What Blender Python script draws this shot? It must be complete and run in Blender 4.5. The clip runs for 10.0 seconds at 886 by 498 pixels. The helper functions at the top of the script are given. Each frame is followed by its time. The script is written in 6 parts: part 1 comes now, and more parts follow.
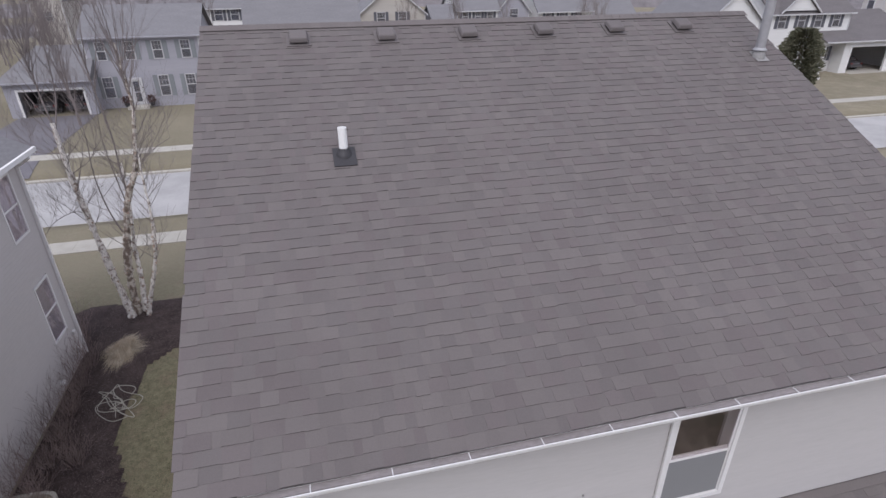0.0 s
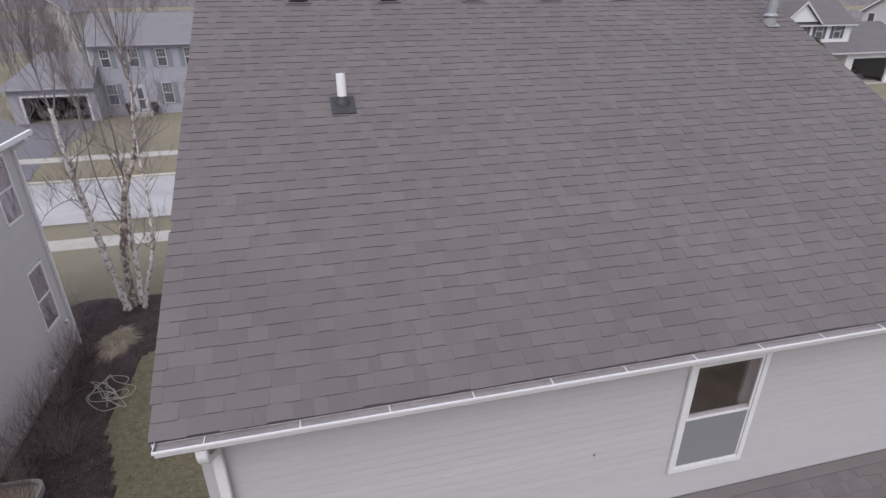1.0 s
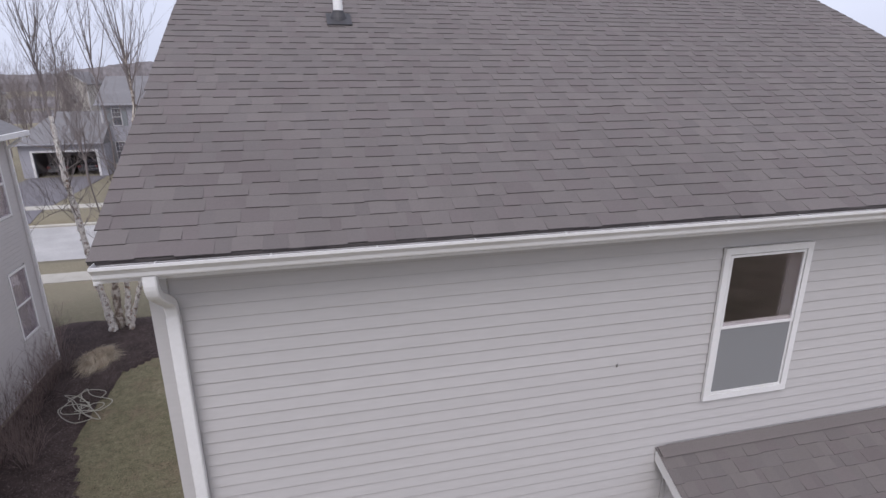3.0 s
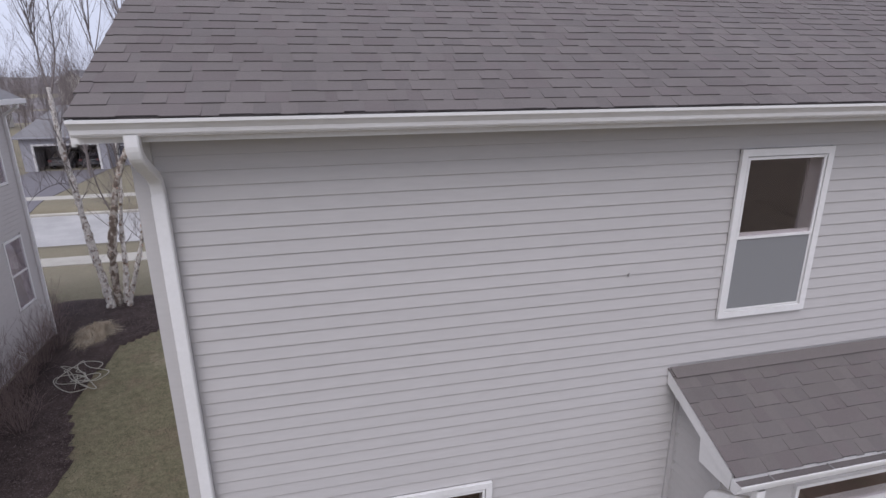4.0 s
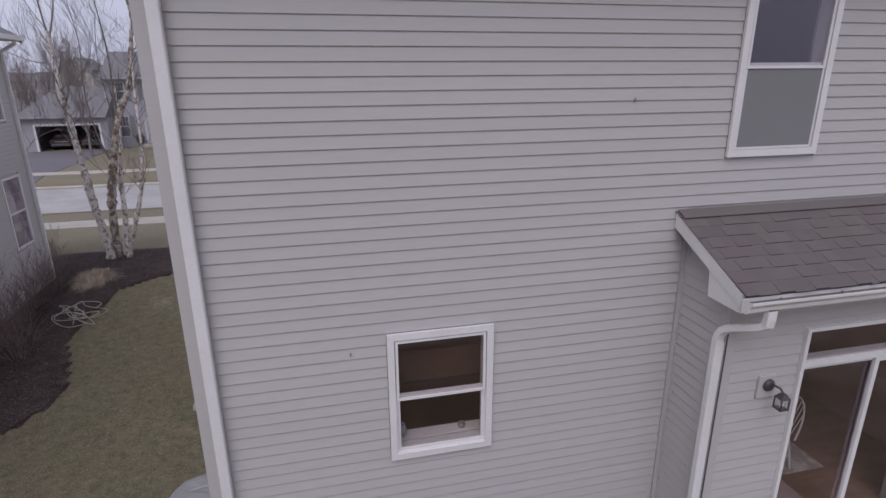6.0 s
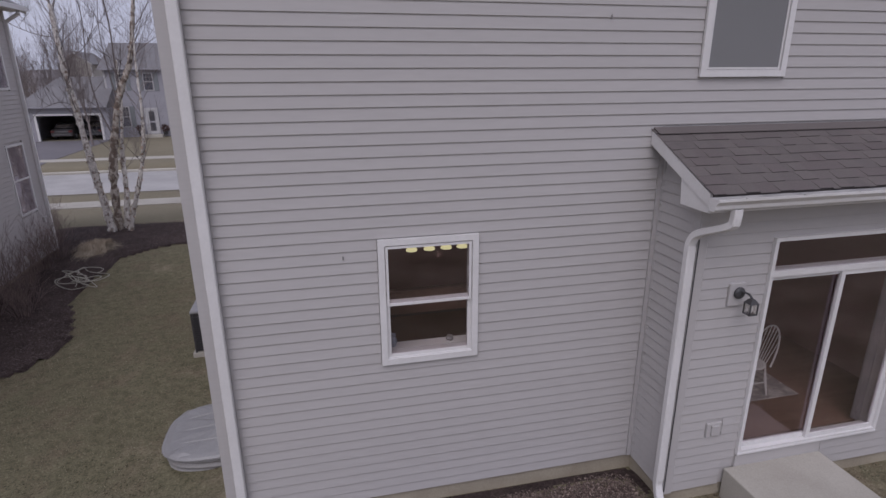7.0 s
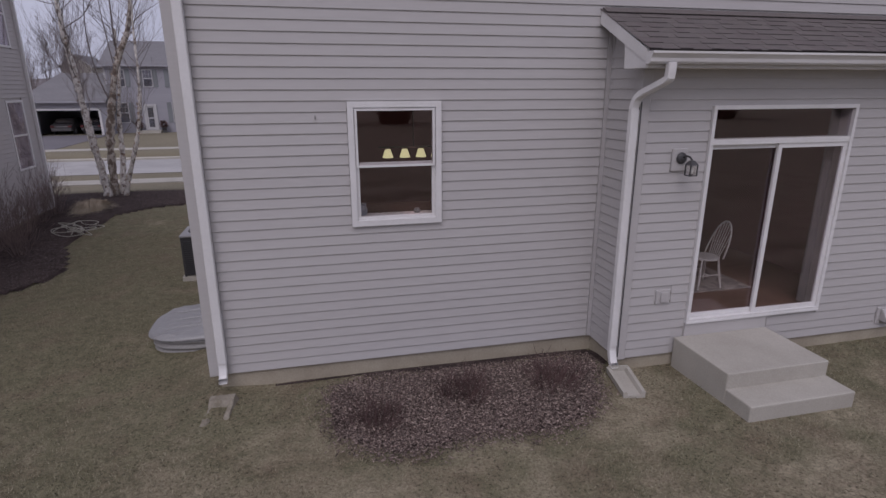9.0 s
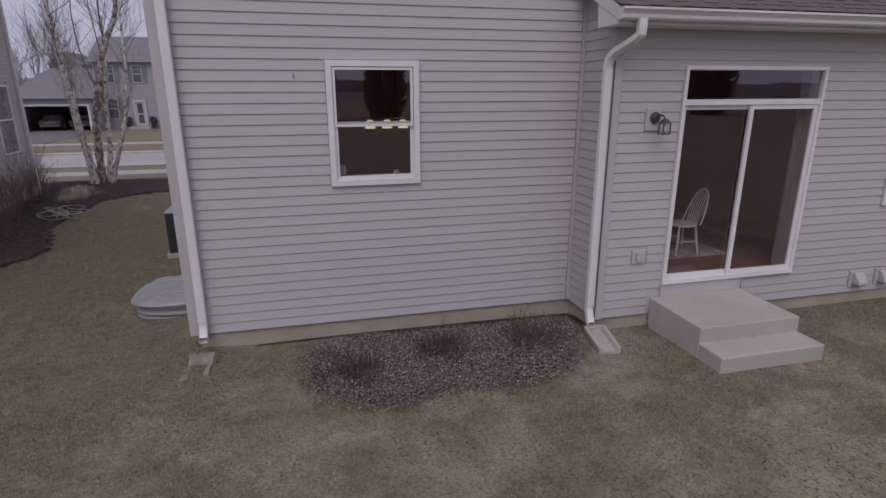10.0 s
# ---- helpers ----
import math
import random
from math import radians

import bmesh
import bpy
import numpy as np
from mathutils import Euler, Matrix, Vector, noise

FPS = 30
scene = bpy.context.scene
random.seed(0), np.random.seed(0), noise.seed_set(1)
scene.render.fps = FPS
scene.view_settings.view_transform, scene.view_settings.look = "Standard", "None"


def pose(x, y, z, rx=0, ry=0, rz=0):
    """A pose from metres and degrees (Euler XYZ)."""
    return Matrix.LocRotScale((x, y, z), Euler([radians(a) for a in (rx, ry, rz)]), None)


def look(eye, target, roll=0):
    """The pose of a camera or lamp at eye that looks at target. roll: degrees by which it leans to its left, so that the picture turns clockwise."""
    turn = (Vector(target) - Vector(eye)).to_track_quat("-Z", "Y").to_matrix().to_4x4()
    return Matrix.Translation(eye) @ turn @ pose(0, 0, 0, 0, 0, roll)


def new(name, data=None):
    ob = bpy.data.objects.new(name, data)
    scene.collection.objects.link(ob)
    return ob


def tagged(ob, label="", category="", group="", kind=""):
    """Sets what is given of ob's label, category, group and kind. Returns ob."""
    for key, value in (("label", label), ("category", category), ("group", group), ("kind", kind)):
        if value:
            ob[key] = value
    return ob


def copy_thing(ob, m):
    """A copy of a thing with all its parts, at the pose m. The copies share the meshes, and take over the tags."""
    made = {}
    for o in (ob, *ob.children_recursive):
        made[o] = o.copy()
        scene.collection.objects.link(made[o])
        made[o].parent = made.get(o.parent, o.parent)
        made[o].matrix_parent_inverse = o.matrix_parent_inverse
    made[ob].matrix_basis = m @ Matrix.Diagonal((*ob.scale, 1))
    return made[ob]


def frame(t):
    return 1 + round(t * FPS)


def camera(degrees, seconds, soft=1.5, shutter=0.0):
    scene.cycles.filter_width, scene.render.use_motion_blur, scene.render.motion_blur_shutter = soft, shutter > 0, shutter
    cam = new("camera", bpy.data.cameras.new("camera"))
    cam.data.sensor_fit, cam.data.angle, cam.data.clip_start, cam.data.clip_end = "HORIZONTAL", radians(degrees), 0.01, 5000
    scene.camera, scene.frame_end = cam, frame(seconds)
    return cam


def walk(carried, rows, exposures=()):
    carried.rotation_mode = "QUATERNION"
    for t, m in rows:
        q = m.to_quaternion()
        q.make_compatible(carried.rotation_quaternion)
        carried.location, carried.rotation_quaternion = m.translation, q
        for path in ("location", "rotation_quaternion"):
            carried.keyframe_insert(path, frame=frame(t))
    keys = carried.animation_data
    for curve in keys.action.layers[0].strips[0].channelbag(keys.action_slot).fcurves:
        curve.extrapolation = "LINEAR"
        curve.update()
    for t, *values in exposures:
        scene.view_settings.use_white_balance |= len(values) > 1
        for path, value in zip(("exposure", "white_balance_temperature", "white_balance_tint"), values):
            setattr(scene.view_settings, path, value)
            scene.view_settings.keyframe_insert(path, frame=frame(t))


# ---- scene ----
cam = camera(77.8, 10.0)
PATH = [
    (0, (1.172, -3.85, 10.462), (1.594, -2.123, 9.546), -0.4),
    (0.5, (1.164, -3.895, 10.03), (1.582, -2.164, 9.12), -0.4),
    (1, (1.15, -3.91, 9.586), (1.572, -2.156, 8.724), -0.3),
    (1.5, (1.148, -3.948, 9.101), (1.587, -2.129, 8.394), -0.2),
    (2, (1.142, -4.015, 8.601), (1.588, -2.173, 7.959), -0.1),
    (2.2, (1.148, -4.036, 8.415), (1.592, -2.195, 7.772), -0.2),
    (3.5, (1.13, -4.07, 7.11), (1.567, -2.21, 6.52), -0.3),
    (4, (1.121, -4.096, 6.691), (1.555, -2.237, 6.094), -0.4),
    (4.5, (1.093, -4.129, 6.313), (1.525, -2.273, 5.707), -0.5),
    (5, (1.075, -4.164, 5.961), (1.502, -2.307, 5.355), -0.5),
    (6.5, (1.058, -4.613, 4.866), (1.483, -2.754, 4.262), -0.4),
    (7, (1.052, -4.918, 4.52), (1.478, -3.06, 3.914), -0.3),
    (7.5, (1.065, -5.2, 4.153), (1.491, -3.342, 3.549), -0.3),
    (8, (1.099, -5.449, 3.8), (1.525, -3.591, 3.195), -0.2),
    (8.5, (1.139, -5.657, 3.474), (1.566, -3.788, 2.904), -0.2),
    (9, (1.195, -5.842, 3.197), (1.629, -3.973, 2.631), -0.1),
    (9.5, (1.256, -5.993, 2.974), (1.7, -4.127, 2.408), -0.1),
    (10, (1.306, -6.073, 2.787), (1.764, -4.209, 2.222), -0.1),
]
EXPOSURES = [(0.0, 0.6, 6150, 15), (2.0, 0.64, 6200, 15), (3.5, 0.6, 6150, 15), (5.0, 0.28, 6050, 19), (6.5, 0.06, 6150, 20), (7.5, -0.12, 6130, 21), (10.0, -0.18, 6200, 23)]
walk(cam, [(t, look(eye, target, roll)) for t, eye, target, roll in PATH], EXPOSURES)

# ---- world and sun: a bright overcast sky ----
world = bpy.data.worlds.new("overcast")
scene.world = world
world.use_nodes = True
wn, wl = world.node_tree.nodes, world.node_tree.links
wn.clear()
w_out = wn.new("ShaderNodeOutputWorld")
w_bg = wn.new("ShaderNodeBackground")
w_sky = wn.new("ShaderNodeTexSky")
w_sky.sky_type = "NISHITA"
w_sky.sun_disc = False
w_sky.sun_elevation, w_sky.sun_rotation = radians(48), radians(200)
w_sky.air_density, w_sky.dust_density = 1.0, 4.0
w_hs = wn.new("ShaderNodeHueSaturation")
w_hs.inputs["Saturation"].default_value = 0.3
w_tc = wn.new("ShaderNodeTexCoord")
w_noise = wn.new("ShaderNodeTexNoise")
w_noise.inputs["Scale"].default_value = 2.2
w_noise.inputs["Detail"].default_value = 5
w_ramp = wn.new("ShaderNodeValToRGB")
w_ramp.color_ramp.elements[0].position, w_ramp.color_ramp.elements[1].position = 0.3, 0.75
w_ramp.color_ramp.elements[0].color = (5.0, 5.3, 6.2, 1)
w_ramp.color_ramp.elements[1].color = (6.3, 6.6, 7.5, 1)
w_mix = wn.new("ShaderNodeMixRGB")
w_mix.inputs[0].default_value = 0.8
w_bg.inputs["Strength"].default_value = 0.1
wl.new(w_tc.outputs["Generated"], w_noise.inputs["Vector"])
wl.new(w_noise.outputs["Fac"], w_ramp.inputs["Fac"])
wl.new(w_sky.outputs["Color"], w_hs.inputs["Color"])
wl.new(w_hs.outputs["Color"], w_mix.inputs[1])
wl.new(w_ramp.outputs["Color"], w_mix.inputs[2])
wl.new(w_mix.outputs["Color"], w_bg.inputs["Color"])
wl.new(w_bg.outputs["Background"], w_out.inputs["Surface"])

sun = bpy.data.lights.new("sun", "SUN")
sun.energy, sun.angle, sun.color = 1.15, radians(45), (1.0, 0.97, 0.93)
sun_ob = new("sun", sun)
sun_ob.matrix_world = look((-20, -40, 60), (0, 0, 0))


# ---- materials ----
def surface(name, base, second=None, rough=0.6, metal=0.0, big=0.6, fine=60.0, var=0.12, bump=0.15, dist=0.004,
            island=0.0, per_object=0.0, stretch=(1, 1, 1), spec=0.4, sharp=(0.35, 0.68)):
    """A base colour that drifts towards a second one in large soft stains, with fine grain, relief and piece-to-piece change."""
    m = bpy.data.materials.new(name)
    m.use_nodes = True
    n, l = m.node_tree.nodes, m.node_tree.links
    b = n["Principled BSDF"]
    b.inputs["Roughness"].default_value = rough
    b.inputs["Metallic"].default_value = metal
    b.inputs["Specular IOR Level"].default_value = spec
    geo = n.new("ShaderNodeNewGeometry")
    mp = n.new("ShaderNodeMapping")
    mp.inputs["Scale"].default_value = stretch
    l.new(geo.outputs["Position"], mp.inputs["Vector"])
    stain = n.new("ShaderNodeTexNoise")
    stain.inputs["Scale"].default_value = big
    stain.inputs["Detail"].default_value = 6
    stain.inputs["Roughness"].default_value = 0.6
    grain = n.new("ShaderNodeTexNoise")
    grain.inputs["Scale"].default_value = fine
    grain.inputs["Detail"].default_value = 4
    l.new(mp.outputs["Vector"], stain.inputs["Vector"])
    l.new(mp.outputs["Vector"], grain.inputs["Vector"])
    ramp = n.new("ShaderNodeValToRGB")
    second = second or tuple(c * (1 - 1.6 * var) for c in base)
    ramp.color_ramp.elements[0].position, ramp.color_ramp.elements[1].position = sharp
    ramp.color_ramp.elements[0].color, ramp.color_ramp.elements[1].color = (*base, 1), (*second, 1)
    l.new(stain.outputs["Fac"], ramp.inputs["Fac"])
    value = n.new("ShaderNodeMapRange")
    value.inputs["From Min"].default_value, value.inputs["From Max"].default_value = 0.25, 0.75
    value.inputs["To Min"].default_value, value.inputs["To Max"].default_value = 1 - var, 1 + var
    l.new(grain.outputs["Fac"], value.inputs["Value"])
    last = value.outputs["Result"]
    for amount, source in ((island, geo.outputs["Random Per Island"]), (per_object, None)):
        if amount:
            if source is None:
                source = n.new("ShaderNodeObjectInfo").outputs["Random"]
            r = n.new("ShaderNodeMapRange")
            r.inputs["To Min"].default_value, r.inputs["To Max"].default_value = 1 - amount, 1 + amount
            l.new(source, r.inputs["Value"])
            mul = n.new("ShaderNodeMath")
            mul.operation = "MULTIPLY"
            l.new(last, mul.inputs[0])
            l.new(r.outputs["Result"], mul.inputs[1])
            last = mul.outputs["Value"]
    scale = n.new("ShaderNodeVectorMath")
    scale.operation = "SCALE"
    l.new(ramp.outputs["Color"], scale.inputs[0])
    l.new(last, scale.inputs["Scale"])
    l.new(scale.outputs["Vector"], b.inputs["Base Color"])
    if bump:
        bp = n.new("ShaderNodeBump")
        bp.inputs["Strength"].default_value, bp.inputs["Distance"].default_value = bump, dist
        l.new(grain.outputs["Fac"], bp.inputs["Height"])
        l.new(bp.outputs["Normal"], b.inputs["Normal"])
    return m


def plain_nodes(name):
    m = bpy.data.materials.new(name)
    m.use_nodes = True
    n, l = m.node_tree.nodes, m.node_tree.links
    n.clear()
    return m, n, l, n.new("ShaderNodeOutputMaterial")


def glass(name, tint=(0.88, 0.86, 0.87), gloss=1.0, base=0.075):
    """A window pane: mostly clear, mirroring by its angle."""
    m, n, l, out = plain_nodes(name)
    clear = n.new("ShaderNodeBsdfTransparent")
    clear.inputs["Color"].default_value = (*tint, 1)
    shine = n.new("ShaderNodeBsdfGlossy")
    shine.inputs["Roughness"].default_value = 0.01
    shine.inputs["Color"].default_value = (gloss, gloss * 0.92, gloss * 1.0, 1)
    facing = n.new("ShaderNodeLayerWeight")
    facing.inputs["Blend"].default_value = 0.5
    curve = n.new("ShaderNodeMath")
    curve.operation = "POWER"
    curve.inputs[1].default_value = 4.0
    l.new(facing.outputs["Facing"], curve.inputs[0])
    fr = n.new("ShaderNodeMapRange")
    fr.inputs["To Min"].default_value, fr.inputs["To Max"].default_value = base, 0.9
    l.new(curve.outputs["Value"], fr.inputs["Value"])
    mix = n.new("ShaderNodeMixShader")
    l.new(fr.outputs["Result"], mix.inputs["Fac"])
    l.new(clear.outputs["BSDF"], mix.inputs[1])
    l.new(shine.outputs["BSDF"], mix.inputs[2])
    l.new(mix.outputs["Shader"], out.inputs["Surface"])
    return m


def screen_cloth(name, colour, cover):
    m, n, l, out = plain_nodes(name)
    clear = n.new("ShaderNodeBsdfTransparent")
    dull = n.new("ShaderNodeBsdfDiffuse")
    dull.inputs["Color"].default_value = (*colour, 1)
    mix = n.new("ShaderNodeMixShader")
    mix.inputs["Fac"].default_value = cover
    l.new(clear.outputs["BSDF"], mix.inputs[1])
    l.new(dull.outputs["BSDF"], mix.inputs[2])
    l.new(mix.outputs["Shader"], out.inputs["Surface"])
    return m


def glow(name, colour, strength):
    m, n, l, out = plain_nodes(name)
    e = n.new("ShaderNodeEmission")
    e.inputs["Color"].default_value, e.inputs["Strength"].default_value = (*colour, 1), strength
    l.new(e.outputs["Emission"], out.inputs["Surface"])
    return m


SHINGLE = surface("shingle", (0.137, 0.12, 0.115), (0.148, 0.13, 0.124), rough=0.9, big=0.7, fine=260, var=0.22, bump=0.5, dist=0.002, island=0.048, per_object=0.048, spec=0.25)
FAR_TRIM = surface("far_trim", (0.5, 0.49, 0.49), rough=0.5, var=0.04, fine=10)
# Cut asphalt edges; the darker one also carries the shadow line under raised tabs.
SHINGLE_EDGE_SHADE = surface("shingle_edge_shade", (0.075, 0.066, 0.063), rough=0.9, fine=120, var=0.2)
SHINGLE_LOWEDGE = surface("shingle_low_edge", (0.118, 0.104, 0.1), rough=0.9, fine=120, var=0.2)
SHINGLE_WARM = surface("shingle_warm", (0.13, 0.111, 0.108), (0.141, 0.121, 0.118), rough=0.9, big=0.7, fine=260, var=0.22, bump=0.5, dist=0.002, island=0.048, per_object=0.048, spec=0.25)
SHINGLE_LOW = surface("shingle_low", (0.128, 0.112, 0.108), (0.14, 0.124, 0.12), rough=0.9, big=0.7, fine=260, var=0.22, bump=0.5, dist=0.002, island=0.048, per_object=0.048, spec=0.25)
SIDING = surface("siding_vinyl", (0.457, 0.438, 0.428), (0.432, 0.412, 0.402), rough=0.55, big=0.5, fine=35, var=0.03, bump=0.06, dist=0.002, stretch=(0.15, 1, 1), per_object=0.015, spec=0.3)
# White vinyl; light missing on the neighbour's wall is put into its base.
BRIGHT = surface("lifted_white_vinyl", (0.84, 0.825, 0.815), (0.79, 0.775, 0.765), rough=0.4, big=2.0, fine=30, var=0.03, bump=0.03)
SIDING_N = surface("siding_neighbour", (0.6, 0.565, 0.55), (0.555, 0.52, 0.507), rough=0.55, big=0.5, fine=30, var=0.04, bump=0.05, stretch=(1, 0.15, 1))
SIDING_B = surface("siding_blue_grey", (0.33, 0.322, 0.35), (0.305, 0.298, 0.325), rough=0.6, big=0.3, fine=8, var=0.05, stretch=(0.1, 1, 4))
SIDING_W = surface("siding_white", (0.68, 0.67, 0.65), (0.63, 0.62, 0.6), rough=0.6, big=0.3, fine=8, var=0.04, stretch=(0.1, 1, 4))
SIDING_P = surface("siding_pale_beige", (0.6, 0.565, 0.54), (0.56, 0.525, 0.5), rough=0.6, big=0.3, fine=8, var=0.04, stretch=(0.1, 1, 4))
SIDING_T = surface("siding_tan", (0.44, 0.41, 0.37), (0.40, 0.37, 0.33), rough=0.6, big=0.3, fine=8, var=0.05, stretch=(0.1, 1, 4))
WHITE = surface("white_vinyl", (0.7, 0.685, 0.675), (0.64, 0.625, 0.61), rough=0.4, big=2.0, fine=30, var=0.03, bump=0.03)
SILT = surface("pale_roof_grit", (0.27, 0.24, 0.235), (0.2, 0.178, 0.172), rough=0.9, big=4, fine=60, var=0.15, stretch=(0.3, 1, 1))
GUTTER = surface("white_aluminium", (0.69, 0.675, 0.665), (0.6, 0.58, 0.56), rough=0.35, big=1.6, fine=22, var=0.05, bump=0.05, stretch=(0.6, 1, 3))
SOFFIT = surface("soffit", (0.73, 0.71, 0.68), rough=0.6, var=0.05, fine=20)
CONCRETE = surface("concrete", (0.43, 0.405, 0.355), (0.36, 0.335, 0.29), rough=0.85, big=1.2, fine=70, var=0.09, bump=0.25, dist=0.004)
FOUNDATION = surface("foundation_concrete", (0.40, 0.355, 0.275), (0.30, 0.26, 0.20), rough=0.9, big=1.5, fine=45, var=0.1, bump=0.3)
ROADTOP = surface("old_concrete_road", (0.40, 0.385, 0.375), (0.33, 0.32, 0.31), rough=0.9, big=0.35, fine=14, var=0.07, bump=0.1, sharp=(0.4, 0.6))
ASPHALT = surface("asphalt_drive", (0.14, 0.13, 0.14), (0.165, 0.154, 0.163), rough=0.9, big=0.5, fine=40, var=0.12)
ROOF_FAR = surface("far_shingle", (0.175, 0.169, 0.174), (0.197, 0.19, 0.195), rough=0.9, big=0.5, fine=6, var=0.12, stretch=(1, 1, 5))
ROOF_BROWN = surface("far_brown_shingle", (0.125, 0.113, 0.112), (0.145, 0.131, 0.13), rough=0.9, big=0.5, fine=6, var=0.12, stretch=(1, 1, 5))
SHUTTER = surface("shutter", (0.1, 0.1, 0.115), rough=0.5, var=0.08, fine=20)
SHUTTER_PALE = surface("grey_green_shutter", (0.21, 0.222, 0.23), rough=0.5, var=0.08, fine=20)
BLIND = surface("pale_blind", (0.62, 0.62, 0.63), rough=0.8, var=0.06, fine=20, stretch=(0.2, 0.2, 6))
BLIND_DIM = surface("dim_blind", (0.5, 0.49, 0.5), rough=0.8, var=0.06, fine=20, stretch=(0.2, 0.2, 6))
DULL = surface("dull_zinc", (0.28, 0.27, 0.26), rough=0.6, var=0.1, fine=40)
BLACK = surface("black_metal", (0.06, 0.058, 0.06), rough=0.45, var=0.1, fine=30)
WALLPAINT = surface("room_paint", (0.285, 0.15, 0.148), rough=0.8, var=0.04, fine=20)
BEDPAINT = surface("bedroom_paint", (0.24, 0.2, 0.19), rough=0.8, var=0.04, fine=20)
CARPET = surface("carpet", (0.33, 0.28, 0.265), (0.28, 0.24, 0.225), rough=0.95, fine=90, var=0.12)
CEILPAINT = surface("ceiling_paint", (0.4, 0.33, 0.285), rough=0.85, var=0.03, fine=20)
WOOD_FLOOR = surface("wood_floor", (0.23, 0.142, 0.105), (0.17, 0.1, 0.073), rough=0.35, big=2.5, fine=25, var=0.15, stretch=(0.3, 3, 1), island=0.1)
CABINET = surface("cabinet_wood", (0.14, 0.07, 0.035), rough=0.45, fine=25, var=0.12, stretch=(4, 4, 0.4))
GRANITE = surface("worktop", (0.12, 0.10, 0.09), rough=0.25, fine=60, var=0.3)
RUG = surface("rug", (0.50, 0.46, 0.42), (0.32, 0.29, 0.28), rough=0.95, big=6, fine=120, var=0.15, sharp=(0.45, 0.55))
CHAIR = surface("white_chair_paint", (0.72, 0.71, 0.68), rough=0.45, fine=40, var=0.04)
CURTAIN_DIM = surface("dim_sheer", (0.34, 0.32, 0.325), rough=0.9, fine=60, var=0.15, stretch=(1, 1, 0.2))
PVC = surface("pvc_pipe", (0.80, 0.79, 0.77), rough=0.35, fine=40, var=0.03)
RUBBER = surface("black_flashing", (0.045, 0.042, 0.045), rough=0.55, fine=60, var=0.15)
VENT = surface("roof_vent_plastic", (0.14, 0.122, 0.118), rough=0.7, fine=60, var=0.1)
GALV = surface("galvanised_flue", (0.36, 0.355, 0.36), (0.29, 0.285, 0.29), rough=0.5, metal=0.25, big=3, fine=18, var=0.06)
WELLCOVER = surface("well_cover_plastic", (0.29, 0.285, 0.285), (0.24, 0.235, 0.235), rough=0.35, big=1.5, fine=30, var=0.05)
BIRCH = surface("birch_bark", (0.74, 0.7, 0.65), (0.32, 0.265, 0.23), rough=0.85, big=7, fine=26, var=0.3, bump=0.7, dist=0.03, stretch=(1, 1, 0.8), sharp=(0.51, 0.6))
BIRCH_DARK = surface("old_birch_bark", (0.54, 0.49, 0.43), (0.2, 0.155, 0.125), rough=0.9, big=7, fine=26, var=0.3, bump=0.8, dist=0.03, stretch=(1, 1, 0.8), sharp=(0.46, 0.56))
BIRCH_CURL = surface("bark_curl", (0.26, 0.18, 0.14), (0.45, 0.36, 0.29), rough=0.9, big=8, fine=30, var=0.2)
TWIG = surface("twig", (0.23, 0.195, 0.185), rough=0.85, fine=30, var=0.2)
TWIG_RED = surface("dead_shrub", (0.125, 0.075, 0.07), rough=0.85, fine=30, var=0.25, island=0.2)
TWIG_TAN = surface("brown_shrub", (0.28, 0.212, 0.195), rough=0.85, fine=30, var=0.25, island=0.2)
WOODS = surface("far_woods", (0.19, 0.172, 0.175), (0.145, 0.132, 0.135), rough=0.95, big=0.05, fine=0.4, var=0.3)
STRAW = surface("straw", (0.46, 0.39, 0.3), (0.36, 0.29, 0.21), rough=0.95, big=4, fine=60, var=0.2, island=0.2)
EVERGREEN = surface("evergreen", (0.13, 0.133, 0.085), (0.165, 0.155, 0.105), rough=0.8, big=1.0, fine=12, var=0.3, island=0.35)
CHIP = surface("wood_chip", (0.1, 0.07, 0.061), (0.36, 0.29, 0.248), rough=0.95, big=38, fine=40, var=0.2, island=0.6, sharp=(0.46, 0.66))
WORN = surface("worn_concrete", (0.3, 0.27, 0.22), (0.18, 0.155, 0.115), rough=0.9, big=5, fine=60, var=0.15, bump=0.4)
GLAZE = surface("blue_glaze", (0.3, 0.34, 0.4), rough=0.3, fine=20, var=0.08)
HOSE = surface("pale_hose", (0.42, 0.40, 0.34), rough=0.5, fine=50, var=0.1)
GLASS = glass("window_glass")
GLASS_DARK = glass("far_glass", (0.66, 0.67, 0.69))
GLASS_LAMP = glass("lantern_glass", (0.9, 0.9, 0.88))
SCREEN = screen_cloth("insect_screen", (0.26, 0.26, 0.262), 0.8)
SHADE = glow("lit_shade", (0.95, 0.92, 0.45), 0.85)
CAR_PAINT = surface("dark_car_paint", (0.07, 0.066, 0.068), rough=0.25, fine=5, var=0.03, spec=0.6)
CAR_PAINT2 = surface("black_car_paint", (0.03, 0.03, 0.035), rough=0.25, fine=5, var=0.03, spec=0.6)
RED_LIGHT = surface("tail_light", (0.12, 0.03, 0.03), rough=0.2, fine=5, var=0.03)


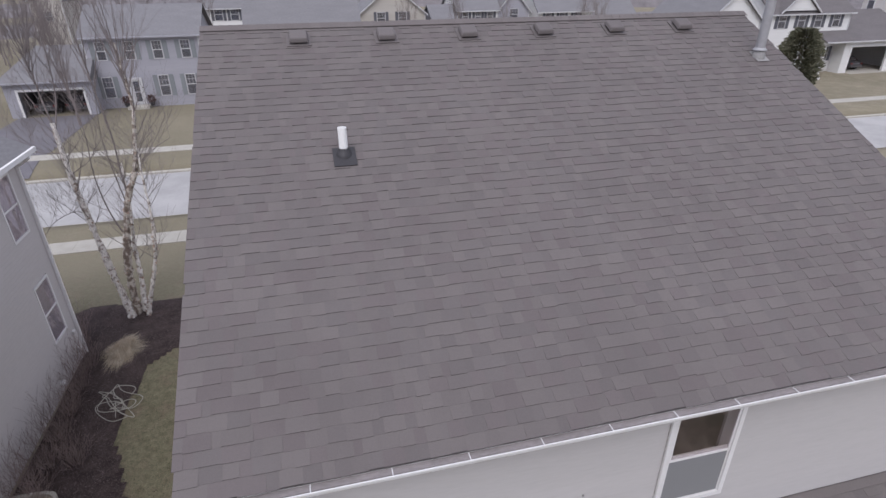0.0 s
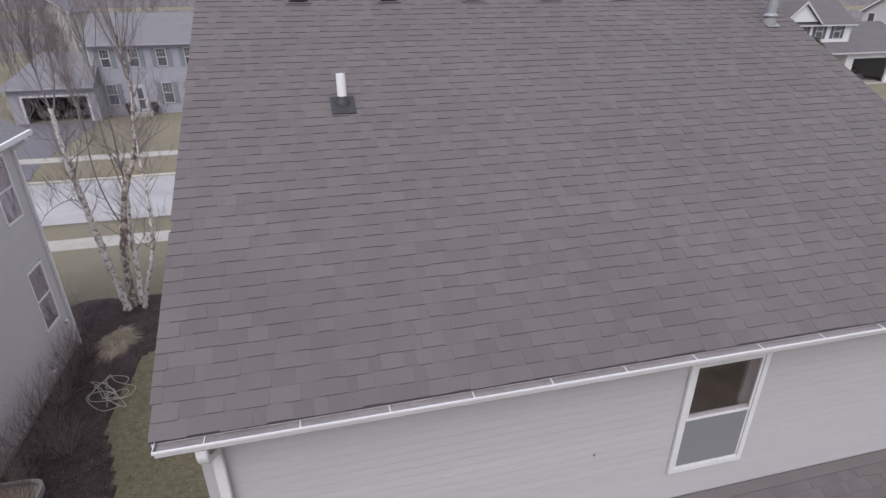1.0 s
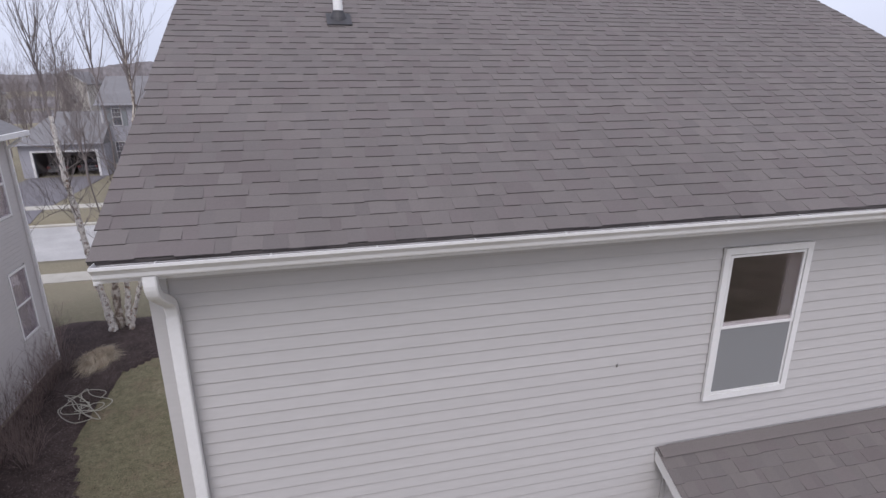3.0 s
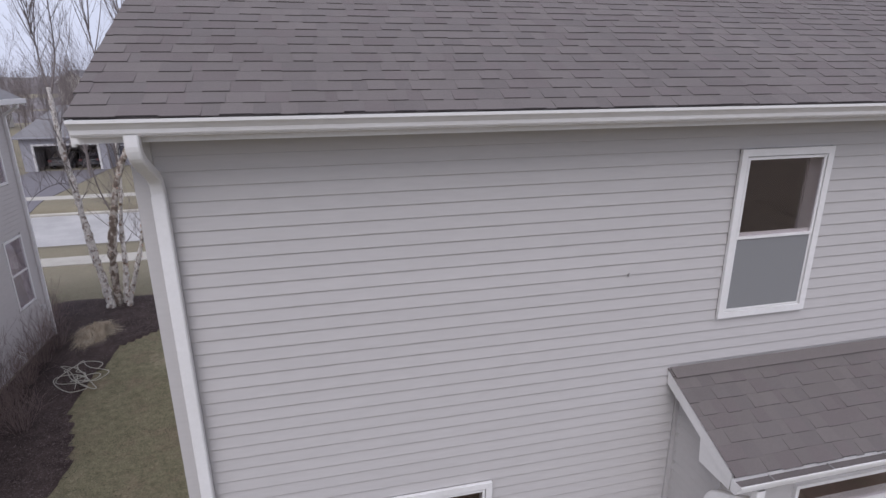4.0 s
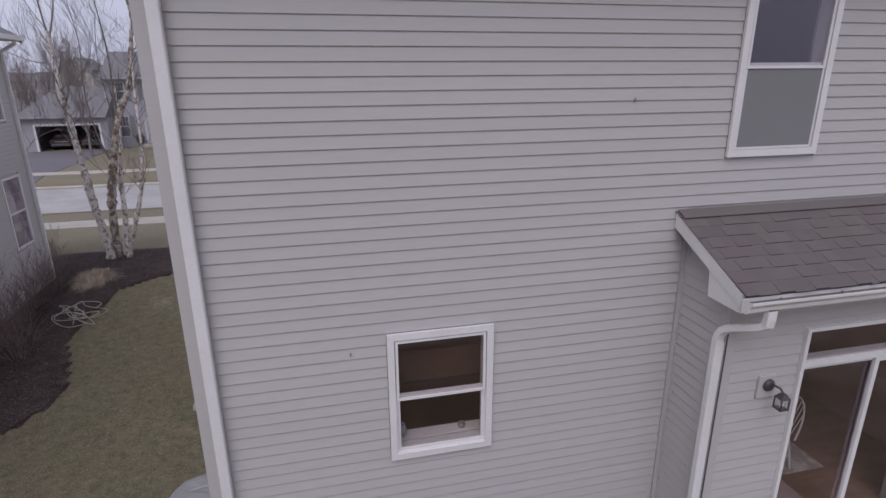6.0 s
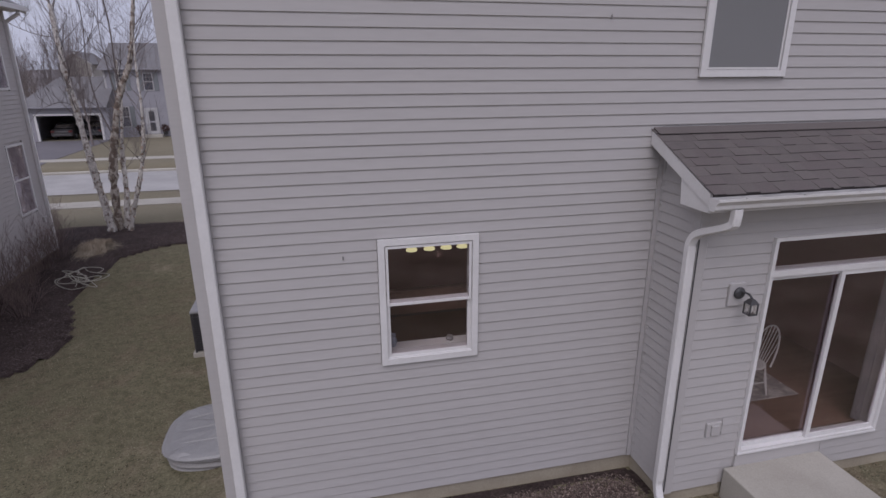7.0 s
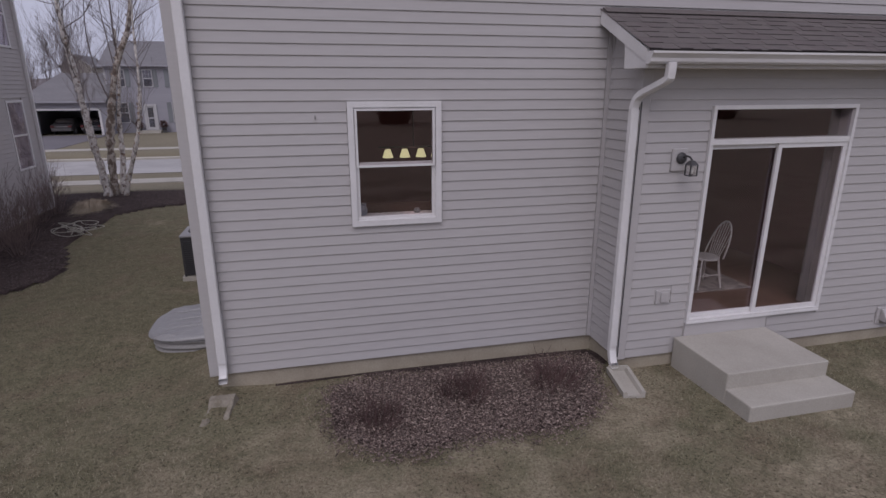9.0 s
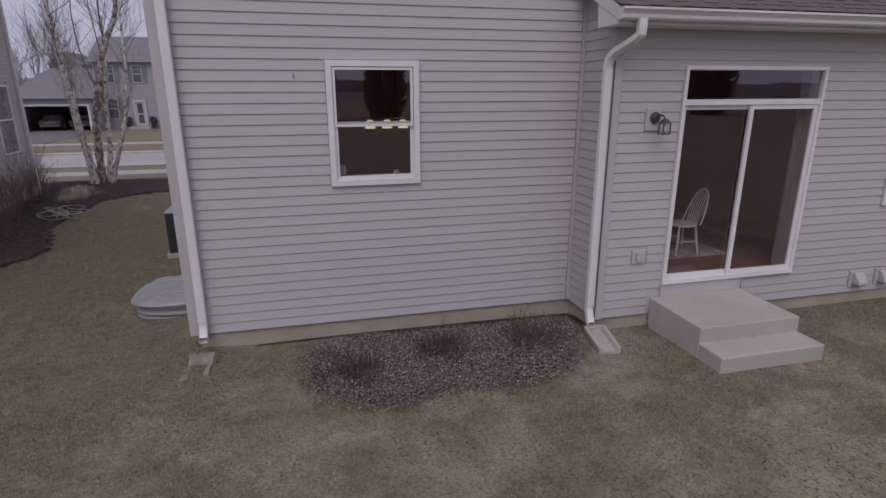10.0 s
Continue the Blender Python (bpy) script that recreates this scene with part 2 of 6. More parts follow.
def ground_material(name, kind):
    """Dormant lawn: straw, grey-green and bare brown in patches at several sizes; or dark mulch."""
    m = bpy.data.materials.new(name)
    m.use_nodes = True
    n, l = m.node_tree.nodes, m.node_tree.links
    b = n["Principled BSDF"]
    b.inputs["Roughness"].default_value = 0.95
    b.inputs["Specular IOR Level"].default_value = 0.15
    geo = n.new("ShaderNodeNewGeometry")

    def noise_at(size, detail=5, rough=0.6):
        t = n.new("ShaderNodeTexNoise")
        t.inputs["Scale"].default_value, t.inputs["Detail"].default_value = size, detail
        t.inputs["Roughness"].default_value = rough
        l.new(geo.outputs["Position"], t.inputs["Vector"])
        return t.outputs["Fac"]

    def ramp(fac, lo, hi, a, c):
        r = n.new("ShaderNodeValToRGB")
        r.color_ramp.elements[0].position, r.color_ramp.elements[1].position = lo, hi
        r.color_ramp.elements[0].color, r.color_ramp.elements[1].color = (*a, 1), (*c, 1)
        l.new(fac, r.inputs["Fac"])
        return r.outputs["Color"]

    def mix(fac, a, c, mode="MIX", amount=None):
        x = n.new("ShaderNodeMixRGB")
        x.blend_type = mode
        if amount is not None:
            x.inputs[0].default_value = amount
        else:
            l.new(fac, x.inputs[0])
        l.new(a, x.inputs[1])
        l.new(c, x.inputs[2])
        return x.outputs["Color"]

    if kind == "lawn":
        straw = ramp(noise_at(0.9), 0.35, 0.65, (0.242, 0.208, 0.144), (0.32, 0.279, 0.199))
        green = ramp(noise_at(7.0), 0.3, 0.7, (0.126, 0.119, 0.071), (0.185, 0.172, 0.109))
        brown = ramp(noise_at(16.0), 0.3, 0.7, (0.15, 0.115, 0.083), (0.235, 0.185, 0.132))
        turf = n.new("ShaderNodeSeparateXYZ")
        l.new(geo.outputs["Position"], turf.inputs["Vector"])
        side = n.new("ShaderNodeMapRange")
        side.inputs["From Min"].default_value, side.inputs["From Max"].default_value = 0.6, -2.2
        side.inputs["To Min"].default_value, side.inputs["To Max"].default_value = 0.0, 0.15
        l.new(turf.outputs["X"], side.inputs["Value"])
        thick = n.new("ShaderNodeMath")
        far_out = n.new("ShaderNodeMapRange")
        far_out.inputs["From Min"].default_value, far_out.inputs["From Max"].default_value = -1.4, -4.2
        far_out.inputs["To Min"].default_value, far_out.inputs["To Max"].default_value = 0.0, -0.06
        l.new(turf.outputs["Y"], far_out.inputs["Value"])
        worn_out = n.new("ShaderNodeMath")
        l.new(noise_at(0.8, 6, 0.65), worn_out.inputs[0])
        l.new(far_out.outputs["Result"], worn_out.inputs[1])
        l.new(worn_out.outputs["Value"], thick.inputs[0])
        l.new(side.outputs["Result"], thick.inputs[1])
        c = mix(ramp(thick.outputs["Value"], 0.42, 0.56, (0, 0, 0), (0.85, 0.85, 0.85)), straw, green)
        c = mix(ramp(noise_at(1.7, 7, 0.7), 0.48, 0.68, (0, 0, 0), (0.75, 0.75, 0.75)), c, brown)
        dark = ramp(noise_at(34.0, 6, 0.75), 0.32, 0.60, (0.34, 0.33, 0.32), (1.33, 1.33, 1.33))
        c = mix(None, c, dark, "MULTIPLY", 0.6)
        tufts = ramp(noise_at(6.0, 4, 0.7), 0.35, 0.62, (0.8, 0.8, 0.78), (1.12, 1.12, 1.12))
        c = mix(None, c, tufts, "MULTIPLY", 0.9)
        speck = ramp(noise_at(30.0, 3, 0.6), 0.34, 0.43, (0.27, 0.25, 0.23), (1.1, 1.1, 1.1))
        worn = ramp(noise_at(0.55, 4, 0.6), 0.38, 0.6, (0.25, 0.25, 0.25), (1, 1, 1))
        c = mix(worn, c, mix(None, c, speck, "MULTIPLY", 0.85))
        front = n.new("ShaderNodeMapRange")
        front.inputs["From Min"].default_value, front.inputs["From Max"].default_value = 11.0, 20.0
        front.inputs["To Max"].default_value = 0.7
        l.new(turf.outputs["Y"], front.inputs["Value"])
        c = mix(front.outputs["Result"], c, ramp(noise_at(0.12, 3, 0.5), 0.35, 0.65, (0.2, 0.176, 0.128), (0.255, 0.224, 0.166)))
        height = noise_at(45.0, 6, 0.7)
        strength, dist = 0.8, 0.03
    else:
        soil = ramp(noise_at(2.0), 0.35, 0.65, (0.056, 0.042, 0.041), (0.102, 0.078, 0.075))
        dark = ramp(noise_at(30.0, 6, 0.75), 0.3, 0.65, (0.4, 0.4, 0.4), (1.35, 1.3, 1.25))
        c = mix(None, soil, dark, "MULTIPLY", 0.9)
        height = noise_at(28.0, 6, 0.75)
        strength, dist = 1.0, 0.05
    l.new(c, b.inputs["Base Color"])
    bp = n.new("ShaderNodeBump")
    bp.inputs["Strength"].default_value, bp.inputs["Distance"].default_value = strength, dist
    l.new(height, bp.inputs["Height"])
    l.new(bp.outputs["Normal"], b.inputs["Normal"])
    return m


LAWN = ground_material("dormant_lawn", "lawn")
MULCH = ground_material("dark_mulch", "mulch")


# ---- mesh helpers ----
def solid(bm, corners, faces):
    v = [bm.verts.new(c) for c in corners]
    for f in faces:
        bm.faces.new([v[i] for i in f])


def box(bm, x0, x1, y0, y1, z0, z1):
    solid(bm, [(x, y, z) for z in (z0, z1) for y in (y0, y1) for x in (x0, x1)],
          [(0, 2, 3, 1), (4, 5, 7, 6), (0, 1, 5, 4), (2, 6, 7, 3), (0, 4, 6, 2), (1, 3, 7, 5)])


def prism(bm, outline, axis, a, b):
    """A closed outline pushed along an axis. outline: pairs of the other two axes, in xyz order."""
    def at(p, s):
        return {"x": (s, p[0], p[1]), "y": (p[0], s, p[1]), "z": (p[0], p[1], s)}[axis]
    n = len(outline)
    v = [bm.verts.new(at(p, s)) for s in (a, b) for p in outline]
    fs = [bm.faces.new(v[:n]), bm.faces.new(v[n:][::-1])]
    for i in range(n):
        j = (i + 1) % n
        fs.append(bm.faces.new((v[i], v[n + i], v[n + j], v[j])))
    bmesh.ops.recalc_face_normals(bm, faces=fs)


def tube(bm, path, radii, n=8, cap=True):
    """A round tube along a path of points; radii one or one a point."""
    path = [Vector(p) for p in path]
    if not hasattr(radii, "__len__"):
        radii = [radii] * len(path)
    rings, side = [], None
    for i, p in enumerate(path):
        way = (path[min(i + 1, len(path) - 1)] - path[max(i - 1, 0)]).normalized()
        if side is None:
            side = way.orthogonal().normalized()
        else:
            side = (side - way * side.dot(way))
            side = side.normalized() if side.length > 1e-6 else way.orthogonal().normalized()
        up = way.cross(side)
        rings.append([bm.verts.new(p + radii[i] * (math.cos(2 * math.pi * k / n) * side + math.sin(2 * math.pi * k / n) * up)) for k in range(n)])
    for a, b in zip(rings, rings[1:]):
        for k in range(n):
            bm.faces.new((a[k], a[(k + 1) % n], b[(k + 1) % n], b[k]))
    if cap and n > 2:
        bm.faces.new(rings[0][::-1])
        bm.faces.new(rings[-1])


def turned(bm, centre, profile, n=16):
    """A turned solid: pairs of radius and height above the centre."""
    x, y, z = centre
    rings = [[bm.verts.new((x + r * math.cos(2 * math.pi * k / n), y + r * math.sin(2 * math.pi * k / n), z + h)) for k in range(n)] for r, h in profile]
    for a, b in zip(rings, rings[1:]):
        for k in range(n):
            bm.faces.new((a[k], a[(k + 1) % n], b[(k + 1) % n], b[k]))
    bm.faces.new(rings[0][::-1])
    bm.faces.new(rings[-1])


def flowing(pts, k):
    """A smooth line through the points, k steps between each pair."""
    pts = [Vector(p) for p in pts]
    out = []
    for i in range(len(pts) - 1):
        p0, p1, p2, p3 = pts[max(i - 1, 0)], pts[i], pts[i + 1], pts[min(i + 2, len(pts) - 1)]
        for j in range(k):
            u = j / k
            out.append(0.5 * (2 * p1 + (p2 - p0) * u + (2 * p0 - 5 * p1 + 4 * p2 - p3) * u * u + (3 * p1 - p0 - 3 * p2 + p3) * u ** 3))
    out.append(pts[-1])
    return out


def soften(bm, width, segments=2):
    bmesh.ops.bevel(bm, geom=bm.edges[:], offset=width, segments=segments, affect="EDGES", profile=0.5)


def mesh_of(name, bm, material, smooth=False):
    me = bpy.data.meshes.new(name)
    bm.to_mesh(me)
    bm.free()
    for m in (material if isinstance(material, (list, tuple)) else [material]):
        me.materials.append(m)
    if smooth:
        me.polygons.foreach_set("use_smooth", [True] * len(me.polygons))
    return me


def part(name, bm, material, parent=None, label="", smooth=False):
    ob = new(name, mesh_of(name, bm, material, smooth))
    if parent is not None:
        ob.parent = parent
        if parent.type == "EMPTY":
            ob.matrix_parent_inverse = Matrix.Translation(-parent.location)
    if label:
        ob["label"] = label
    return ob


def boxes(name, material, parent, *sizes, label="", bevel=0.0):
    bm = bmesh.new()
    for s in sizes:
        box(bm, *s)
    if bevel:
        soften(bm, bevel)
    return part(name, bm, material, parent, label)


def empty(name, x=0, y=0, z=0):
    ob = new(name)
    ob.location = (x, y, z)
    return ob


def structure(ob, label, category):
    return tagged(ob, label, category, kind="structure")


def smoothstep(a, b, v):
    t = min(1, max(0, (v - a) / (b - a)))
    return t * t * (3 - 2 * t)

# ---- ground, street, beds ----
ROAD_NEAR, ROAD_FAR, ROAD_Z = 25.4, 33.0, -1.24


def ground_z(x, y):
    z = -0.30 * smoothstep(1.5, 8.0, y) - 0.72 * smoothstep(14.5, 21.0, y)
    z += 0.10 * smoothstep(40, 50, y)
    if ROAD_NEAR - 0.3 < y < ROAD_FAR + 0.3:
        z -= 0.35
    z += 0.03 * (noise.noise(Vector((x * 0.25, y * 0.25, 0))) if y < 20 else 0)
    z -= 0.10 * smoothstep(0.2, -0.7, x) * smoothstep(-1.5, 1.0, y) * (1 - smoothstep(8, 12, y))
    z -= 0.05 * smoothstep(-0.55, -0.05, y) * (1 - smoothstep(0.2, 0.8, y)) * (1 if 0 < x < 10 else 0)
    z += 0.035 * math.exp(-((x - 5.8) / 1.1) ** 4 - ((y + 1.7) / 0.7) ** 4)
    if y > 120 or abs(x) > 150 or y < -60:
        z -= 0.5
    return z


def axis_steps(near, step, far):
    out, d = [], near
    while d < far:
        out.append(d)
        d += step
        step *= 1.22
    return out + [far]


bm = bmesh.new()
xs = [-9 + 0.5 * i for i in range(43)]
xs = [-v for v in axis_steps(10, 1.0, 1500)][::-1] + xs + axis_steps(13, 1.0, 1500)
ys = [-8 + 0.5 * i for i in range(60)] + [22.0, 22.6, 24.4, ROAD_NEAR - 0.31, ROAD_NEAR - 0.29, ROAD_FAR + 0.29, ROAD_FAR + 0.31, 36, 40, 45, 50, 56] + axis_steps(60, 6, 2500)
ys = [-v for v in axis_steps(9, 1.0, 1500)][::-1] + ys
grid = [[bm.verts.new((x, y, ground_z(x, y))) for x in xs] for y in ys]
for a, b in zip(grid, grid[1:]):
    for i in range(len(xs) - 1):
        bm.faces.new((a[i], a[i + 1], b[i + 1], b[i]))
structure(part("ground", bm, LAWN, smooth=True), "patchy dormant lawn of tan and grey-green grass", "lawn")

bm = bmesh.new()
box(bm, -260, 260, ROAD_NEAR, ROAD_FAR, ROAD_Z - 0.2, ROAD_Z)
structure(part("road", bm, ROADTOP), "pale worn concrete street running between the lawns", "street")
for y0 in (ROAD_NEAR - 0.28, ROAD_FAR):
    bm = bmesh.new()
    prism(bm, [(y0, ROAD_Z - 0.2), (y0 + 0.28, ROAD_Z - 0.2), (y0 + 0.28, ROAD_Z + 0.1), (y0 + 0.2, ROAD_Z + 0.15), (y0 + 0.08, ROAD_Z + 0.15), (y0, ROAD_Z + 0.1)], "x", -260, 260)
    structure(part("kerb", bm, CONCRETE), "rolled concrete kerb along the street", "kerb")

for y0, y1, x_from, x_to in ((21.6, 22.9, -34, 8), (37.2, 38.5, -40, 66)):
    walk_ob = structure(empty("pavement"), "narrow concrete footpath of square slabs across the lawn", "footpath")
    top = ground_z(0, (y0 + y1) / 2) + 0.035
    x = x_from
    while x < x_to:
        boxes("slab", CONCRETE, walk_ob, (x, x + 1.48, y0, y1, top - 0.12, top + random.uniform(-0.006, 0.006)))
        x += 1.5
# the driveway across the street
bm = bmesh.new()
drive_rows = []
for y_, xa, xb in ((ROAD_FAR + 0.31, -23.6, -15.9), (35.5, -23.0, -16.4), (37.15, -22.8, -16.7), (38.55, -22.8, -16.7), (42.0, -22.8, -16.7), (46.0, -22.8, -16.7), (50.0, -22.8, -16.7), (50.29, -22.8, -16.7)):
    top_ = ground_z(0, y_) + 0.03
    drive_rows.append([bm.verts.new(p) for p in ((xa, y_, top_ - 0.3), (xa, y_, top_), (xb, y_, top_), (xb, y_, top_ - 0.3))])
for a, b in zip(drive_rows, drive_rows[1:]):
    for i in range(3):
        bm.faces.new((a[i], a[i + 1], b[i + 1], b[i]))
structure(part("driveway", bm, ASPHALT), "dark asphalt driveway leading to an open garage", "driveway")


def bed(name, outline, material, label, lift=0.05, step=0.25, pile=0.06):
    """A planting bed: a low mound inside a closed outline."""
    ob_bm = bmesh.new()
    n = len(outline)

    def inside(px, py):
        hit, j = False, n - 1
        for i in range(n):
            (xi, yi), (xj, yj) = outline[i], outline[j]
            if (yi > py) != (yj > py) and px < (xj - xi) * (py - yi) / (yj - yi) + xi:
                hit = not hit
            j = i
        return hit

    def edge(px, py):
        best = 9.0
        for i in range(n):
            a, b = Vector(outline[i]), Vector(outline[(i + 1) % n])
            d = b - a
            t = min(1, max(0, (Vector((px, py)) - a).dot(d) / d.length_squared))
            best = min(best, (a + d * t - Vector((px, py))).length)
        return best

    x0, x1 = min(p[0] for p in outline), max(p[0] for p in outline)
    y0, y1 = min(p[1] for p in outline), max(p[1] for p in outline)
    made = {}

    def vert(i, j):
        if (i, j) not in made:
            px, py = x0 + i * step, y0 + j * step
            px += 0.3 * step * noise.noise(Vector((px * 3, py * 3, 1)))
            d = edge(px, py) if inside(px, py) else -edge(px, py)
            h = lift * smoothstep(-0.12, 0.18, d) - 0.018 + pile * max(0, noise.noise(Vector((px * 1.7, py * 1.7, 4)))) * smoothstep(0, 0.5, d)
            made[i, j] = ob_bm.verts.new((px, py, ground_z(px, py) + h + 0.012))
        return made[i, j]

    for i in range(-1, int((x1 - x0) / step) + 2):
        for j in range(-1, int((y1 - y0) / step) + 2):
            cx, cy = x0 + (i + 0.5) * step, y0 + (j + 0.5) * step
            if inside(cx, cy):
                ob_bm.faces.new((vert(i, j), vert(i + 1, j), vert(i + 1, j + 1), vert(i, j + 1)))
    ob = part(name, ob_bm, material, smooth=True)
    return structure(ob, label, "planting bed"), inside


def rounded(points, steps=6):
    """A closed smooth outline through the points."""
    out, n = [], len(points)
    for i in range(n):
        p0, p1, p2, p3 = (Vector(points[(i + k) % n]) for k in (-1, 0, 1, 2))
        for s in range(steps):
            t = s / steps
            out.append(tuple(0.5 * ((2 * p1) + (p2 - p0) * t + (2 * p0 - 5 * p1 + 4 * p2 - p3) * t * t + (3 * p1 - p0 - 3 * p2 + p3) * t ** 3)))
    return out


SIDE_BED = rounded([(-6.6, 3.2), (-5.2, 3.6), (-4.1, 4.7), (-3.85, 6.0), (-4.25, 7.3), (-4.7, 8.5), (-4.55, 10.0), (-4.4, 11.2), (-3.6, 12.0), (-2.4, 12.6), (-2.3, 14.4), (-3.6, 15.0), (-5.6, 15.1), (-7.4, 15.0), (-7.6, 12.6), (-6.7, 12.0), (-6.6, 8.0)])
side_bed, in_side_bed = bed("mulch_bed", SIDE_BED, MULCH, "dark brown mulch bed with a curved edge beside the lawn", step=0.16)
WALL_BED = rounded([(1.25, -0.25), (1.1, -0.8), (1.2, -1.35), (1.75, -1.7), (2.6, -1.6), (3.4, -1.66), (4.0, -1.3), (4.25, -0.75), (4.35, -0.2), (2.8, -0.08)])
wall_bed, in_small_bed = bed("mulch_bed", [(2.75 + (px - 2.75) * 0.93, -0.85 + (py + 0.85) * 0.85) for px, py in WALL_BED], MULCH, "bed of loose weathered wood chips against the foundation", lift=0.02, step=0.1, pile=0.03)
bed("soil_strip", rounded([(0.7, -0.02), (0.9, -0.05), (1.5, -0.07), (2.2, -0.13), (2.8, -0.2), (3.4, -0.13), (4.0, -0.1), (4.32, -0.22), (4.42, -0.5), (4.44, -0.02), (2.6, 0.0)]), MULCH, "strip of bare dark soil along the foundation", lift=0.045, step=0.05, pile=0.02)


def in_wall_bed(px, py):
    return in_small_bed(px, -0.85 + (py + 0.85) * 0.9)


# ---- the house: walls with openings, lapped siding ----
EXPO = 0.1077                       # a siding course
HOUSE_X0, HOUSE_X1, HOUSE_Y1 = -0.045, 9.4, 12.2
SILL_Z = 0.158                      # top of the foundation
BUMP_Y, BUMP_X = -0.67, 4.475
RIDGE_Y, RIDGE_Z, EAVE_Y, SLOPE = 6.1, 9.62, -0.31, 0.488
KITCHEN = (1.545, 2.527, 1.755, 3.06)
UPPER = (4.735, 5.71, 4.485, 6.078)
PATIO = (5.308, 7.18, 0.46, 3.005)
SIDE_WIN = (8.42, 9.3, 1.33, 2.6)


def wall_with_holes(name, axis, u0, u1, depth0, depth1, z0, z1, holes, material, label):
    """A thick wall; u runs along it. Openings go right through."""
    us = sorted({u0, u1, *[h[0] for h in holes], *[h[1] for h in holes]})
    zs = sorted({z0, z1, *[h[2] for h in holes], *[h[3] for h in holes]})
    wbm = bmesh.new()
    for a, b in zip(us, us[1:]):
        run = []
        for c, d in zip(zs, zs[1:]):
            mu, mz = (a + b) / 2, (c + d) / 2
            if not any(h[0] < mu < h[1] and h[2] < mz < h[3] for h in holes):
                if run and run[-1][1] == c:
                    run[-1][1] = d
                else:
                    run.append([c, d])
        for c, d in run:
            if axis == "x":
                box(wbm, a, b, depth0, depth1, c, d)
            else:
                box(wbm, depth0, depth1, a, b, c, d)
    return structure(part(name, wbm, material), label, "wall")


def inset(r, d):
    return (r[0] + d, r[1] - d, r[2] + d, r[3] - d)


wall_rear = wall_with_holes("wall_south", "x", HOUSE_X0, HOUSE_X1, 0.0, 0.16, SILL_Z, 6.42, [inset(KITCHEN, 0.06), inset(UPPER, 0.06), (BUMP_X + 0.2, HOUSE_X1 - 0.2, 0.40, 3.2)], SIDING, "two-storey rear wall clad in pale grey lapped vinyl siding")
wall_bump = wall_with_holes("wall_south_2", "x", BUMP_X, HOUSE_X1, BUMP_Y, BUMP_Y + 0.16, SILL_Z, 3.55, [inset(PATIO, 0.04), inset(SIDE_WIN, 0.06)], SIDING, "single-storey bay wall in pale grey lapped siding")
bm = bmesh.new()
prism(bm, [(BUMP_Y + 0.16, SILL_Z), (0.0, SILL_Z), (0.0, 3.86), (BUMP_Y + 0.16, 3.62)], "x", BUMP_X, BUMP_X + 0.16)
wall_return = structure(part("wall_west_2", bm, SIDING), "short return wall of the bay in lapped siding", "wall")
wall_w = wall_with_holes("wall_west", "y", 0.16, HOUSE_Y1, HOUSE_X0, HOUSE_X0 + 0.16, SILL_Z, 6.42, [], SIDING, "plain side wall in pale grey siding")
wall_e = wall_with_holes("wall_east", "y", 0.16, HOUSE_Y1, HOUSE_X1 - 0.16, HOUSE_X1, SILL_Z, 6.42, [], SIDING, "plain side wall in pale grey siding")
wall_n = wall_with_holes("wall_north", "x", HOUSE_X0 + 0.16, HOUSE_X1 - 0.16, HOUSE_Y1 - 0.16, HOUSE_Y1, SILL_Z, 6.42, [], SIDING, "plain street wall in pale grey siding")
for name, x0 in (("wall_west_gable", HOUSE_X0), ("wall_east_gable", HOUSE_X1 - 0.16)):
    bm = bmesh.new()
    prism(bm, [(0.0, 6.42), (HOUSE_Y1, 6.42), (RIDGE_Y, RIDGE_Z - 0.2)], "x", x0, x0 + 0.16)
    structure(part(name, bm, SIDING), "siding-clad gable under the main roof", "wall")

# foundation, set back a little under the siding
bm = bmesh.new()
box(bm, 0.02, HOUSE_X1, 0.02, 0.22, -0.6, SILL_Z)
box(bm, 0.02, 0.22, 0.22, HOUSE_Y1, -0.8, SILL_Z)
box(bm, BUMP_X + 0.02, HOUSE_X1, BUMP_Y + 0.02, BUMP_Y + 0.2, -0.5, SILL_Z)
box(bm, BUMP_X + 0.02, BUMP_X + 0.2, BUMP_Y + 0.2, 0.02, -0.5, SILL_Z)
box(bm, HOUSE_X1 - 0.2, HOUSE_X1, 0.22, HOUSE_Y1, -0.8, SILL_Z)
structure(part("foundation", bm, FOUNDATION), "stained poured-concrete foundation showing below the siding", "foundation")


def siding_profile(thick=0.0149, h=EXPO):
    """Depth outwards and height: a lapped course, thickest at its lower edge."""
    return [(0.0, 0.0), (thick - 0.002, 0.0), (thick, 0.004), (thick - 0.001, 0.012), (0.004, h - 0.002), (0.003, h + 0.004), (0.0, h + 0.004)]


def side_course(wall, u0, u1, plane, axis, sign, z, height=EXPO):
    sbm = bmesh.new()
    out = [(plane + sign * d, z + dz) for d, dz in siding_profile(h=height)]
    if axis == "x":
        prism(sbm, out, "x", u0, u1)
    else:
        prism(sbm, out, "y", u0, u1)
    part("siding_board", sbm, SIDING, wall)


def clad(wall, u0, u1, z0, z1, plane, axis, sign, holes, gap=0.004):
    z = z0
    while z < z1 - 0.02:
        h = min(EXPO, z1 - z)
        cuts = sorted((b[0] - gap, b[1] + gap) for b in holes if b[2] - 0.004 < z + 0.5 * EXPO < b[3] + 0.004)
        u = u0
        for a, b in cuts + [(u1, u1)]:
            if a - u > 0.02:
                side_course(wall, u, a, plane, axis, sign, z, h)
            u = max(u, b)
        z += EXPO


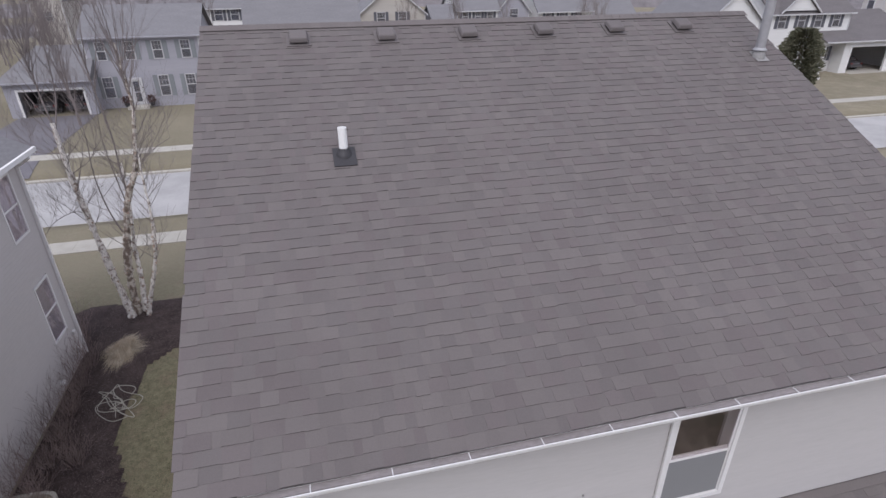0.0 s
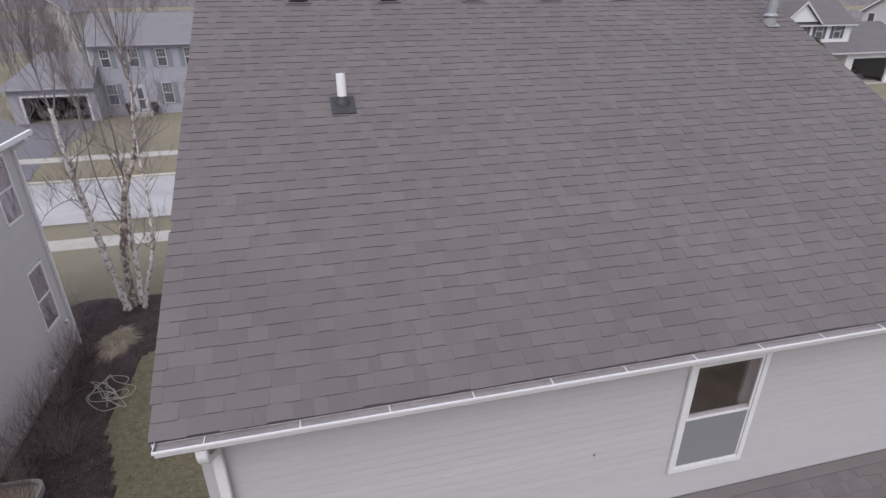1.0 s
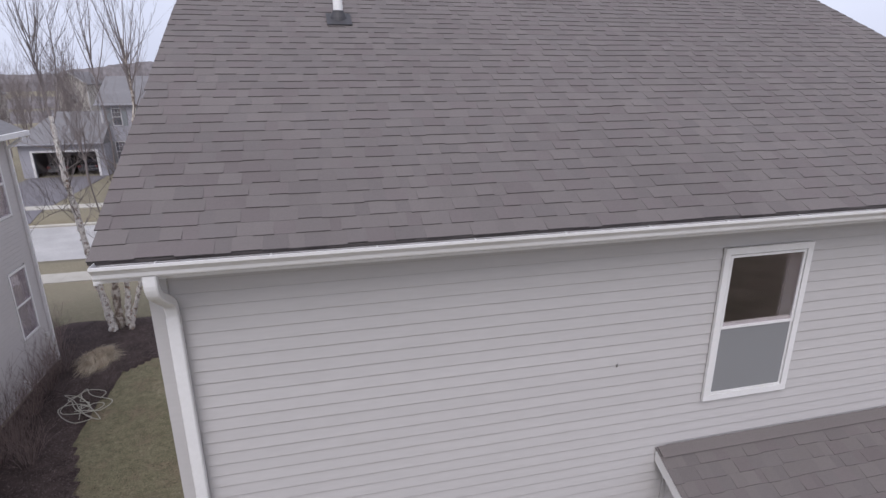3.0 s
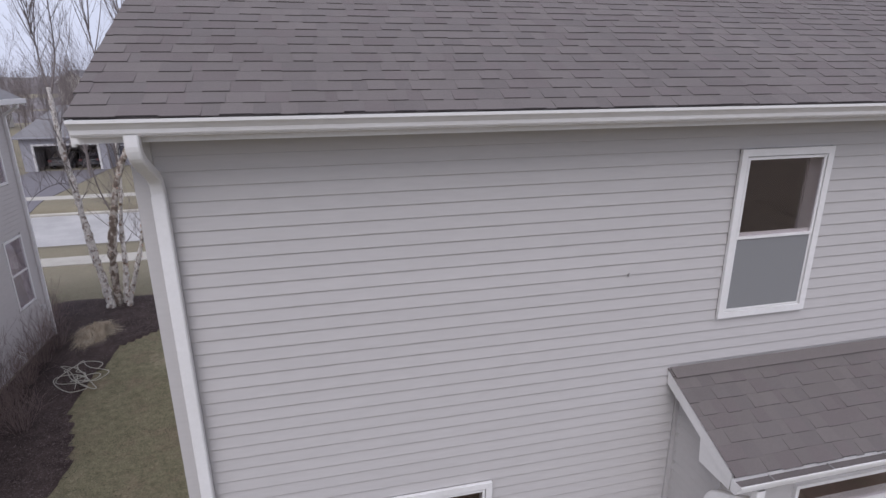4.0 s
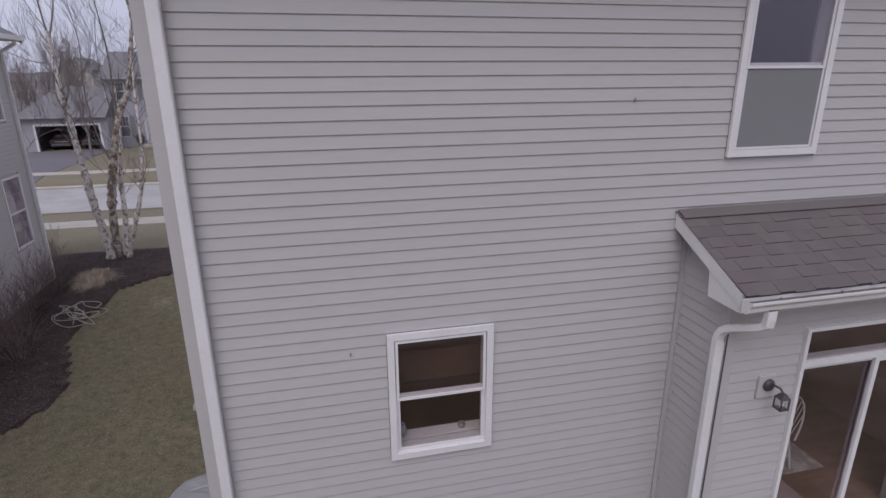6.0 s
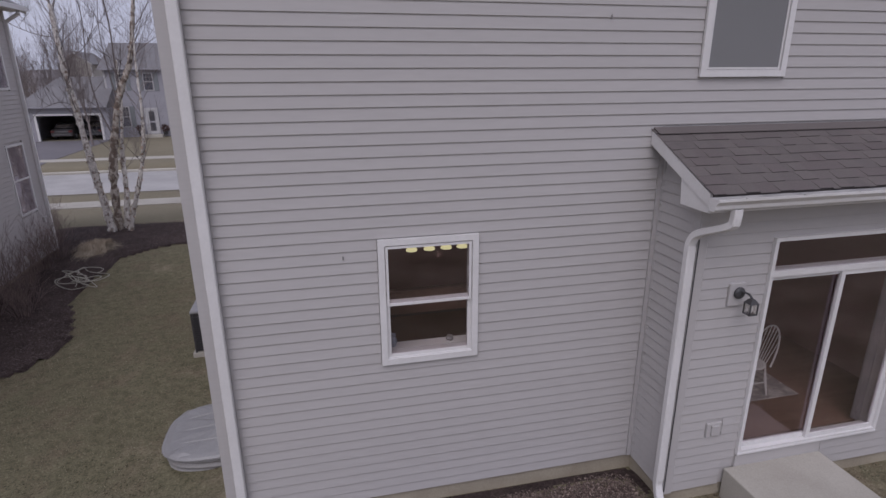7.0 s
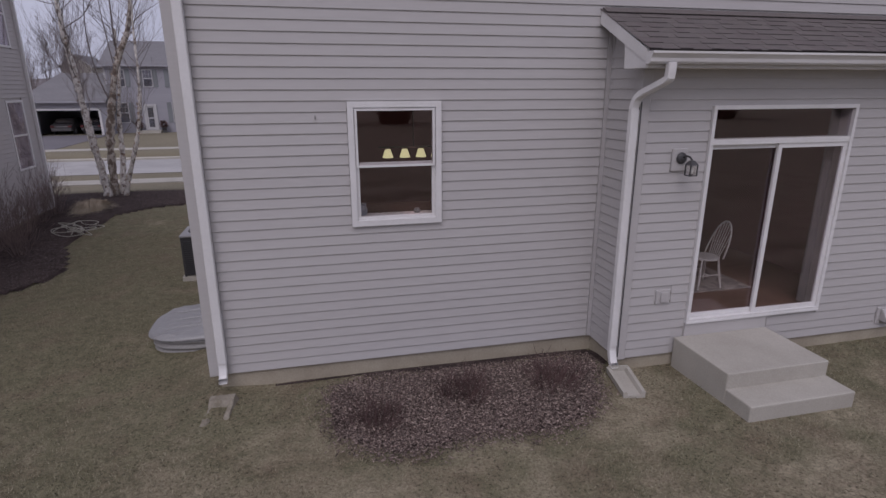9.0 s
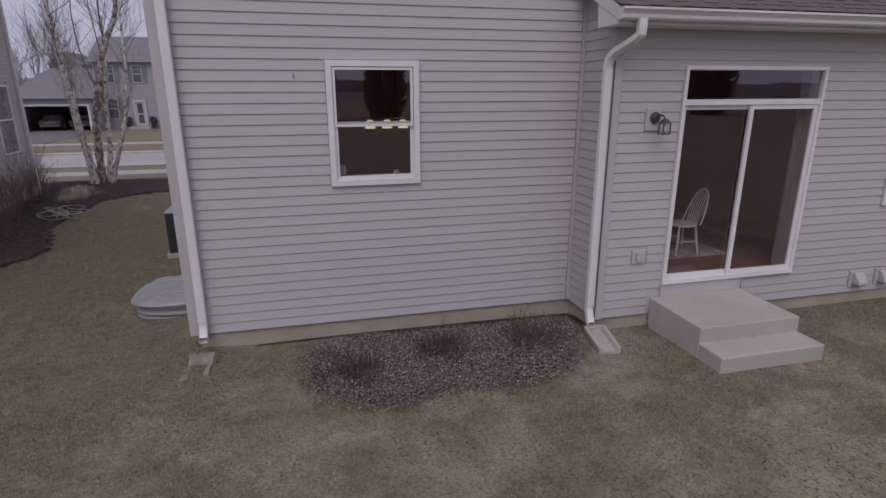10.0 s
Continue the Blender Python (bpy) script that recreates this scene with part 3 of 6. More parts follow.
# ---- corner posts, gutters, downspouts ----
def corner_post(name, x0, x1, y0, y1, z0, z1):
    pbm = bmesh.new()
    box(pbm, x0, x1, y0, y1, z0, z1)
    soften(pbm, 0.006, 1)
    return structure(part(name, pbm, SIDING), "smooth vinyl corner post of the siding", "trim")


corner_post("trim", -0.08, 0.06, -0.026, 0.085, SILL_Z - 0.01, 6.322)
corner_post("trim", BUMP_X - 0.024, BUMP_X + 0.085, BUMP_Y - 0.026, BUMP_Y + 0.085, SILL_Z - 0.01, 3.5)
bm = bmesh.new()
box(bm, BUMP_X - 0.056, BUMP_X - 0.012, -0.024, -0.002, SILL_Z, 3.93)
box(bm, BUMP_X - 0.011, BUMP_X - 0.002, -0.056, -0.002, SILL_Z, 3.93)
structure(part("trim", bm, SIDING), "narrow inside-corner channel of the siding", "trim")


def gutter(x0, x1, y_back, z_top, label, w=0.115, h=0.11, silt=None, fill=0.08):
    """An ogee gutter: open trough with a rolled front lip, end caps and hanger straps."""
    g = empty("gutter", x0, y_back, z_top)
    tagged(g, label, "gutter", kind="structure")
    f = w - 0.115
    o = [(0, 0.0), (0, -h), (-0.06 - f, -h), (-0.075 - f, -h + 0.02), (-0.078 - f, -0.06), (-0.098 - f, -0.035), (-w, -0.02), (-w, 0.0), (-w + 0.014, 0.0), (-w + 0.014, -0.008), (-w + 0.006, -0.012),
         (-0.09 - f, -0.032), (-0.072 - f, -0.058), (-0.069 - f, -h + 0.022), (-0.058 - f, -h + 0.006), (-0.004, -h + 0.006), (-0.004, 0.0)]
    gbm = bmesh.new()
    prism(gbm, [(y_back + a, z_top + b) for a, b in o], "x", x0, x1)
    part("trough", gbm, GUTTER, g)
    for xe in (x0 - 0.004, x1):
        gbm = bmesh.new()
        prism(gbm, [(y_back + a, z_top + b) for a, b in o[:8]], "x", xe, xe + 0.004)
        part("end_cap", gbm, GUTTER, g)
    boxes("debris", silt or VENT, g, (x0 + 0.01, x1 - 0.01, y_back - 0.066 - f, y_back - 0.006, z_top - h + 0.006, z_top - h + fill), label="fine roof grit settled in the trough")
    x = x0 + 0.35
    while x < x1:
        boxes("hanger", WHITE if silt else DULL, g, (x, x + 0.009, y_back - w + 0.006, y_back - 0.002, z_top - 0.026, z_top - 0.02))
        x += 0.72 if x1 - x0 > 6 else 0.6
    return g


gutter(-0.255, HOUSE_X1 + 0.25, EAVE_Y - 0.018, 6.468, "white aluminium gutter along the main eave", 0.132, 0.105, SILT, 0.075)
gutter(4.28, HOUSE_X1 + 0.2, -0.985, 3.515, "white aluminium gutter along the low bay roof")


def rect_tube(dbm, path, wx, wy, across=None):
    """A rectangular pipe with rounded corners along points in a plane across x."""
    path = [Vector(p) for p in path]
    rings = []
    for i, p in enumerate(path):
        a = path[min(i + 1, len(path) - 1)] - path[i] if i < len(path) - 1 else path[i] - path[i - 1]
        b = path[i] - path[i - 1] if i > 0 else a
        way = (a.normalized() + b.normalized()).normalized()
        side = across or Vector((1, 0, 0))
        side = (side - way * side.dot(way)).normalized()
        up = side.cross(way)
        k = 1 / max(0.5, way.dot(a.normalized()))
        c = 0.22
        ring = []
        for sx, sy in ((-1, -1 + c), (-1 + c, -1), (1 - c, -1), (1, -1 + c), (1, 1 - c), (1 - c, 1), (-1 + c, 1), (-1, 1 - c)):
            ring.append(dbm.verts.new(p + side * sx * wx / 2 + up * sy * wy / 2 * k))
        rings.append(ring)
    for a, b in zip(rings, rings[1:]):
        for i in range(8):
            dbm.faces.new((a[i], a[(i + 1) % 8], b[(i + 1) % 8], b[i]))
    bmesh.ops.recalc_face_normals(dbm, faces=dbm.faces[:])


def downspout(path, label, across=None, wx=0.085, wy=0.065):
    d = empty("downspout", *path[-1])
    tagged(d, label, "downspout")
    dbm = bmesh.new()
    path = [Vector(p) for p in path]
    top_end = path[-4] - Vector((0, 0, 0.07))
    low_end = path[-2] + Vector((0, 0, 0.06))
    rect_tube(dbm, flowing(path[:-3] + [top_end], 4), wx, wy, across)
    part("elbow", dbm, WHITE, d)
    dbm = bmesh.new()
    rect_tube(dbm, [top_end + Vector((0, 0, 0.03)), path[-3], low_end], wx + 0.006, wy + 0.006, across)
    part("pipe", dbm, WHITE, d)
    dbm = bmesh.new()
    rect_tube(dbm, flowing([low_end + Vector((0, 0, 0.02))] + path[-2:] + [path[-1] + Vector((0, -0.05, -0.012))], 3), wx, wy, across)
    part("outlet", dbm, WHITE, d)
    return d


downspout([(0.062, -0.385, 6.37), (0.062, -0.385, 6.28), (0.066, -0.33, 6.20), (0.074, -0.12, 6.07), (0.075, -0.066, 5.97), (0.075, -0.066, 3.0), (0.075, -0.066, 0.27), (0.072, -0.11, 0.16)],
          "white aluminium downspout on the house corner")
downspout([(4.51, -1.045, 3.42), (4.51, -1.04, 3.31), (4.50, -1.0, 3.25), (4.42, -0.73, 3.12), (4.403, -0.66, 3.01), (4.403, -0.66, 1.8), (4.403, -0.66, 0.27), (4.395, -0.725, 0.14)],
          "white aluminium downspout with an offset elbow on the bay corner", wx=0.084)

# ---- roofs ----
def roof_point(x, y, up=0.0):
    k = 1 / math.sqrt(1 + SLOPE ** 2)
    return (x, y - up * SLOPE * k, RIDGE_Z - (RIDGE_Y - y) * SLOPE + up * k)


ROOF_X0, ROOF_X1 = -0.30, 9.65
bm = bmesh.new()
eave_z = RIDGE_Z - (RIDGE_Y - EAVE_Y) * SLOPE
prism(bm, [(EAVE_Y, eave_z), (EAVE_Y, eave_z - 0.12), (RIDGE_Y, RIDGE_Z - 0.14), (2 * RIDGE_Y - EAVE_Y, eave_z - 0.12), (2 * RIDGE_Y - EAVE_Y, eave_z), (RIDGE_Y, RIDGE_Z)], "x", ROOF_X0 + 0.02, ROOF_X1 - 0.02)
roof = structure(part("roof", bm, SHINGLE_LOW), "steep gable roof of weathered grey-brown laminated shingles", "roof")
bm = bmesh.new()
box(bm, ROOF_X0 + 0.03, ROOF_X1 - 0.03, EAVE_Y + 0.015, -0.002, 6.326, 6.346)
structure(part("soffit", bm, SOFFIT), "beige vented soffit under the eave", "soffit")
bm = bmesh.new()
box(bm, ROOF_X0 + 0.01, ROOF_X1 - 0.01, EAVE_Y - 0.016, EAVE_Y - 0.002, 6.32, 6.455)
structure(part("fascia", bm, WHITE), "white fascia board behind the gutter", "trim")
for x in (ROOF_X0, ROOF_X1 - 0.03):
    for s in (1, -1):
        bm = bmesh.new()
        y_a, y_b = (EAVE_Y, RIDGE_Y) if s == 1 else (2 * RIDGE_Y - EAVE_Y, RIDGE_Y)
        prism(bm, [(y_a, eave_z - 0.01), (y_a, eave_z - 0.19), (y_b, RIDGE_Z - 0.2), (y_b, RIDGE_Z - 0.01)], "x", x, x + 0.03)
        structure(part("trim", bm, WHITE), "white rake board along the roof edge", "trim")

# Thin brown strip modelled for the shadow line below the first shingles.
bm = bmesh.new()
box(bm, ROOF_X0 + 0.005, ROOF_X1 - 0.005, EAVE_Y - 0.024, EAVE_Y - 0.0165, 6.446, 6.47)
structure(part("drip_edge", bm, VENT), "thin dark strip for the shadow line under the first shingles", "trim")

# Dark strip standing in for the shadow of the overhanging shingles.
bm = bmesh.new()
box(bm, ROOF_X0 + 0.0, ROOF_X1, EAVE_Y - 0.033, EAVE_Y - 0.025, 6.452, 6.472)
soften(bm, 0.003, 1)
structure(part("starter_strip", bm, SHINGLE_EDGE_SHADE), "dark strip along the eave in place of the shingles' shadow", "trim")

# the low roof over the bay
BAY_TOP, BAY_EAVE_Y, BAY_EAVE_Z = 4.0, -0.98, 3.55
BAY_SLOPE = (BAY_TOP - BAY_EAVE_Z) / -BAY_EAVE_Y
bm = bmesh.new()
prism(bm, [(-0.02, BAY_TOP - 0.01), (BAY_EAVE_Y, BAY_EAVE_Z - 0.005), (BAY_EAVE_Y, BAY_EAVE_Z - 0.09), (-0.02, BAY_TOP - 0.10)], "x", 4.32, HOUSE_X1 + 0.2)
bay_roof = structure(part("roof_2", bm, SHINGLE_LOW), "low shed roof of grey-brown shingles over the bay", "roof")
bm = bmesh.new()
prism(bm, [(-0.021, BAY_TOP - 0.014), (BAY_EAVE_Y + 0.02, BAY_EAVE_Z - 0.012), (BAY_EAVE_Y + 0.02, BAY_EAVE_Z - 0.13), (-0.021, BAY_TOP - 0.15)], "x", 4.295, 4.318)
structure(part("trim", bm, WHITE), "white rake board of the bay roof", "trim")
bm = bmesh.new()
prism(bm, [(-0.54, 3.64), (BAY_EAVE_Y + 0.03, 3.45), (BAY_EAVE_Y + 0.03, 3.40), (-0.95, 3.37), (-0.57, 3.37)], "x", 4.303, BUMP_X + 0.1)
structure(part("trim", bm, WHITE), "white boxed eave return at the end of the bay roof", "trim")
bm = bmesh.new()
box(bm, BUMP_X + 0.1, HOUSE_X1 + 0.19, BAY_EAVE_Y + 0.03, BUMP_Y - 0.003, 3.37, 3.39)
structure(part("soffit", bm, SOFFIT), "beige soffit under the bay eave", "soffit")
bm = bmesh.new()
box(bm, 4.31, HOUSE_X1 + 0.19, BAY_EAVE_Y + 0.014, BAY_EAVE_Y + 0.028, 3.37, 3.5)
structure(part("fascia", bm, WHITE), "white fascia board behind the bay gutter", "trim")
bm = bmesh.new()
prism(bm, [(-0.021, BAY_TOP + 0.016), (-0.03, BAY_TOP + 0.012), (-0.13, BAY_TOP - 0.036), (-0.13, BAY_TOP - 0.042), (-0.021, BAY_TOP + 0.002)], "x", 4.31, HOUSE_X1 + 0.18)
structure(part("flashing", bm, SHINGLE), "shingle-coloured flashing where the bay roof meets the wall", "flashing")


# ---- windows and the patio door ----
def casing(parent, r, plane, w=0.062, d=0.03):
    x0, x1, z0, z1 = r
    fbm = bmesh.new()
    y0, y1 = plane - d, plane + 0.002
    box(fbm, x0, x0 + w, y0, y1, z0, z1)
    box(fbm, x1 - w, x1, y0, y1, z0, z1)
    box(fbm, x0 + w, x1 - w, y0, y1, z1 - w, z1)
    box(fbm, x0 + w, x1 - w, y0, y1, z0, z0 + w)
    return part("frame", fbm, WHITE, parent)


def sash(parent, x0, x1, z0, z1, y, glassy=GLASS, w=0.035, d=0.03):
    sbm = bmesh.new()
    box(sbm, x0, x0 + w, y, y + d, z0, z1)
    box(sbm, x1 - w, x1, y, y + d, z0, z1)
    box(sbm, x0 + w, x1 - w, y, y + d, z1 - w, z1)
    box(sbm, x0 + w, x1 - w, y, y + d, z0, z0 + w)
    s = part("sash", sbm, WHITE, parent)
    gbm = bmesh.new()
    box(gbm, x0 + w - 0.004, x1 - w + 0.004, y + d * 0.5 - 0.002, y + d * 0.5 + 0.002, z0 + w - 0.004, z1 - w + 0.004)
    pane = part("pane", gbm, glassy, s)
    pane.visible_shadow = False
    return s


def hung_window(name, r, plane, label, screen=None):
    x0, x1, z0, z1 = r
    w = empty(name, (x0 + x1) / 2, plane, z0)
    structure(w, label, "window")
    casing(w, r, plane)
    i = 0.058
    zm = (z0 + z1) / 2 + 0.005
    jb = bmesh.new()
    a, b, c, d = x0 + i, x1 - i, z0 + i, z1 - i
    box(jb, a, a + 0.012, plane, plane + 0.15, c, d)
    box(jb, b - 0.012, b, plane, plane + 0.15, c, d)
    box(jb, a + 0.012, b - 0.012, plane, plane + 0.15, d - 0.012, d)
    box(jb, a + 0.012, b - 0.012, plane - 0.01, plane + 0.15, c, c + 0.012)
    part("jamb", jb, WHITE, w)
    sash(w, a + 0.013, b - 0.013, zm - 0.026, d - 0.013, plane - 0.024, w=0.024, d=0.024)
    sash(w, a + 0.013, b - 0.013, c + 0.013, zm + 0.024, plane + 0.004, w=0.03, d=0.024)
    if screen:
        sb = bmesh.new()
        box(sb, a + 0.03, b - 0.03, plane - 0.013, plane - 0.011, c + 0.03, zm - 0.028)
        net = part("insect_screen", sb, screen, w)
        fb = bmesh.new()
        y0, y1 = plane - 0.018, plane - 0.006
        box(fb, a + 0.014, a + 0.03, y0, y1, c + 0.014, zm - 0.027)
        box(fb, b - 0.03, b - 0.014, y0, y1, c + 0.014, zm - 0.027)
        box(fb, a + 0.03, b - 0.03, y0, y1, c + 0.014, c + 0.03)
        part("screen_frame", fb, WHITE, w)
    return w


hung_window("window_1", KITCHEN, -0.017, "white vinyl double-hung window into a dark kitchen")
hung_window("window_2", UPPER, -0.017, "white vinyl double-hung window with a grey insect screen over its lower sash", SCREEN)
hung_window("window_3", SIDE_WIN, BUMP_Y - 0.017, "white vinyl double-hung window in the bay wall")

x0, x1, z0, z1 = PATIO
door = structure(empty("door_1", (x0 + x1) / 2, BUMP_Y, z0), "white sliding glass patio door with a glazed transom above", "patio door")
P = BUMP_Y - 0.017
bm = bmesh.new()
box(bm, x0, x0 + 0.038, P - 0.03, P + 0.12, 0.55, z1)
box(bm, x1 - 0.038, x1, P - 0.03, P + 0.12, 0.55, z1)
box(bm, x0 + 0.038, x1 - 0.038, P - 0.03, P + 0.12, z1 - 0.038, z1)
box(bm, x0 + 0.038, x1 - 0.038, P - 0.03, P + 0.12, 0.55, 0.578)
box(bm, x0 + 0.038, x1 - 0.038, P - 0.02, P + 0.12, 2.595, 2.655)
part("frame", bm, WHITE, door)
boxes("sill", WHITE, door, (x0 + 0.0, x1, P - 0.034, P + 0.02, 0.522, 0.549), bevel=0.003)
bm = bmesh.new()
box(bm, x0 + 0.03, x1 - 0.03, P + 0.01, P + 0.014, 2.65, z1 - 0.03)
pane = part("pane", bm, GLASS, door, "transom glass")
pane.visible_shadow = False
xm = (x0 + x1) / 2
sash(door, x0 + 0.039, xm + 0.035, 0.58, 2.594, P + 0.026, w=0.05, d=0.03)
sash(door, xm - 0.035, x1 - 0.039, 0.58, 2.594, P - 0.008, w=0.05, d=0.03)
# ---- rooms behind the glass ----
structure(boxes("floor_inside", WOOD_FLOOR, None, (BUMP_X + 0.17, HOUSE_X1 - 0.17, BUMP_Y + 0.17, 0.0, 0.40, 0.545), (0.17, HOUSE_X1 - 0.17, 0.0, 5.0, 0.40, 0.545)), "dark reddish hardwood floor of the kitchen", "floor")
structure(boxes("ceiling", CEILPAINT, None, (BUMP_X + 0.17, HOUSE_X1 - 0.17, BUMP_Y + 0.17, 0.0, 3.2, 3.3), (0.17, HOUSE_X1 - 0.17, 0.17, 5.0, 3.2, 3.3)), "painted kitchen ceiling", "ceiling")
structure(boxes("wall_inside_north", WALLPAINT, None, (0.17, HOUSE_X1 - 0.17, 5.0, 5.1, 0.4, 3.3)), "tan painted inner wall", "wall")
structure(boxes("wall_inside_west", WALLPAINT, None, (0.162, 0.172, 0.17, 5.0, 0.55, 3.2), (HOUSE_X1 - 0.172, HOUSE_X1 - 0.162, 0.17, 5.0, 0.55, 3.2)), "tan painted inner wall", "wall")
structure(boxes("floor_upstairs", CARPET, None, (3.0, 7.5, 0.17, 4.0, 3.5, 3.6)), "carpeted bedroom floor", "floor")
structure(boxes("wall_upstairs", BEDPAINT, None, (2.9, 3.0, 0.17, 4.0, 3.5, 6.2), (7.5, 7.6, 0.17, 4.0, 3.5, 6.2), (2.9, 7.6, 4.0, 4.1, 3.5, 6.2)), "tan painted bedroom walls", "wall")
structure(boxes("ceiling_upstairs", CEILPAINT, None, (2.9, 7.6, 0.17, 4.1, 6.2, 6.26)), "painted bedroom ceiling", "ceiling")

# ---- things on the roof ----
def roof_z(y):
    return RIDGE_Z - (RIDGE_Y - y) * SLOPE


def box_vent(x, y):
    """A low square roof vent: flange on the slope, body and a rounded hood."""
    v = empty("roof_vent", x, y, roof_z(y))
    tagged(v, "low brown plastic box vent near the roof ridge", "roof vent", "vents along the ridge")
    up = Vector((0, -SLOPE, 1)).normalized()
    along = Vector((0, 1, SLOPE)).normalized()
    c = Vector((x, y, roof_z(y)))

    def slab(w0, a0, a1, u0, u1, w1=None, a_in=0.0):
        w1 = w1 or w0
        vb = bmesh.new()
        low = [(-w0, a0), (w0, a0), (w0, a1), (-w0, a1)]
        top = [(-w1, a0 + a_in), (w1, a0 + a_in), (w1, a1 - a_in), (-w1, a1 - a_in)]
        solid(vb, [c + Vector((p, 0, 0)) + along * q + up * u0 for p, q in low] + [c + Vector((p, 0, 0)) + along * q + up * u1 for p, q in top],
              [(3, 2, 1, 0), (4, 5, 6, 7), (0, 1, 5, 4), (1, 2, 6, 5), (2, 3, 7, 6), (3, 0, 4, 7)])
        return vb

    part("flange", slab(0.19, -0.02, 0.34, 0.012, 0.022), VENT, v)
    part("throat", slab(0.11, 0.06, 0.28, 0.02, 0.06), BLACK, v)
    hood = slab(0.155, 0.0, 0.30, 0.05, 0.125, 0.13, 0.03)
    soften(hood, 0.02, 2)
    part("hood", hood, VENT, v)
    return v


first_vent = box_vent(1.17, 5.56)
for x in (2.565, 3.96, 5.325, 6.69, 8.06):
    copy_thing(first_vent, Matrix.Translation((x, 5.56, roof_z(5.56))))

pipe = empty("vent_pipe", 1.581, 3.30, roof_z(3.30))
tagged(pipe, "white plastic vent pipe with dark rubber flashing on the roof", "vent pipe")
bm = bmesh.new()
turned(bm, (1.581, 3.30, roof_z(3.30) - 0.08), [(0.058, 0), (0.058, 0.44), (0.048, 0.44), (0.048, 0.36)], 20)
part("pipe", bm, PVC, pipe, smooth=False)
bm = bmesh.new()
turned(bm, (1.581, 3.30, roof_z(3.30) - 0.04), [(0.12, 0.0), (0.105, 0.05), (0.075, 0.10), (0.064, 0.13), (0.059, 0.13)], 20)
part("boot", bm, RUBBER, pipe)
bm = bmesh.new()
corners = [roof_point(x, y, u) for u in (0.014, 0.022) for x, y in ((1.432, 3.09), (1.73, 3.09), (1.73, 3.40), (1.432, 3.40))]
solid(bm, corners, [(3, 2, 1, 0), (4, 5, 6, 7), (0, 1, 5, 4), (1, 2, 6, 5), (2, 3, 7, 6), (3, 0, 4, 7)])
part("flashing", bm, RUBBER, pipe, "black rubber flashing plate")

flue = empty("chimney_flue", 9.11, 4.80, roof_z(4.80))
tagged(flue, "tall galvanised metal chimney flue with a storm collar on the roof", "flue")
bm = bmesh.new()
turned(bm, (9.11, 4.80, roof_z(4.80) - 0.1), [(0.08, 0), (0.08, 1.05), (0.084, 1.06), (0.084, 1.1), (0.08, 1.11), (0.08, 2.1)], 20)
part("pipe", bm, GALV, flue, smooth=False)
bm = bmesh.new()
turned(bm, (9.11, 4.80, roof_z(4.80) - 0.08), [(0.122, 0.0), (0.115, 0.09), (0.1, 0.17), (0.085, 0.19)], 20)
part("boot", bm, DULL, flue)
bm = bmesh.new()
turned(bm, (9.11, 4.80, roof_z(4.80) + 0.11), [(0.118, 0.0), (0.12, 0.012), (0.085, 0.05)], 20)
part("collar", bm, GALV, flue)
bm = bmesh.new()
corners = [roof_point(x, y, u) for u in (0.016, 0.022) for x, y in ((9.0, 4.66), (9.24, 4.66), (9.24, 4.93), (9.0, 4.93))]
solid(bm, corners, [(3, 2, 1, 0), (4, 5, 6, 7), (0, 1, 5, 4), (1, 2, 6, 5), (2, 3, 7, 6), (3, 0, 4, 7)])
part("flashing", bm, DULL, flue)
bm = bmesh.new()
turned(bm, (9.11, 4.80, roof_z(4.80) + 2.05), [(0.16, 0.0), (0.17, 0.05), (0.05, 0.14)], 20)
part("cap", bm, GALV, flue)

for x, z in ((3.75, 4.995), (1.22, 2.89)):
    bm = bmesh.new()
    box(bm, x, x + 0.012, -0.03, -0.006, z, z + 0.027)
    box(bm, x + 0.002, x + 0.01, -0.034, -0.026, z + 0.015, z + 0.04)
    soften(bm, 0.002, 1)
    tagged(part("cable_clip", bm, DULL), "small grey cable clip on the siding", "clip", "clips on the siding")

# ---- back step, splash blocks, wall fittings ----
steps = empty("back_step", 5.8, -1.3, 0.0)
tagged(steps, "two-tread cast concrete step below the patio door", "step")
bm = bmesh.new()
box(bm, 5.185, 6.45, -1.595, -0.69, -0.15, 0.365)
soften(bm, 0.014, 3)
part("landing", bm, CONCRETE, steps)
bm = bmesh.new()
box(bm, 5.19, 6.455, -1.94, -1.58, -0.15, 0.19)
soften(bm, 0.016, 3)
part("tread", bm, CONCRETE, steps)
boxes("trim", SIDING, door, (5.31, 6.44, BUMP_Y - 0.03, BUMP_Y, 0.36, 0.514), label="beige board below the sill")


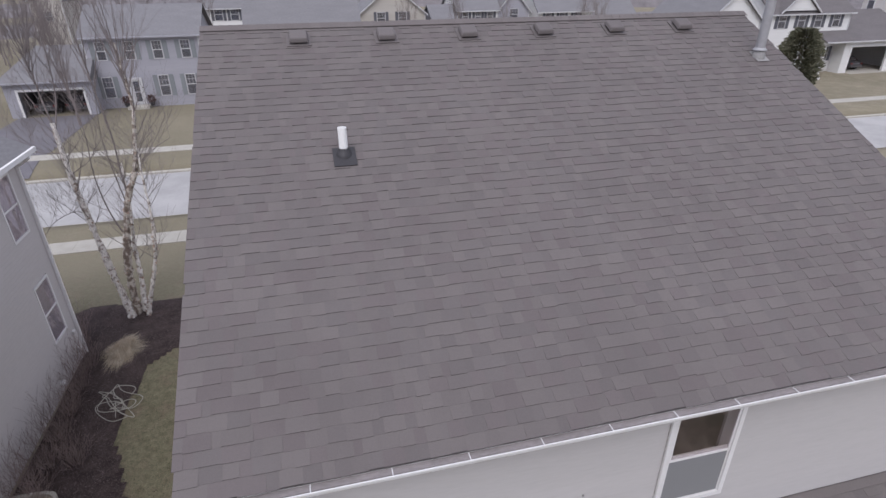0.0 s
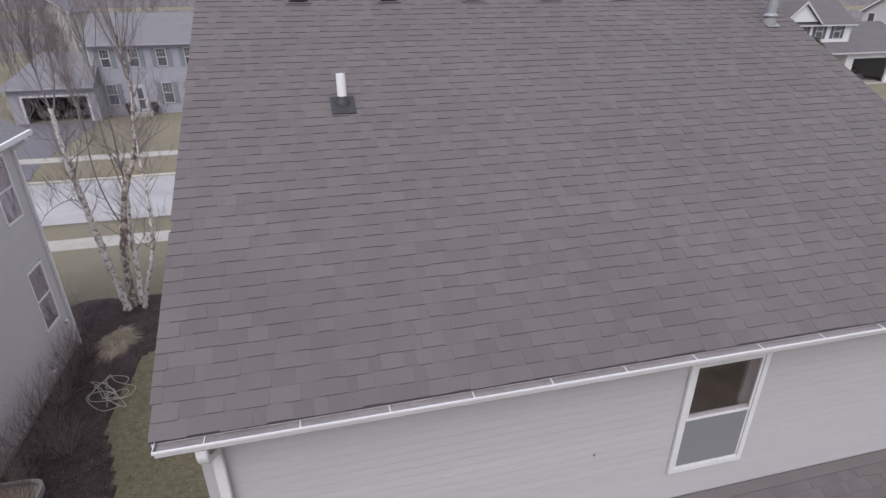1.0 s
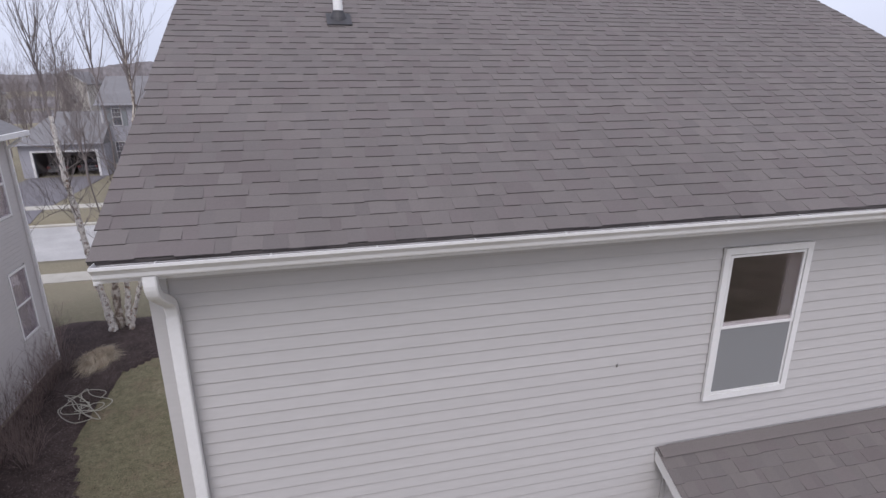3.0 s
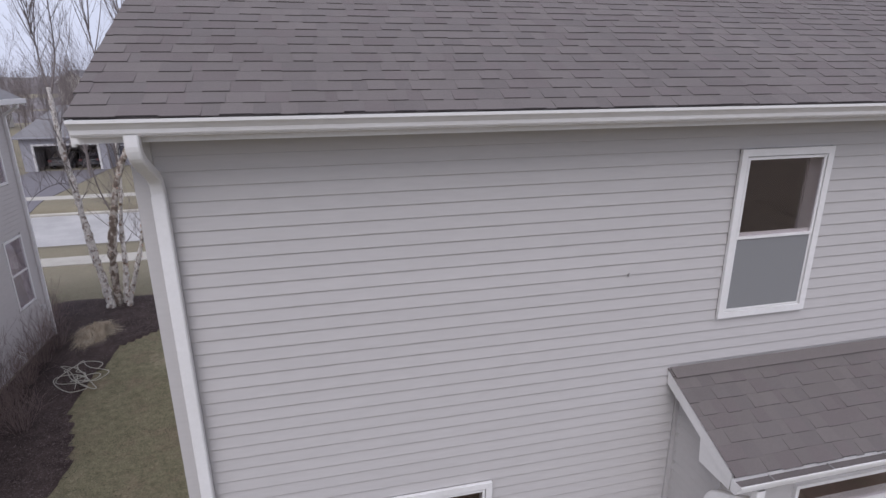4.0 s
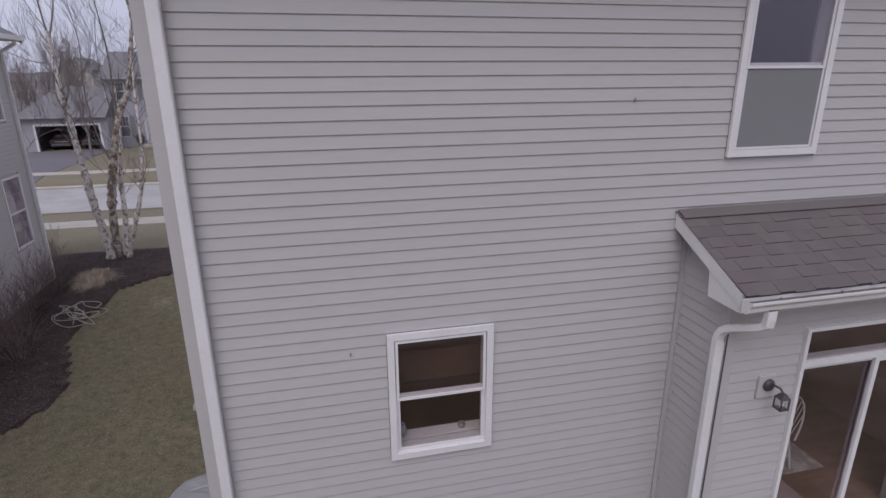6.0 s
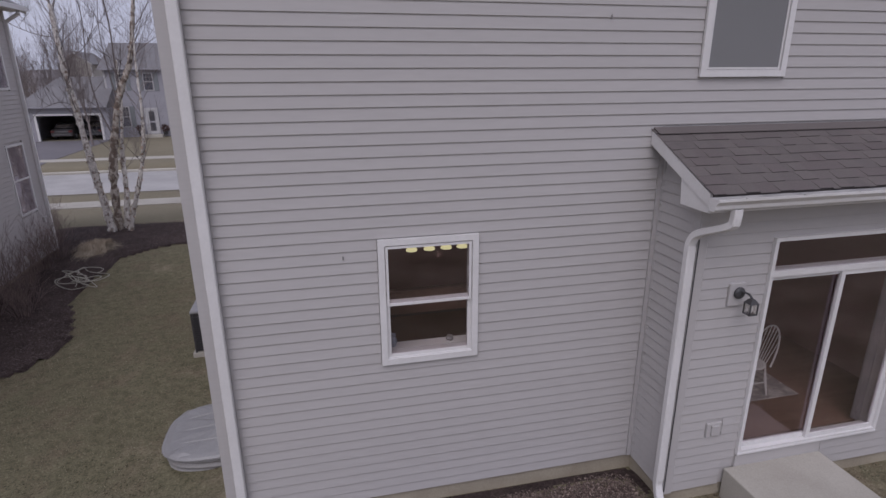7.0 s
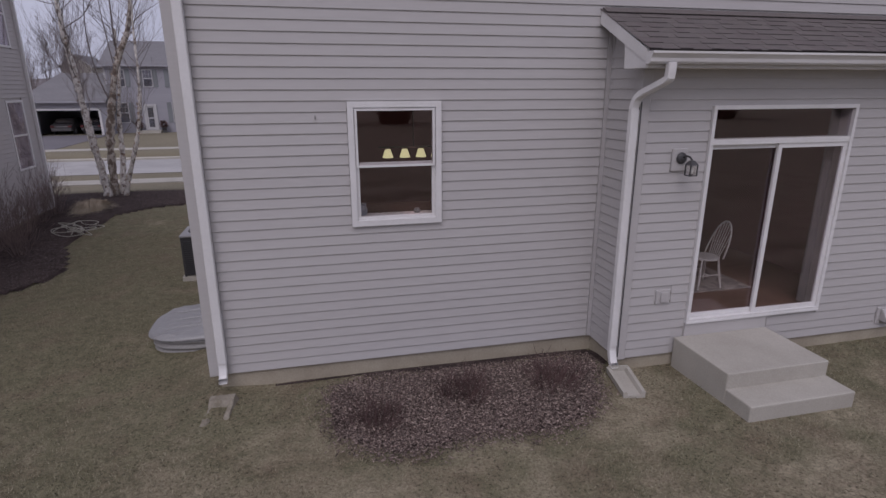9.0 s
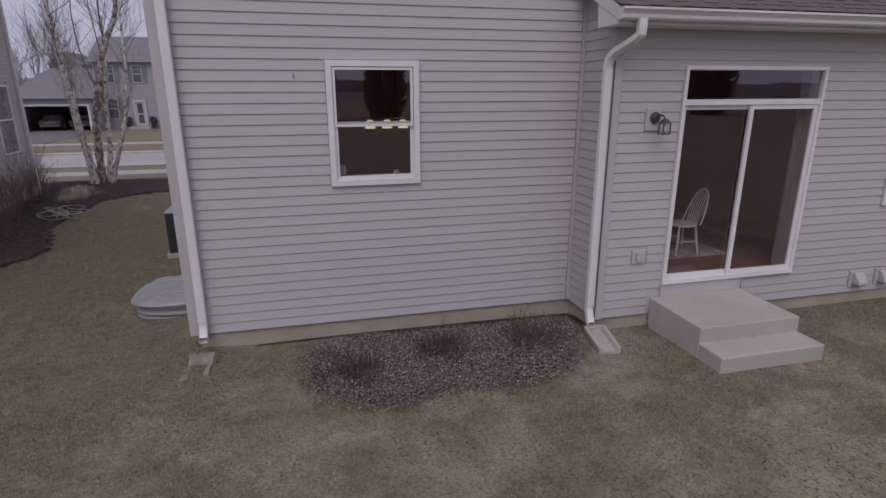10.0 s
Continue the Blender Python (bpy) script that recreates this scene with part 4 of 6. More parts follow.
def splash_block(x, y, turn):
    s = empty("splash_block", 0, 0, 0)
    sb = bmesh.new()
    prism(sb, [(-0.13, 0.0), (0.13, 0.0), (0.14, 0.075), (0.095, 0.08), (0.075, 0.035), (-0.075, 0.035), (-0.095, 0.08), (-0.14, 0.075)], "y", -0.52, 0.0)
    for vert in sb.verts:
        spread = 0.95 - 0.06 * -vert.co.y / 0.5
        vert.co.x *= spread
        vert.co.z += vert.co.y * 0.05 - 0.02
    solid(sb, [(-0.11, -0.03, 0.0), (0.11, -0.03, 0.0), (0.11, 0.0, 0.0), (-0.11, 0.0, 0.0), (-0.11, -0.03, 0.07), (0.11, -0.03, 0.07), (0.11, 0.0, 0.07), (-0.11, 0.0, 0.07)],
          [(3, 2, 1, 0), (4, 5, 6, 7), (0, 1, 5, 4), (1, 2, 6, 5), (2, 3, 7, 6), (3, 0, 4, 7)])
    part("trough", sb, CONCRETE, s)
    s.matrix_world = pose(x, y, 0.04, 0, 0, turn)
    return tagged(s, "worn concrete splash block lying in the grass below a downspout", "splash block", "splash blocks")


splash_block(4.45, -0.74, -10)


def broken_block(x, y):
    """A splash block sunk in the turf: the back slab, worn rims and a crumbled front edge stand out of the soil."""
    sb = bmesh.new()
    nx, ny = 18, 26
    grid = {}
    for i in range(nx + 1):
        for j in range(ny + 1):
            u, v = -0.16 + 0.32 * i / nx, 0.03 - 0.55 * j / ny
            back = smoothstep(-0.16, -0.125, v)
            rim = smoothstep(0.07, 0.09, abs(u + 0.01)) * (1 - smoothstep(0.125, 0.15, abs(u))) * smoothstep(-0.5, -0.3, v) * (0.3 + 0.7 * smoothstep(-0.02, 0.04, u))
            front = smoothstep(-0.05, -0.09, u) * smoothstep(-0.33, -0.37, v) * 0.5
            edge = min(1, min(i, nx - i) / 2, min(j, ny - j) / 2)
            rough = noise.noise(Vector((u * 11, v * 11, 3)))
            z = -0.022 + max(back * 0.072, rim * 0.042 + 0.04 * rough * rim, front * (0.055 + 0.05 * rough)) + 0.008 * noise.noise(Vector((u * 40, v * 40, 1)))
            grid[i, j] = sb.verts.new((x + u + 0.08 * v + 0.02 * rough, y + v, z * edge - 0.06 * (1 - edge)))
    for i in range(nx):
        for j in range(ny):
            sb.faces.new((grid[i, j], grid[i, j + 1], grid[i + 1, j + 1], grid[i + 1, j]))
    return tagged(part("splash_block", sb, WORN), "broken tan concrete splash block half buried in the grass", "splash block", "splash blocks")


broken_block(0.085, -0.25)

lantern = empty("wall_lantern", 4.97, BUMP_Y, 2.45)
tagged(lantern, "black metal wall lantern with clear glass beside the patio door", "wall lamp")
boxes("mounting_block", SIDING, lantern, (4.88, 5.06, BUMP_Y - 0.035, BUMP_Y, 2.33, 2.57), bevel=0.008)
L = Vector((4.985, BUMP_Y - 0.04, 2.47))
bm = bmesh.new()
turned(bm, (0, 0, 0), [(0.062, 0.0), (0.06, 0.012), (0.045, 0.028), (0.02, 0.036)], 18)
bmesh.ops.rotate(bm, verts=bm.verts[:], cent=(0, 0, 0), matrix=Matrix.Rotation(radians(90), 3, "X"))
bmesh.ops.translate(bm, verts=bm.verts[:], vec=L)
part("backplate", bm, BLACK, lantern)
bm = bmesh.new()
tube(bm, [L, L + Vector((0.005, -0.06, 0.03)), L + Vector((0.02, -0.11, 0.025)), L + Vector((0.03, -0.14, -0.01))], 0.011, 8)
part("arm", bm, BLACK, lantern)
cx, cy, cz = L.x + 0.03, L.y - 0.14, L.z - 0.01
bm = bmesh.new()
solid(bm, [(cx - 0.05, cy - 0.05, cz - 0.045), (cx + 0.05, cy - 0.05, cz - 0.045), (cx + 0.05, cy + 0.05, cz - 0.045), (cx - 0.05, cy + 0.05, cz - 0.045),
           (cx - 0.02, cy - 0.02, cz), (cx + 0.02, cy - 0.02, cz), (cx + 0.02, cy + 0.02, cz), (cx - 0.02, cy + 0.02, cz)],
      [(3, 2, 1, 0), (4, 5, 6, 7), (0, 1, 5, 4), (1, 2, 6, 5), (2, 3, 7, 6), (3, 0, 4, 7)])
part("hood", bm, BLACK, lantern)
for sx in (-1, 1):
    for sy in (-1, 1):
        boxes("bar", BLACK, lantern, (cx + sx * 0.041 - 0.005, cx + sx * 0.041 + 0.005, cy + sy * 0.041 - 0.005, cy + sy * 0.041 + 0.005, cz - 0.15, cz - 0.045))
bm = bmesh.new()
box(bm, cx - 0.037, cx + 0.037, cy - 0.037, cy + 0.037, cz - 0.148, cz - 0.046)
g = part("glass", bm, GLASS_LAMP, lantern)
g.visible_shadow = False
bm = bmesh.new()
turned(bm, (cx, cy, cz - 0.14), [(0.012, 0), (0.022, 0.03), (0.02, 0.06), (0.008, 0.09)], 12)
part("bulb", bm, WHITE, lantern)
boxes("base_ring", BLACK, lantern, (cx - 0.046, cx + 0.046, cy - 0.046, cy + 0.046, cz - 0.158, cz - 0.15))

outlet = empty("outlet_box", 5.03, BUMP_Y, 0.86)
tagged(outlet, "pale weatherproof outlet box on a siding block", "outlet")
boxes("mounting_block", SIDING, outlet, (4.885, 5.065, BUMP_Y - 0.026, BUMP_Y, 0.805, 0.975), bevel=0.007)
boxes("cover", SIDING, outlet, (4.935, 5.02, BUMP_Y - 0.045, BUMP_Y - 0.026, 0.83, 0.95), bevel=0.006)


def dryer_vent(x):
    d = empty("wall_vent", x, BUMP_Y, 0.34)
    tagged(d, "white hooded plastic vent low on the siding", "wall vent", "vents on the bay wall")
    boxes("plate", SIDING, d, (x - 0.12, x + 0.13, BUMP_Y - 0.025, BUMP_Y, 0.23, 0.45), bevel=0.006)
    hb = bmesh.new()
    prism(hb, [(BUMP_Y - 0.025, 0.43), (BUMP_Y - 0.05, 0.43), (BUMP_Y - 0.13, 0.31), (BUMP_Y - 0.13, 0.27), (BUMP_Y - 0.025, 0.27)], "x", x - 0.07, x + 0.08)
    soften(hb, 0.008, 1)
    part("hood", hb, SIDING, d)
    boxes("flap", SHUTTER, d, (x - 0.055, x + 0.065, BUMP_Y - 0.12, BUMP_Y - 0.03, 0.262, 0.268))
    return d


v0 = dryer_vent(8.29)
copy_thing(v0, Matrix.Translation((8.72, BUMP_Y, 0.34)))

# Thin black tube for the dark line between downspout and corner post.
cable = bmesh.new()
tube(cable, [(4.456, BUMP_Y - 0.034, 3.05), (4.456, BUMP_Y - 0.034, 1.6), (4.456, BUMP_Y - 0.034, 0.2)], 0.007, 6)
tagged(part("cable", cable, BLACK), "thin black line running down beside the downspout", "cable")

# ---- side yard: window well, air conditioner ----
well = empty("window_well", -0.6, 1.75, -0.1)
tagged(well, "covered window well: ribbed grey plastic dome over a corrugated metal wall", "window well")


def d_shape(hw, depth, n=18):
    """Half-rounded outline against the wall, from the wall outwards."""
    pts = []
    for i in range(n + 1):
        a = math.pi * i / n
        c, s = math.cos(a), math.sin(a)
        pts.append((-depth * abs(s) ** 0.55, 1.77 + hw * math.copysign(abs(c) ** 0.6, c)))
    return pts


bm = bmesh.new()
rows = []
for d in range(33):
    z = -0.36 + 0.0135 * d
    swell = 0.026 * math.cos(d * math.pi / 3)
    rows.append([bm.verts.new((-0.02 + px - swell, 1.77 + (py - 1.77) * (1 + swell), z)) for px, py in d_shape(0.60, 1.02)])
for a, b in zip(rows, rows[1:]):
    for i in range(len(a) - 1):
        bm.faces.new((a[i], a[i + 1], b[i + 1], b[i]))
part("well_wall", bm, DULL, well, "corrugated galvanised steel wall", smooth=True)
bm = bmesh.new()
rows = []
for k, (scale, z) in enumerate(((1.0, 0.075), (1.03, 0.08), (1.03, 0.10), (1.0, 0.122), (0.93, 0.138), (0.66, 0.15), (0.4, 0.157), (0.12, 0.16))):
    ring = []
    for px, py in d_shape(0.62 * scale, 1.06 * scale):
        rib = 0.022 * (1 if abs(((py - 1.77 + 0.62) / 0.31) % 1 - 0.5) < 0.13 else 0) if 1 < k else 0
        slope = 0.10 * (px + 0.5) if k > 1 else 0
        ring.append(bm.verts.new((-0.02 + px, py, z + rib + slope * 0.5)))
    rows.append(ring)
for a, b in zip(rows, rows[1:]):
    for i in range(len(a) - 1):
        bm.faces.new((a[i], a[i + 1], b[i + 1], b[i]))
bm.faces.new(rows[-1])
part("cover", bm, WELLCOVER, well, "ribbed translucent grey plastic cover")
for yy in (1.46, 1.77, 2.08):
    bm = bmesh.new()
    tube(bm, [(-0.04, yy, 0.182), (-0.4, yy, 0.162), (-0.75, yy + (1.77 - yy) * 0.1, 0.136), (-0.97, yy + (1.77 - yy) * 0.2, 0.095)], 0.014, 6)
    part("rib", bm, WELLCOVER, well)

ac = empty("air_conditioner", -0.95, 4.85, -0.2)
tagged(ac, "dark louvred outdoor air-conditioning unit with a pale top beside the house", "air conditioner")
ax0, ax1, ay0, ay1, az0, az1 = -1.27, -0.52, 4.55, 5.3, -0.15, 0.62
boxes("slab", CONCRETE, ac, (ax0 - 0.04, ax1 + 0.08, ay0 - 0.04, ay1 + 0.08, -0.3, az0))
boxes("body", BLACK, ac, (ax0 + 0.02, ax1 - 0.02, ay0 + 0.02, ay1 - 0.02, az0 + 0.02, az1 - 0.03))
for i in range(16):
    z = az0 + 0.05 + i * 0.04
    boxes("louvre", BLACK, ac, (ax0, ax1, ay0, ay0 + 0.018, z, z + 0.012), (ax0, ax0 + 0.018, ay0 + 0.018, ay1, z, z + 0.012))
boxes("top", GALV, ac, (ax0 - 0.01, ax1 + 0.01, ay0 - 0.01, ay1 + 0.01, az1 - 0.03, az1 + 0.01), bevel=0.01)
bm = bmesh.new()
turned(bm, ((ax0 + ax1) / 2, (ay0 + ay1) / 2, az1 + 0.01), [(0.3, 0), (0.29, 0.02), (0.08, 0.03)], 24)
part("fan_guard", bm, BLACK, ac)
for xx in (ax0, ax1 - 0.03):
    for yy in (ay0, ay1 - 0.03):
        boxes("corner_post", BLACK, ac, (xx - 0.002, xx + 0.032, yy - 0.002, yy + 0.032, az0, az1 - 0.03))


# ---- inside the rooms ----
lamp = empty("pendant_lamp", 2.62, 2.2, 2.2)
tagged(lamp, "lit four-shade kitchen pendant with small cone shades", "pendant lamp")
bm = bmesh.new()
tube(bm, [(2.1, 2.2, 2.36), (3.14, 2.2, 2.36)], 0.012, 8)
tube(bm, [(2.62, 2.2, 2.36), (2.62, 2.2, 3.2)], 0.009, 8)
part("rod", bm, BLACK, lamp)
for sx in (2.24, 2.49, 2.73, 2.96):
    bm = bmesh.new()
    turned(bm, (sx, 2.2, 2.21), [(0.08, 0), (0.04, 0.118), (0.034, 0.118)], 18)
    part("shade", bm, SHADE, lamp, "glowing cream cone shade")
bulb = bpy.data.lights.new("kitchen_bulb", "POINT")
bulb.energy, bulb.color, bulb.shadow_soft_size = 6.0, (1.0, 0.6, 0.5), 0.04
bulb_ob = new("kitchen_bulb", bulb)
bulb_ob.location = (2.62, 2.2, 2.12)

counter = empty("kitchen_counter", 2.0, 0.5, 0.55)
tagged(counter, "kitchen base cabinets with a speckled worktop below the window", "kitchen counter")
boxes("body", CABINET, counter, (0.4, 4.0, 0.2, 0.78, 0.55, 1.42))
boxes("worktop", GRANITE, counter, (0.38, 4.02, 0.18, 0.82, 1.42, 1.46), bevel=0.006)
for i in range(4):
    boxes("door", CABINET, counter, (0.45 + i * 0.89, 1.3 + i * 0.89, 0.78, 0.80, 0.66, 1.38), bevel=0.005)
island = empty("kitchen_island", 2.6, 2.2, 0.55)
tagged(island, "dark wooden kitchen island", "kitchen island")
boxes("body", CABINET, island, (1.7, 3.5, 1.85, 2.55, 0.55, 1.42))
boxes("worktop", GRANITE, island, (1.65, 3.55, 1.8, 2.6, 1.42, 1.46), bevel=0.006)
structure(boxes("window_sill", CHAIR, None, (1.52, 2.56, 0.162, 0.31, 1.795, 1.82), bevel=0.004), "painted wooden sill inside the kitchen window", "window sill")
for cxx, r, h, mat_c in ((1.69, 0.045, 0.13, GLAZE), (2.3, 0.04, 0.05, DULL)):
    bm = bmesh.new()
    turned(bm, (cxx, 0.235, 1.82), [(r * 0.8, 0), (r * 1.05, h * 0.45), (r * 0.7, h * 0.8), (r * 0.78, h)], 14)
    tagged(part("kitchen_jar", bm, mat_c), "small pale-blue glazed jar on the window sill" if mat_c is GLAZE else "small grey dish on the window sill", "jar", "jars on the sill")


def windsor_chair(x, y, z, turn):
    c = empty("windsor_chair", 0, 0, 0)
    cb = bmesh.new()
    turned(cb, (0, 0, 0.43), [(0.18, 0), (0.215, 0.012), (0.215, 0.03), (0.19, 0.04)], 20)
    part("seat", cb, CHAIR, c)
    for lx, ly in ((-0.14, -0.14), (0.14, -0.14), (-0.14, 0.14), (0.14, 0.14)):
        lb = bmesh.new()
        tube(lb, [(lx * 1.4, ly * 1.4, 0.0), (lx * 1.25, ly * 1.25, 0.15), (lx * 1.15, ly * 1.15, 0.25), (lx, ly, 0.44)], [0.012, 0.017, 0.019, 0.013], 8)
        part("leg", lb, CHAIR, c)
    sb = bmesh.new()
    tube(sb, [(-0.17, -0.17, 0.2), (-0.17, 0.17, 0.2)], 0.01, 6)
    tube(sb, [(0.17, -0.17, 0.2), (0.17, 0.17, 0.2)], 0.01, 6)
    tube(sb, [(-0.17, 0, 0.2), (0.17, 0, 0.2)], 0.01, 6)
    part("stretcher", sb, CHAIR, c)
    hoop = []
    for i in range(17):
        a = math.pi * i / 16
        hx = 0.20 * math.cos(a)
        hz = 0.46 + 0.52 * math.sin(a) ** 0.8
        hoop.append((hx, 0.17 + 0.32 * (hz - 0.46), hz))
    hb = bmesh.new()
    tube(hb, hoop, 0.013, 8)
    part("hoop", hb, CHAIR, c)
    for i in range(7):
        sx = -0.135 + 0.045 * i
        top = 0.46 + 0.52 * max(0.0, 1 - (sx * 1.12 / 0.2) ** 2) ** 0.4
        pb = bmesh.new()
        tube(pb, [(sx * 0.8, 0.17, 0.46), (sx * 1.0, 0.17 + 0.16 * (top - 0.46), (top + 0.46) / 2), (sx * 1.12, 0.17 + 0.32 * (top - 0.46), top)], 0.0075, 6)
        part("spindle", pb, CHAIR, c)
    c.matrix_world = pose(x, y, z, 0, 0, turn)
    return tagged(c, "white painted spindle-back chair standing on a pale rug", "chair")


windsor_chair(6.30, 0.34, 0.56, -90).scale = (0.9, 0.9, 0.9)
bm = bmesh.new()
box(bm, 4.9, 6.92, 0.1, 2.2, 0.546, 0.558)
soften(bm, 0.004, 1)
tagged(part("rug", bm, RUG), "pale patterned rug lying on the wooden floor", "rug")
table = empty("dining_table", 5.6, 1.0, 0.56)
tagged(table, "pale round dining table beside the chair", "table")
bm = bmesh.new()
turned(bm, (5.55, 0.95, 1.27), [(0.52, 0), (0.55, 0.012), (0.55, 0.03)], 28)
part("tabletop", bm, CHAIR, table)
bm = bmesh.new()
turned(bm, (5.55, 0.95, 0.56), [(0.28, 0), (0.26, 0.04), (0.06, 0.1), (0.05, 0.5), (0.09, 0.71)], 18)
part("pedestal", bm, CHAIR, table)
# curtain at the fixed pane: a wavy hanging sheet
bm = bmesh.new()
front, back = [], []
for i in range(49):
    cx_ = 7.06 + 0.13 * i / 48
    cy_ = BUMP_Y + 0.15 + 0.03 * math.sin(i * 0.9)
    front.append((cx_, cy_))
    back.append((cx_, cy_ + 0.006))
prism(bm, front + back[::-1], "z", 0.58, 2.95)
tagged(part("curtain", bm, CURTAIN_DIM), "pale grey curtain gathered at the side of the patio door", "curtain")
structure(boxes("wall_inside_east", WALLPAINT, None, (8.05, 8.15, BUMP_Y + 0.17, 5.0, 0.55, 3.2)), "tan painted inner wall of the dining area", "wall")
# sheer curtain at the bedroom window
bm = bmesh.new()
front, back = [], []
for i in range(31):
    cx_ = 5.63 + 0.08 * i / 30
    cy_ = 0.14 + 0.015 * math.sin(i * 1.1)
    front.append((cx_, cy_))
    back.append((cx_, cy_ + 0.005))
prism(bm, front + back[::-1], "z", 4.3, 6.15)
tagged(part("curtain", bm, CURTAIN_DIM), "pale curtain gathered at the side of the bedroom window", "curtain")


# ---- plants ----
def branch(tbm, rng, start, way, length, radius, depth, twig_bm, spread=0.6, upward=0.25, kids=(2, 4), thin=0.0035):
    """A limb that bends as it goes and sends out thinner ones."""
    steps = 5 if depth > 1 else 3
    p, w = Vector(start), Vector(way).normalized()
    path, radii = [p.copy()], [radius]
    for i in range(steps):
        w = (w + Vector((rng.uniform(-1, 1), rng.uniform(-1, 1), rng.uniform(-0.6, 1))) * 0.1 + Vector((0, 0, upward * 0.3))).normalized()
        p = p + w * length / steps
        path.append(p.copy())
        radii.append(max(thin, radius * (1 - 0.75 * (i + 1) / steps)))
    tube(tbm if depth > 1 else twig_bm, path, radii, 7 if depth > 2 else 5 if depth > 1 else 3, cap=False)
    if depth > 0:
        for k in range(rng.randint(*kids)):
            i = rng.randint(1, steps)
            t = (path[i] - path[i - 1]).normalized()
            side = t.orthogonal().normalized()
            side = Matrix.Rotation(rng.uniform(0, 6.283), 3, t) @ side
            branch(tbm, rng, path[i], t * (1 - spread * 0.5) + side * spread + Vector((0, 0, upward)), length * rng.uniform(0.45, 0.75), max(thin, radii[i] * 0.6), depth - 1, twig_bm, spread, upward, kids, thin)


def bare_tree(name, x, y, z, height, seed, label, bark=TWIG, radius=0.1, depth=4, kids=(3, 5), spread=0.55, upward=0.35, thin=0.006):
    rng = random.Random(seed)
    t = empty(name, x, y, z)
    tagged(t, label, "tree")
    tb, wb = bmesh.new(), bmesh.new()
    trunk = [Vector((x, y, z - 0.2))]
    for i in range(1, 7):
        trunk.append(Vector((x + rng.uniform(-0.1, 0.1) * i * 0.4, y + rng.uniform(-0.1, 0.1) * i * 0.4, z + height * 0.72 * i / 6)))
    radii = [radius * (1.15 - 0.85 * i / 6) for i in range(7)]
    kb = bmesh.new()
    tube(kb, trunk, radii, 9, cap=False)
    part("trunk", kb, bark, t, smooth=True)
    for i in range(2, 7):
        for k in range(3 if i < 6 else 4):
            a = rng.uniform(0, 6.283)
            branch(tb, rng, trunk[i], (math.cos(a) * spread, math.sin(a) * spread, 0.9), height * rng.uniform(0.2, 0.34), radii[i] * 0.55, depth - 1, wb, spread, upward, kids, thin)
    part("branchwork", tb, bark, t, smooth=True)
    part("crown", wb, TWIG, t, "bare leafless twigs")
    return t


# the birch clump: four leaning stems with peeling bark
birch = empty("birch_tree", -5.3, 14.2, -0.35)
tagged(birch, "leafless river birch with four pale peeling stems in a mulch bed", "tree")
STEMS = (
    ([(-5.48, 14.1, -0.5), (-5.54, 14.1, 0.2), (-5.68, 14.1, 1.4), (-5.78, 14.1, 2.55), (-5.88, 14.15, 3.6), (-5.98, 14.2, 4.45), (-6.02, 14.2, 5.4), (-6.03, 14.2, 6.5)], 0.105, 0.5),
    ([(-5.38, 14.25, -0.5), (-5.33, 14.25, 0.2), (-5.25, 14.2, 1.3), (-5.08, 14.2, 2.3), (-4.84, 14.2, 3.35), (-4.55, 14.2, 4.2), (-4.2, 14.2, 4.95), (-3.96, 14.2, 6.0), (-3.82, 14.25, 7.0), (-3.9, 14.3, 8.6)], 0.125, 0.88),
    ([(-5.15, 14.4, -0.5), (-5.1, 14.4, 0.2), (-5.02, 14.45, 0.9), (-4.99, 14.5, 1.55), (-4.95, 14.6, 2.4), (-4.8, 14.7, 3.6), (-4.75, 14.8, 5.0)], 0.09, 0.75),
    ([(-5.02, 14.1, -0.5), (-4.9, 14.1, 0.1), (-4.64, 14.05, 0.8), (-4.4, 14.0, 1.5), (-4.23, 14.0, 2.1), (-4.05, 14.0, 3.3), (-4.0, 14.0, 4.6), (-3.9, 13.9, 5.8)], 0.08, 0.85),
)
# the heavy limbs that leave the stems
HEAVY_BOUGHS = (
    ([(-6.03, 14.2, 6.4), (-6.1, 14.2, 7.2), (-6.15, 14.2, 8.1), (-6.3, 14.1, 9.3)], 0.028),
    ([(-6.0, 14.2, 6.3), (-5.75, 14.25, 7.2), (-5.66, 14.3, 8.3), (-5.7, 14.4, 9.2)], 0.025),
    ([(-4.6, 14.2, 4.0), (-4.64, 14.25, 4.8), (-4.62, 14.3, 6.0), (-4.75, 14.3, 7.6), (-4.9, 14.4, 9.0)], 0.031),
    ([(-5.87, 14.15, 3.6), (-6.1, 14.05, 3.78), (-6.4, 13.9, 3.74), (-6.8, 13.8, 3.5), (-7.1, 13.7, 3.1)], 0.014),
    ([(-6.0, 14.2, 4.9), (-5.7, 14.2, 5.1), (-5.4, 14.2, 5.3), (-5.1, 14.2, 5.75), (-4.9, 14.2, 6.4)], 0.015),
    ([(-4.1, 14.2, 5.05), (-3.85, 14.2, 5.3), (-3.5, 14.2, 5.55), (-3.0, 14.2, 5.85)], 0.016),
    ([(-6.03, 14.2, 5.6), (-6.4, 14.1, 5.65), (-6.9, 14.0, 5.85), (-7.4, 13.9, 6.2)], 0.014),
    ([(-5.0, 14.2, 2.7), (-5.3, 14.3, 3.6), (-5.45, 14.4, 4.8), (-5.35, 14.4, 6.2), (-5.5, 14.4, 7.6)], 0.025),
    ([(-4.85, 14.7, 3.4), (-5.0, 14.8, 4.6), (-5.1, 14.9, 5.8), (-5.0, 15.0, 7.0)], 0.022),
)


rng = random.Random(11)
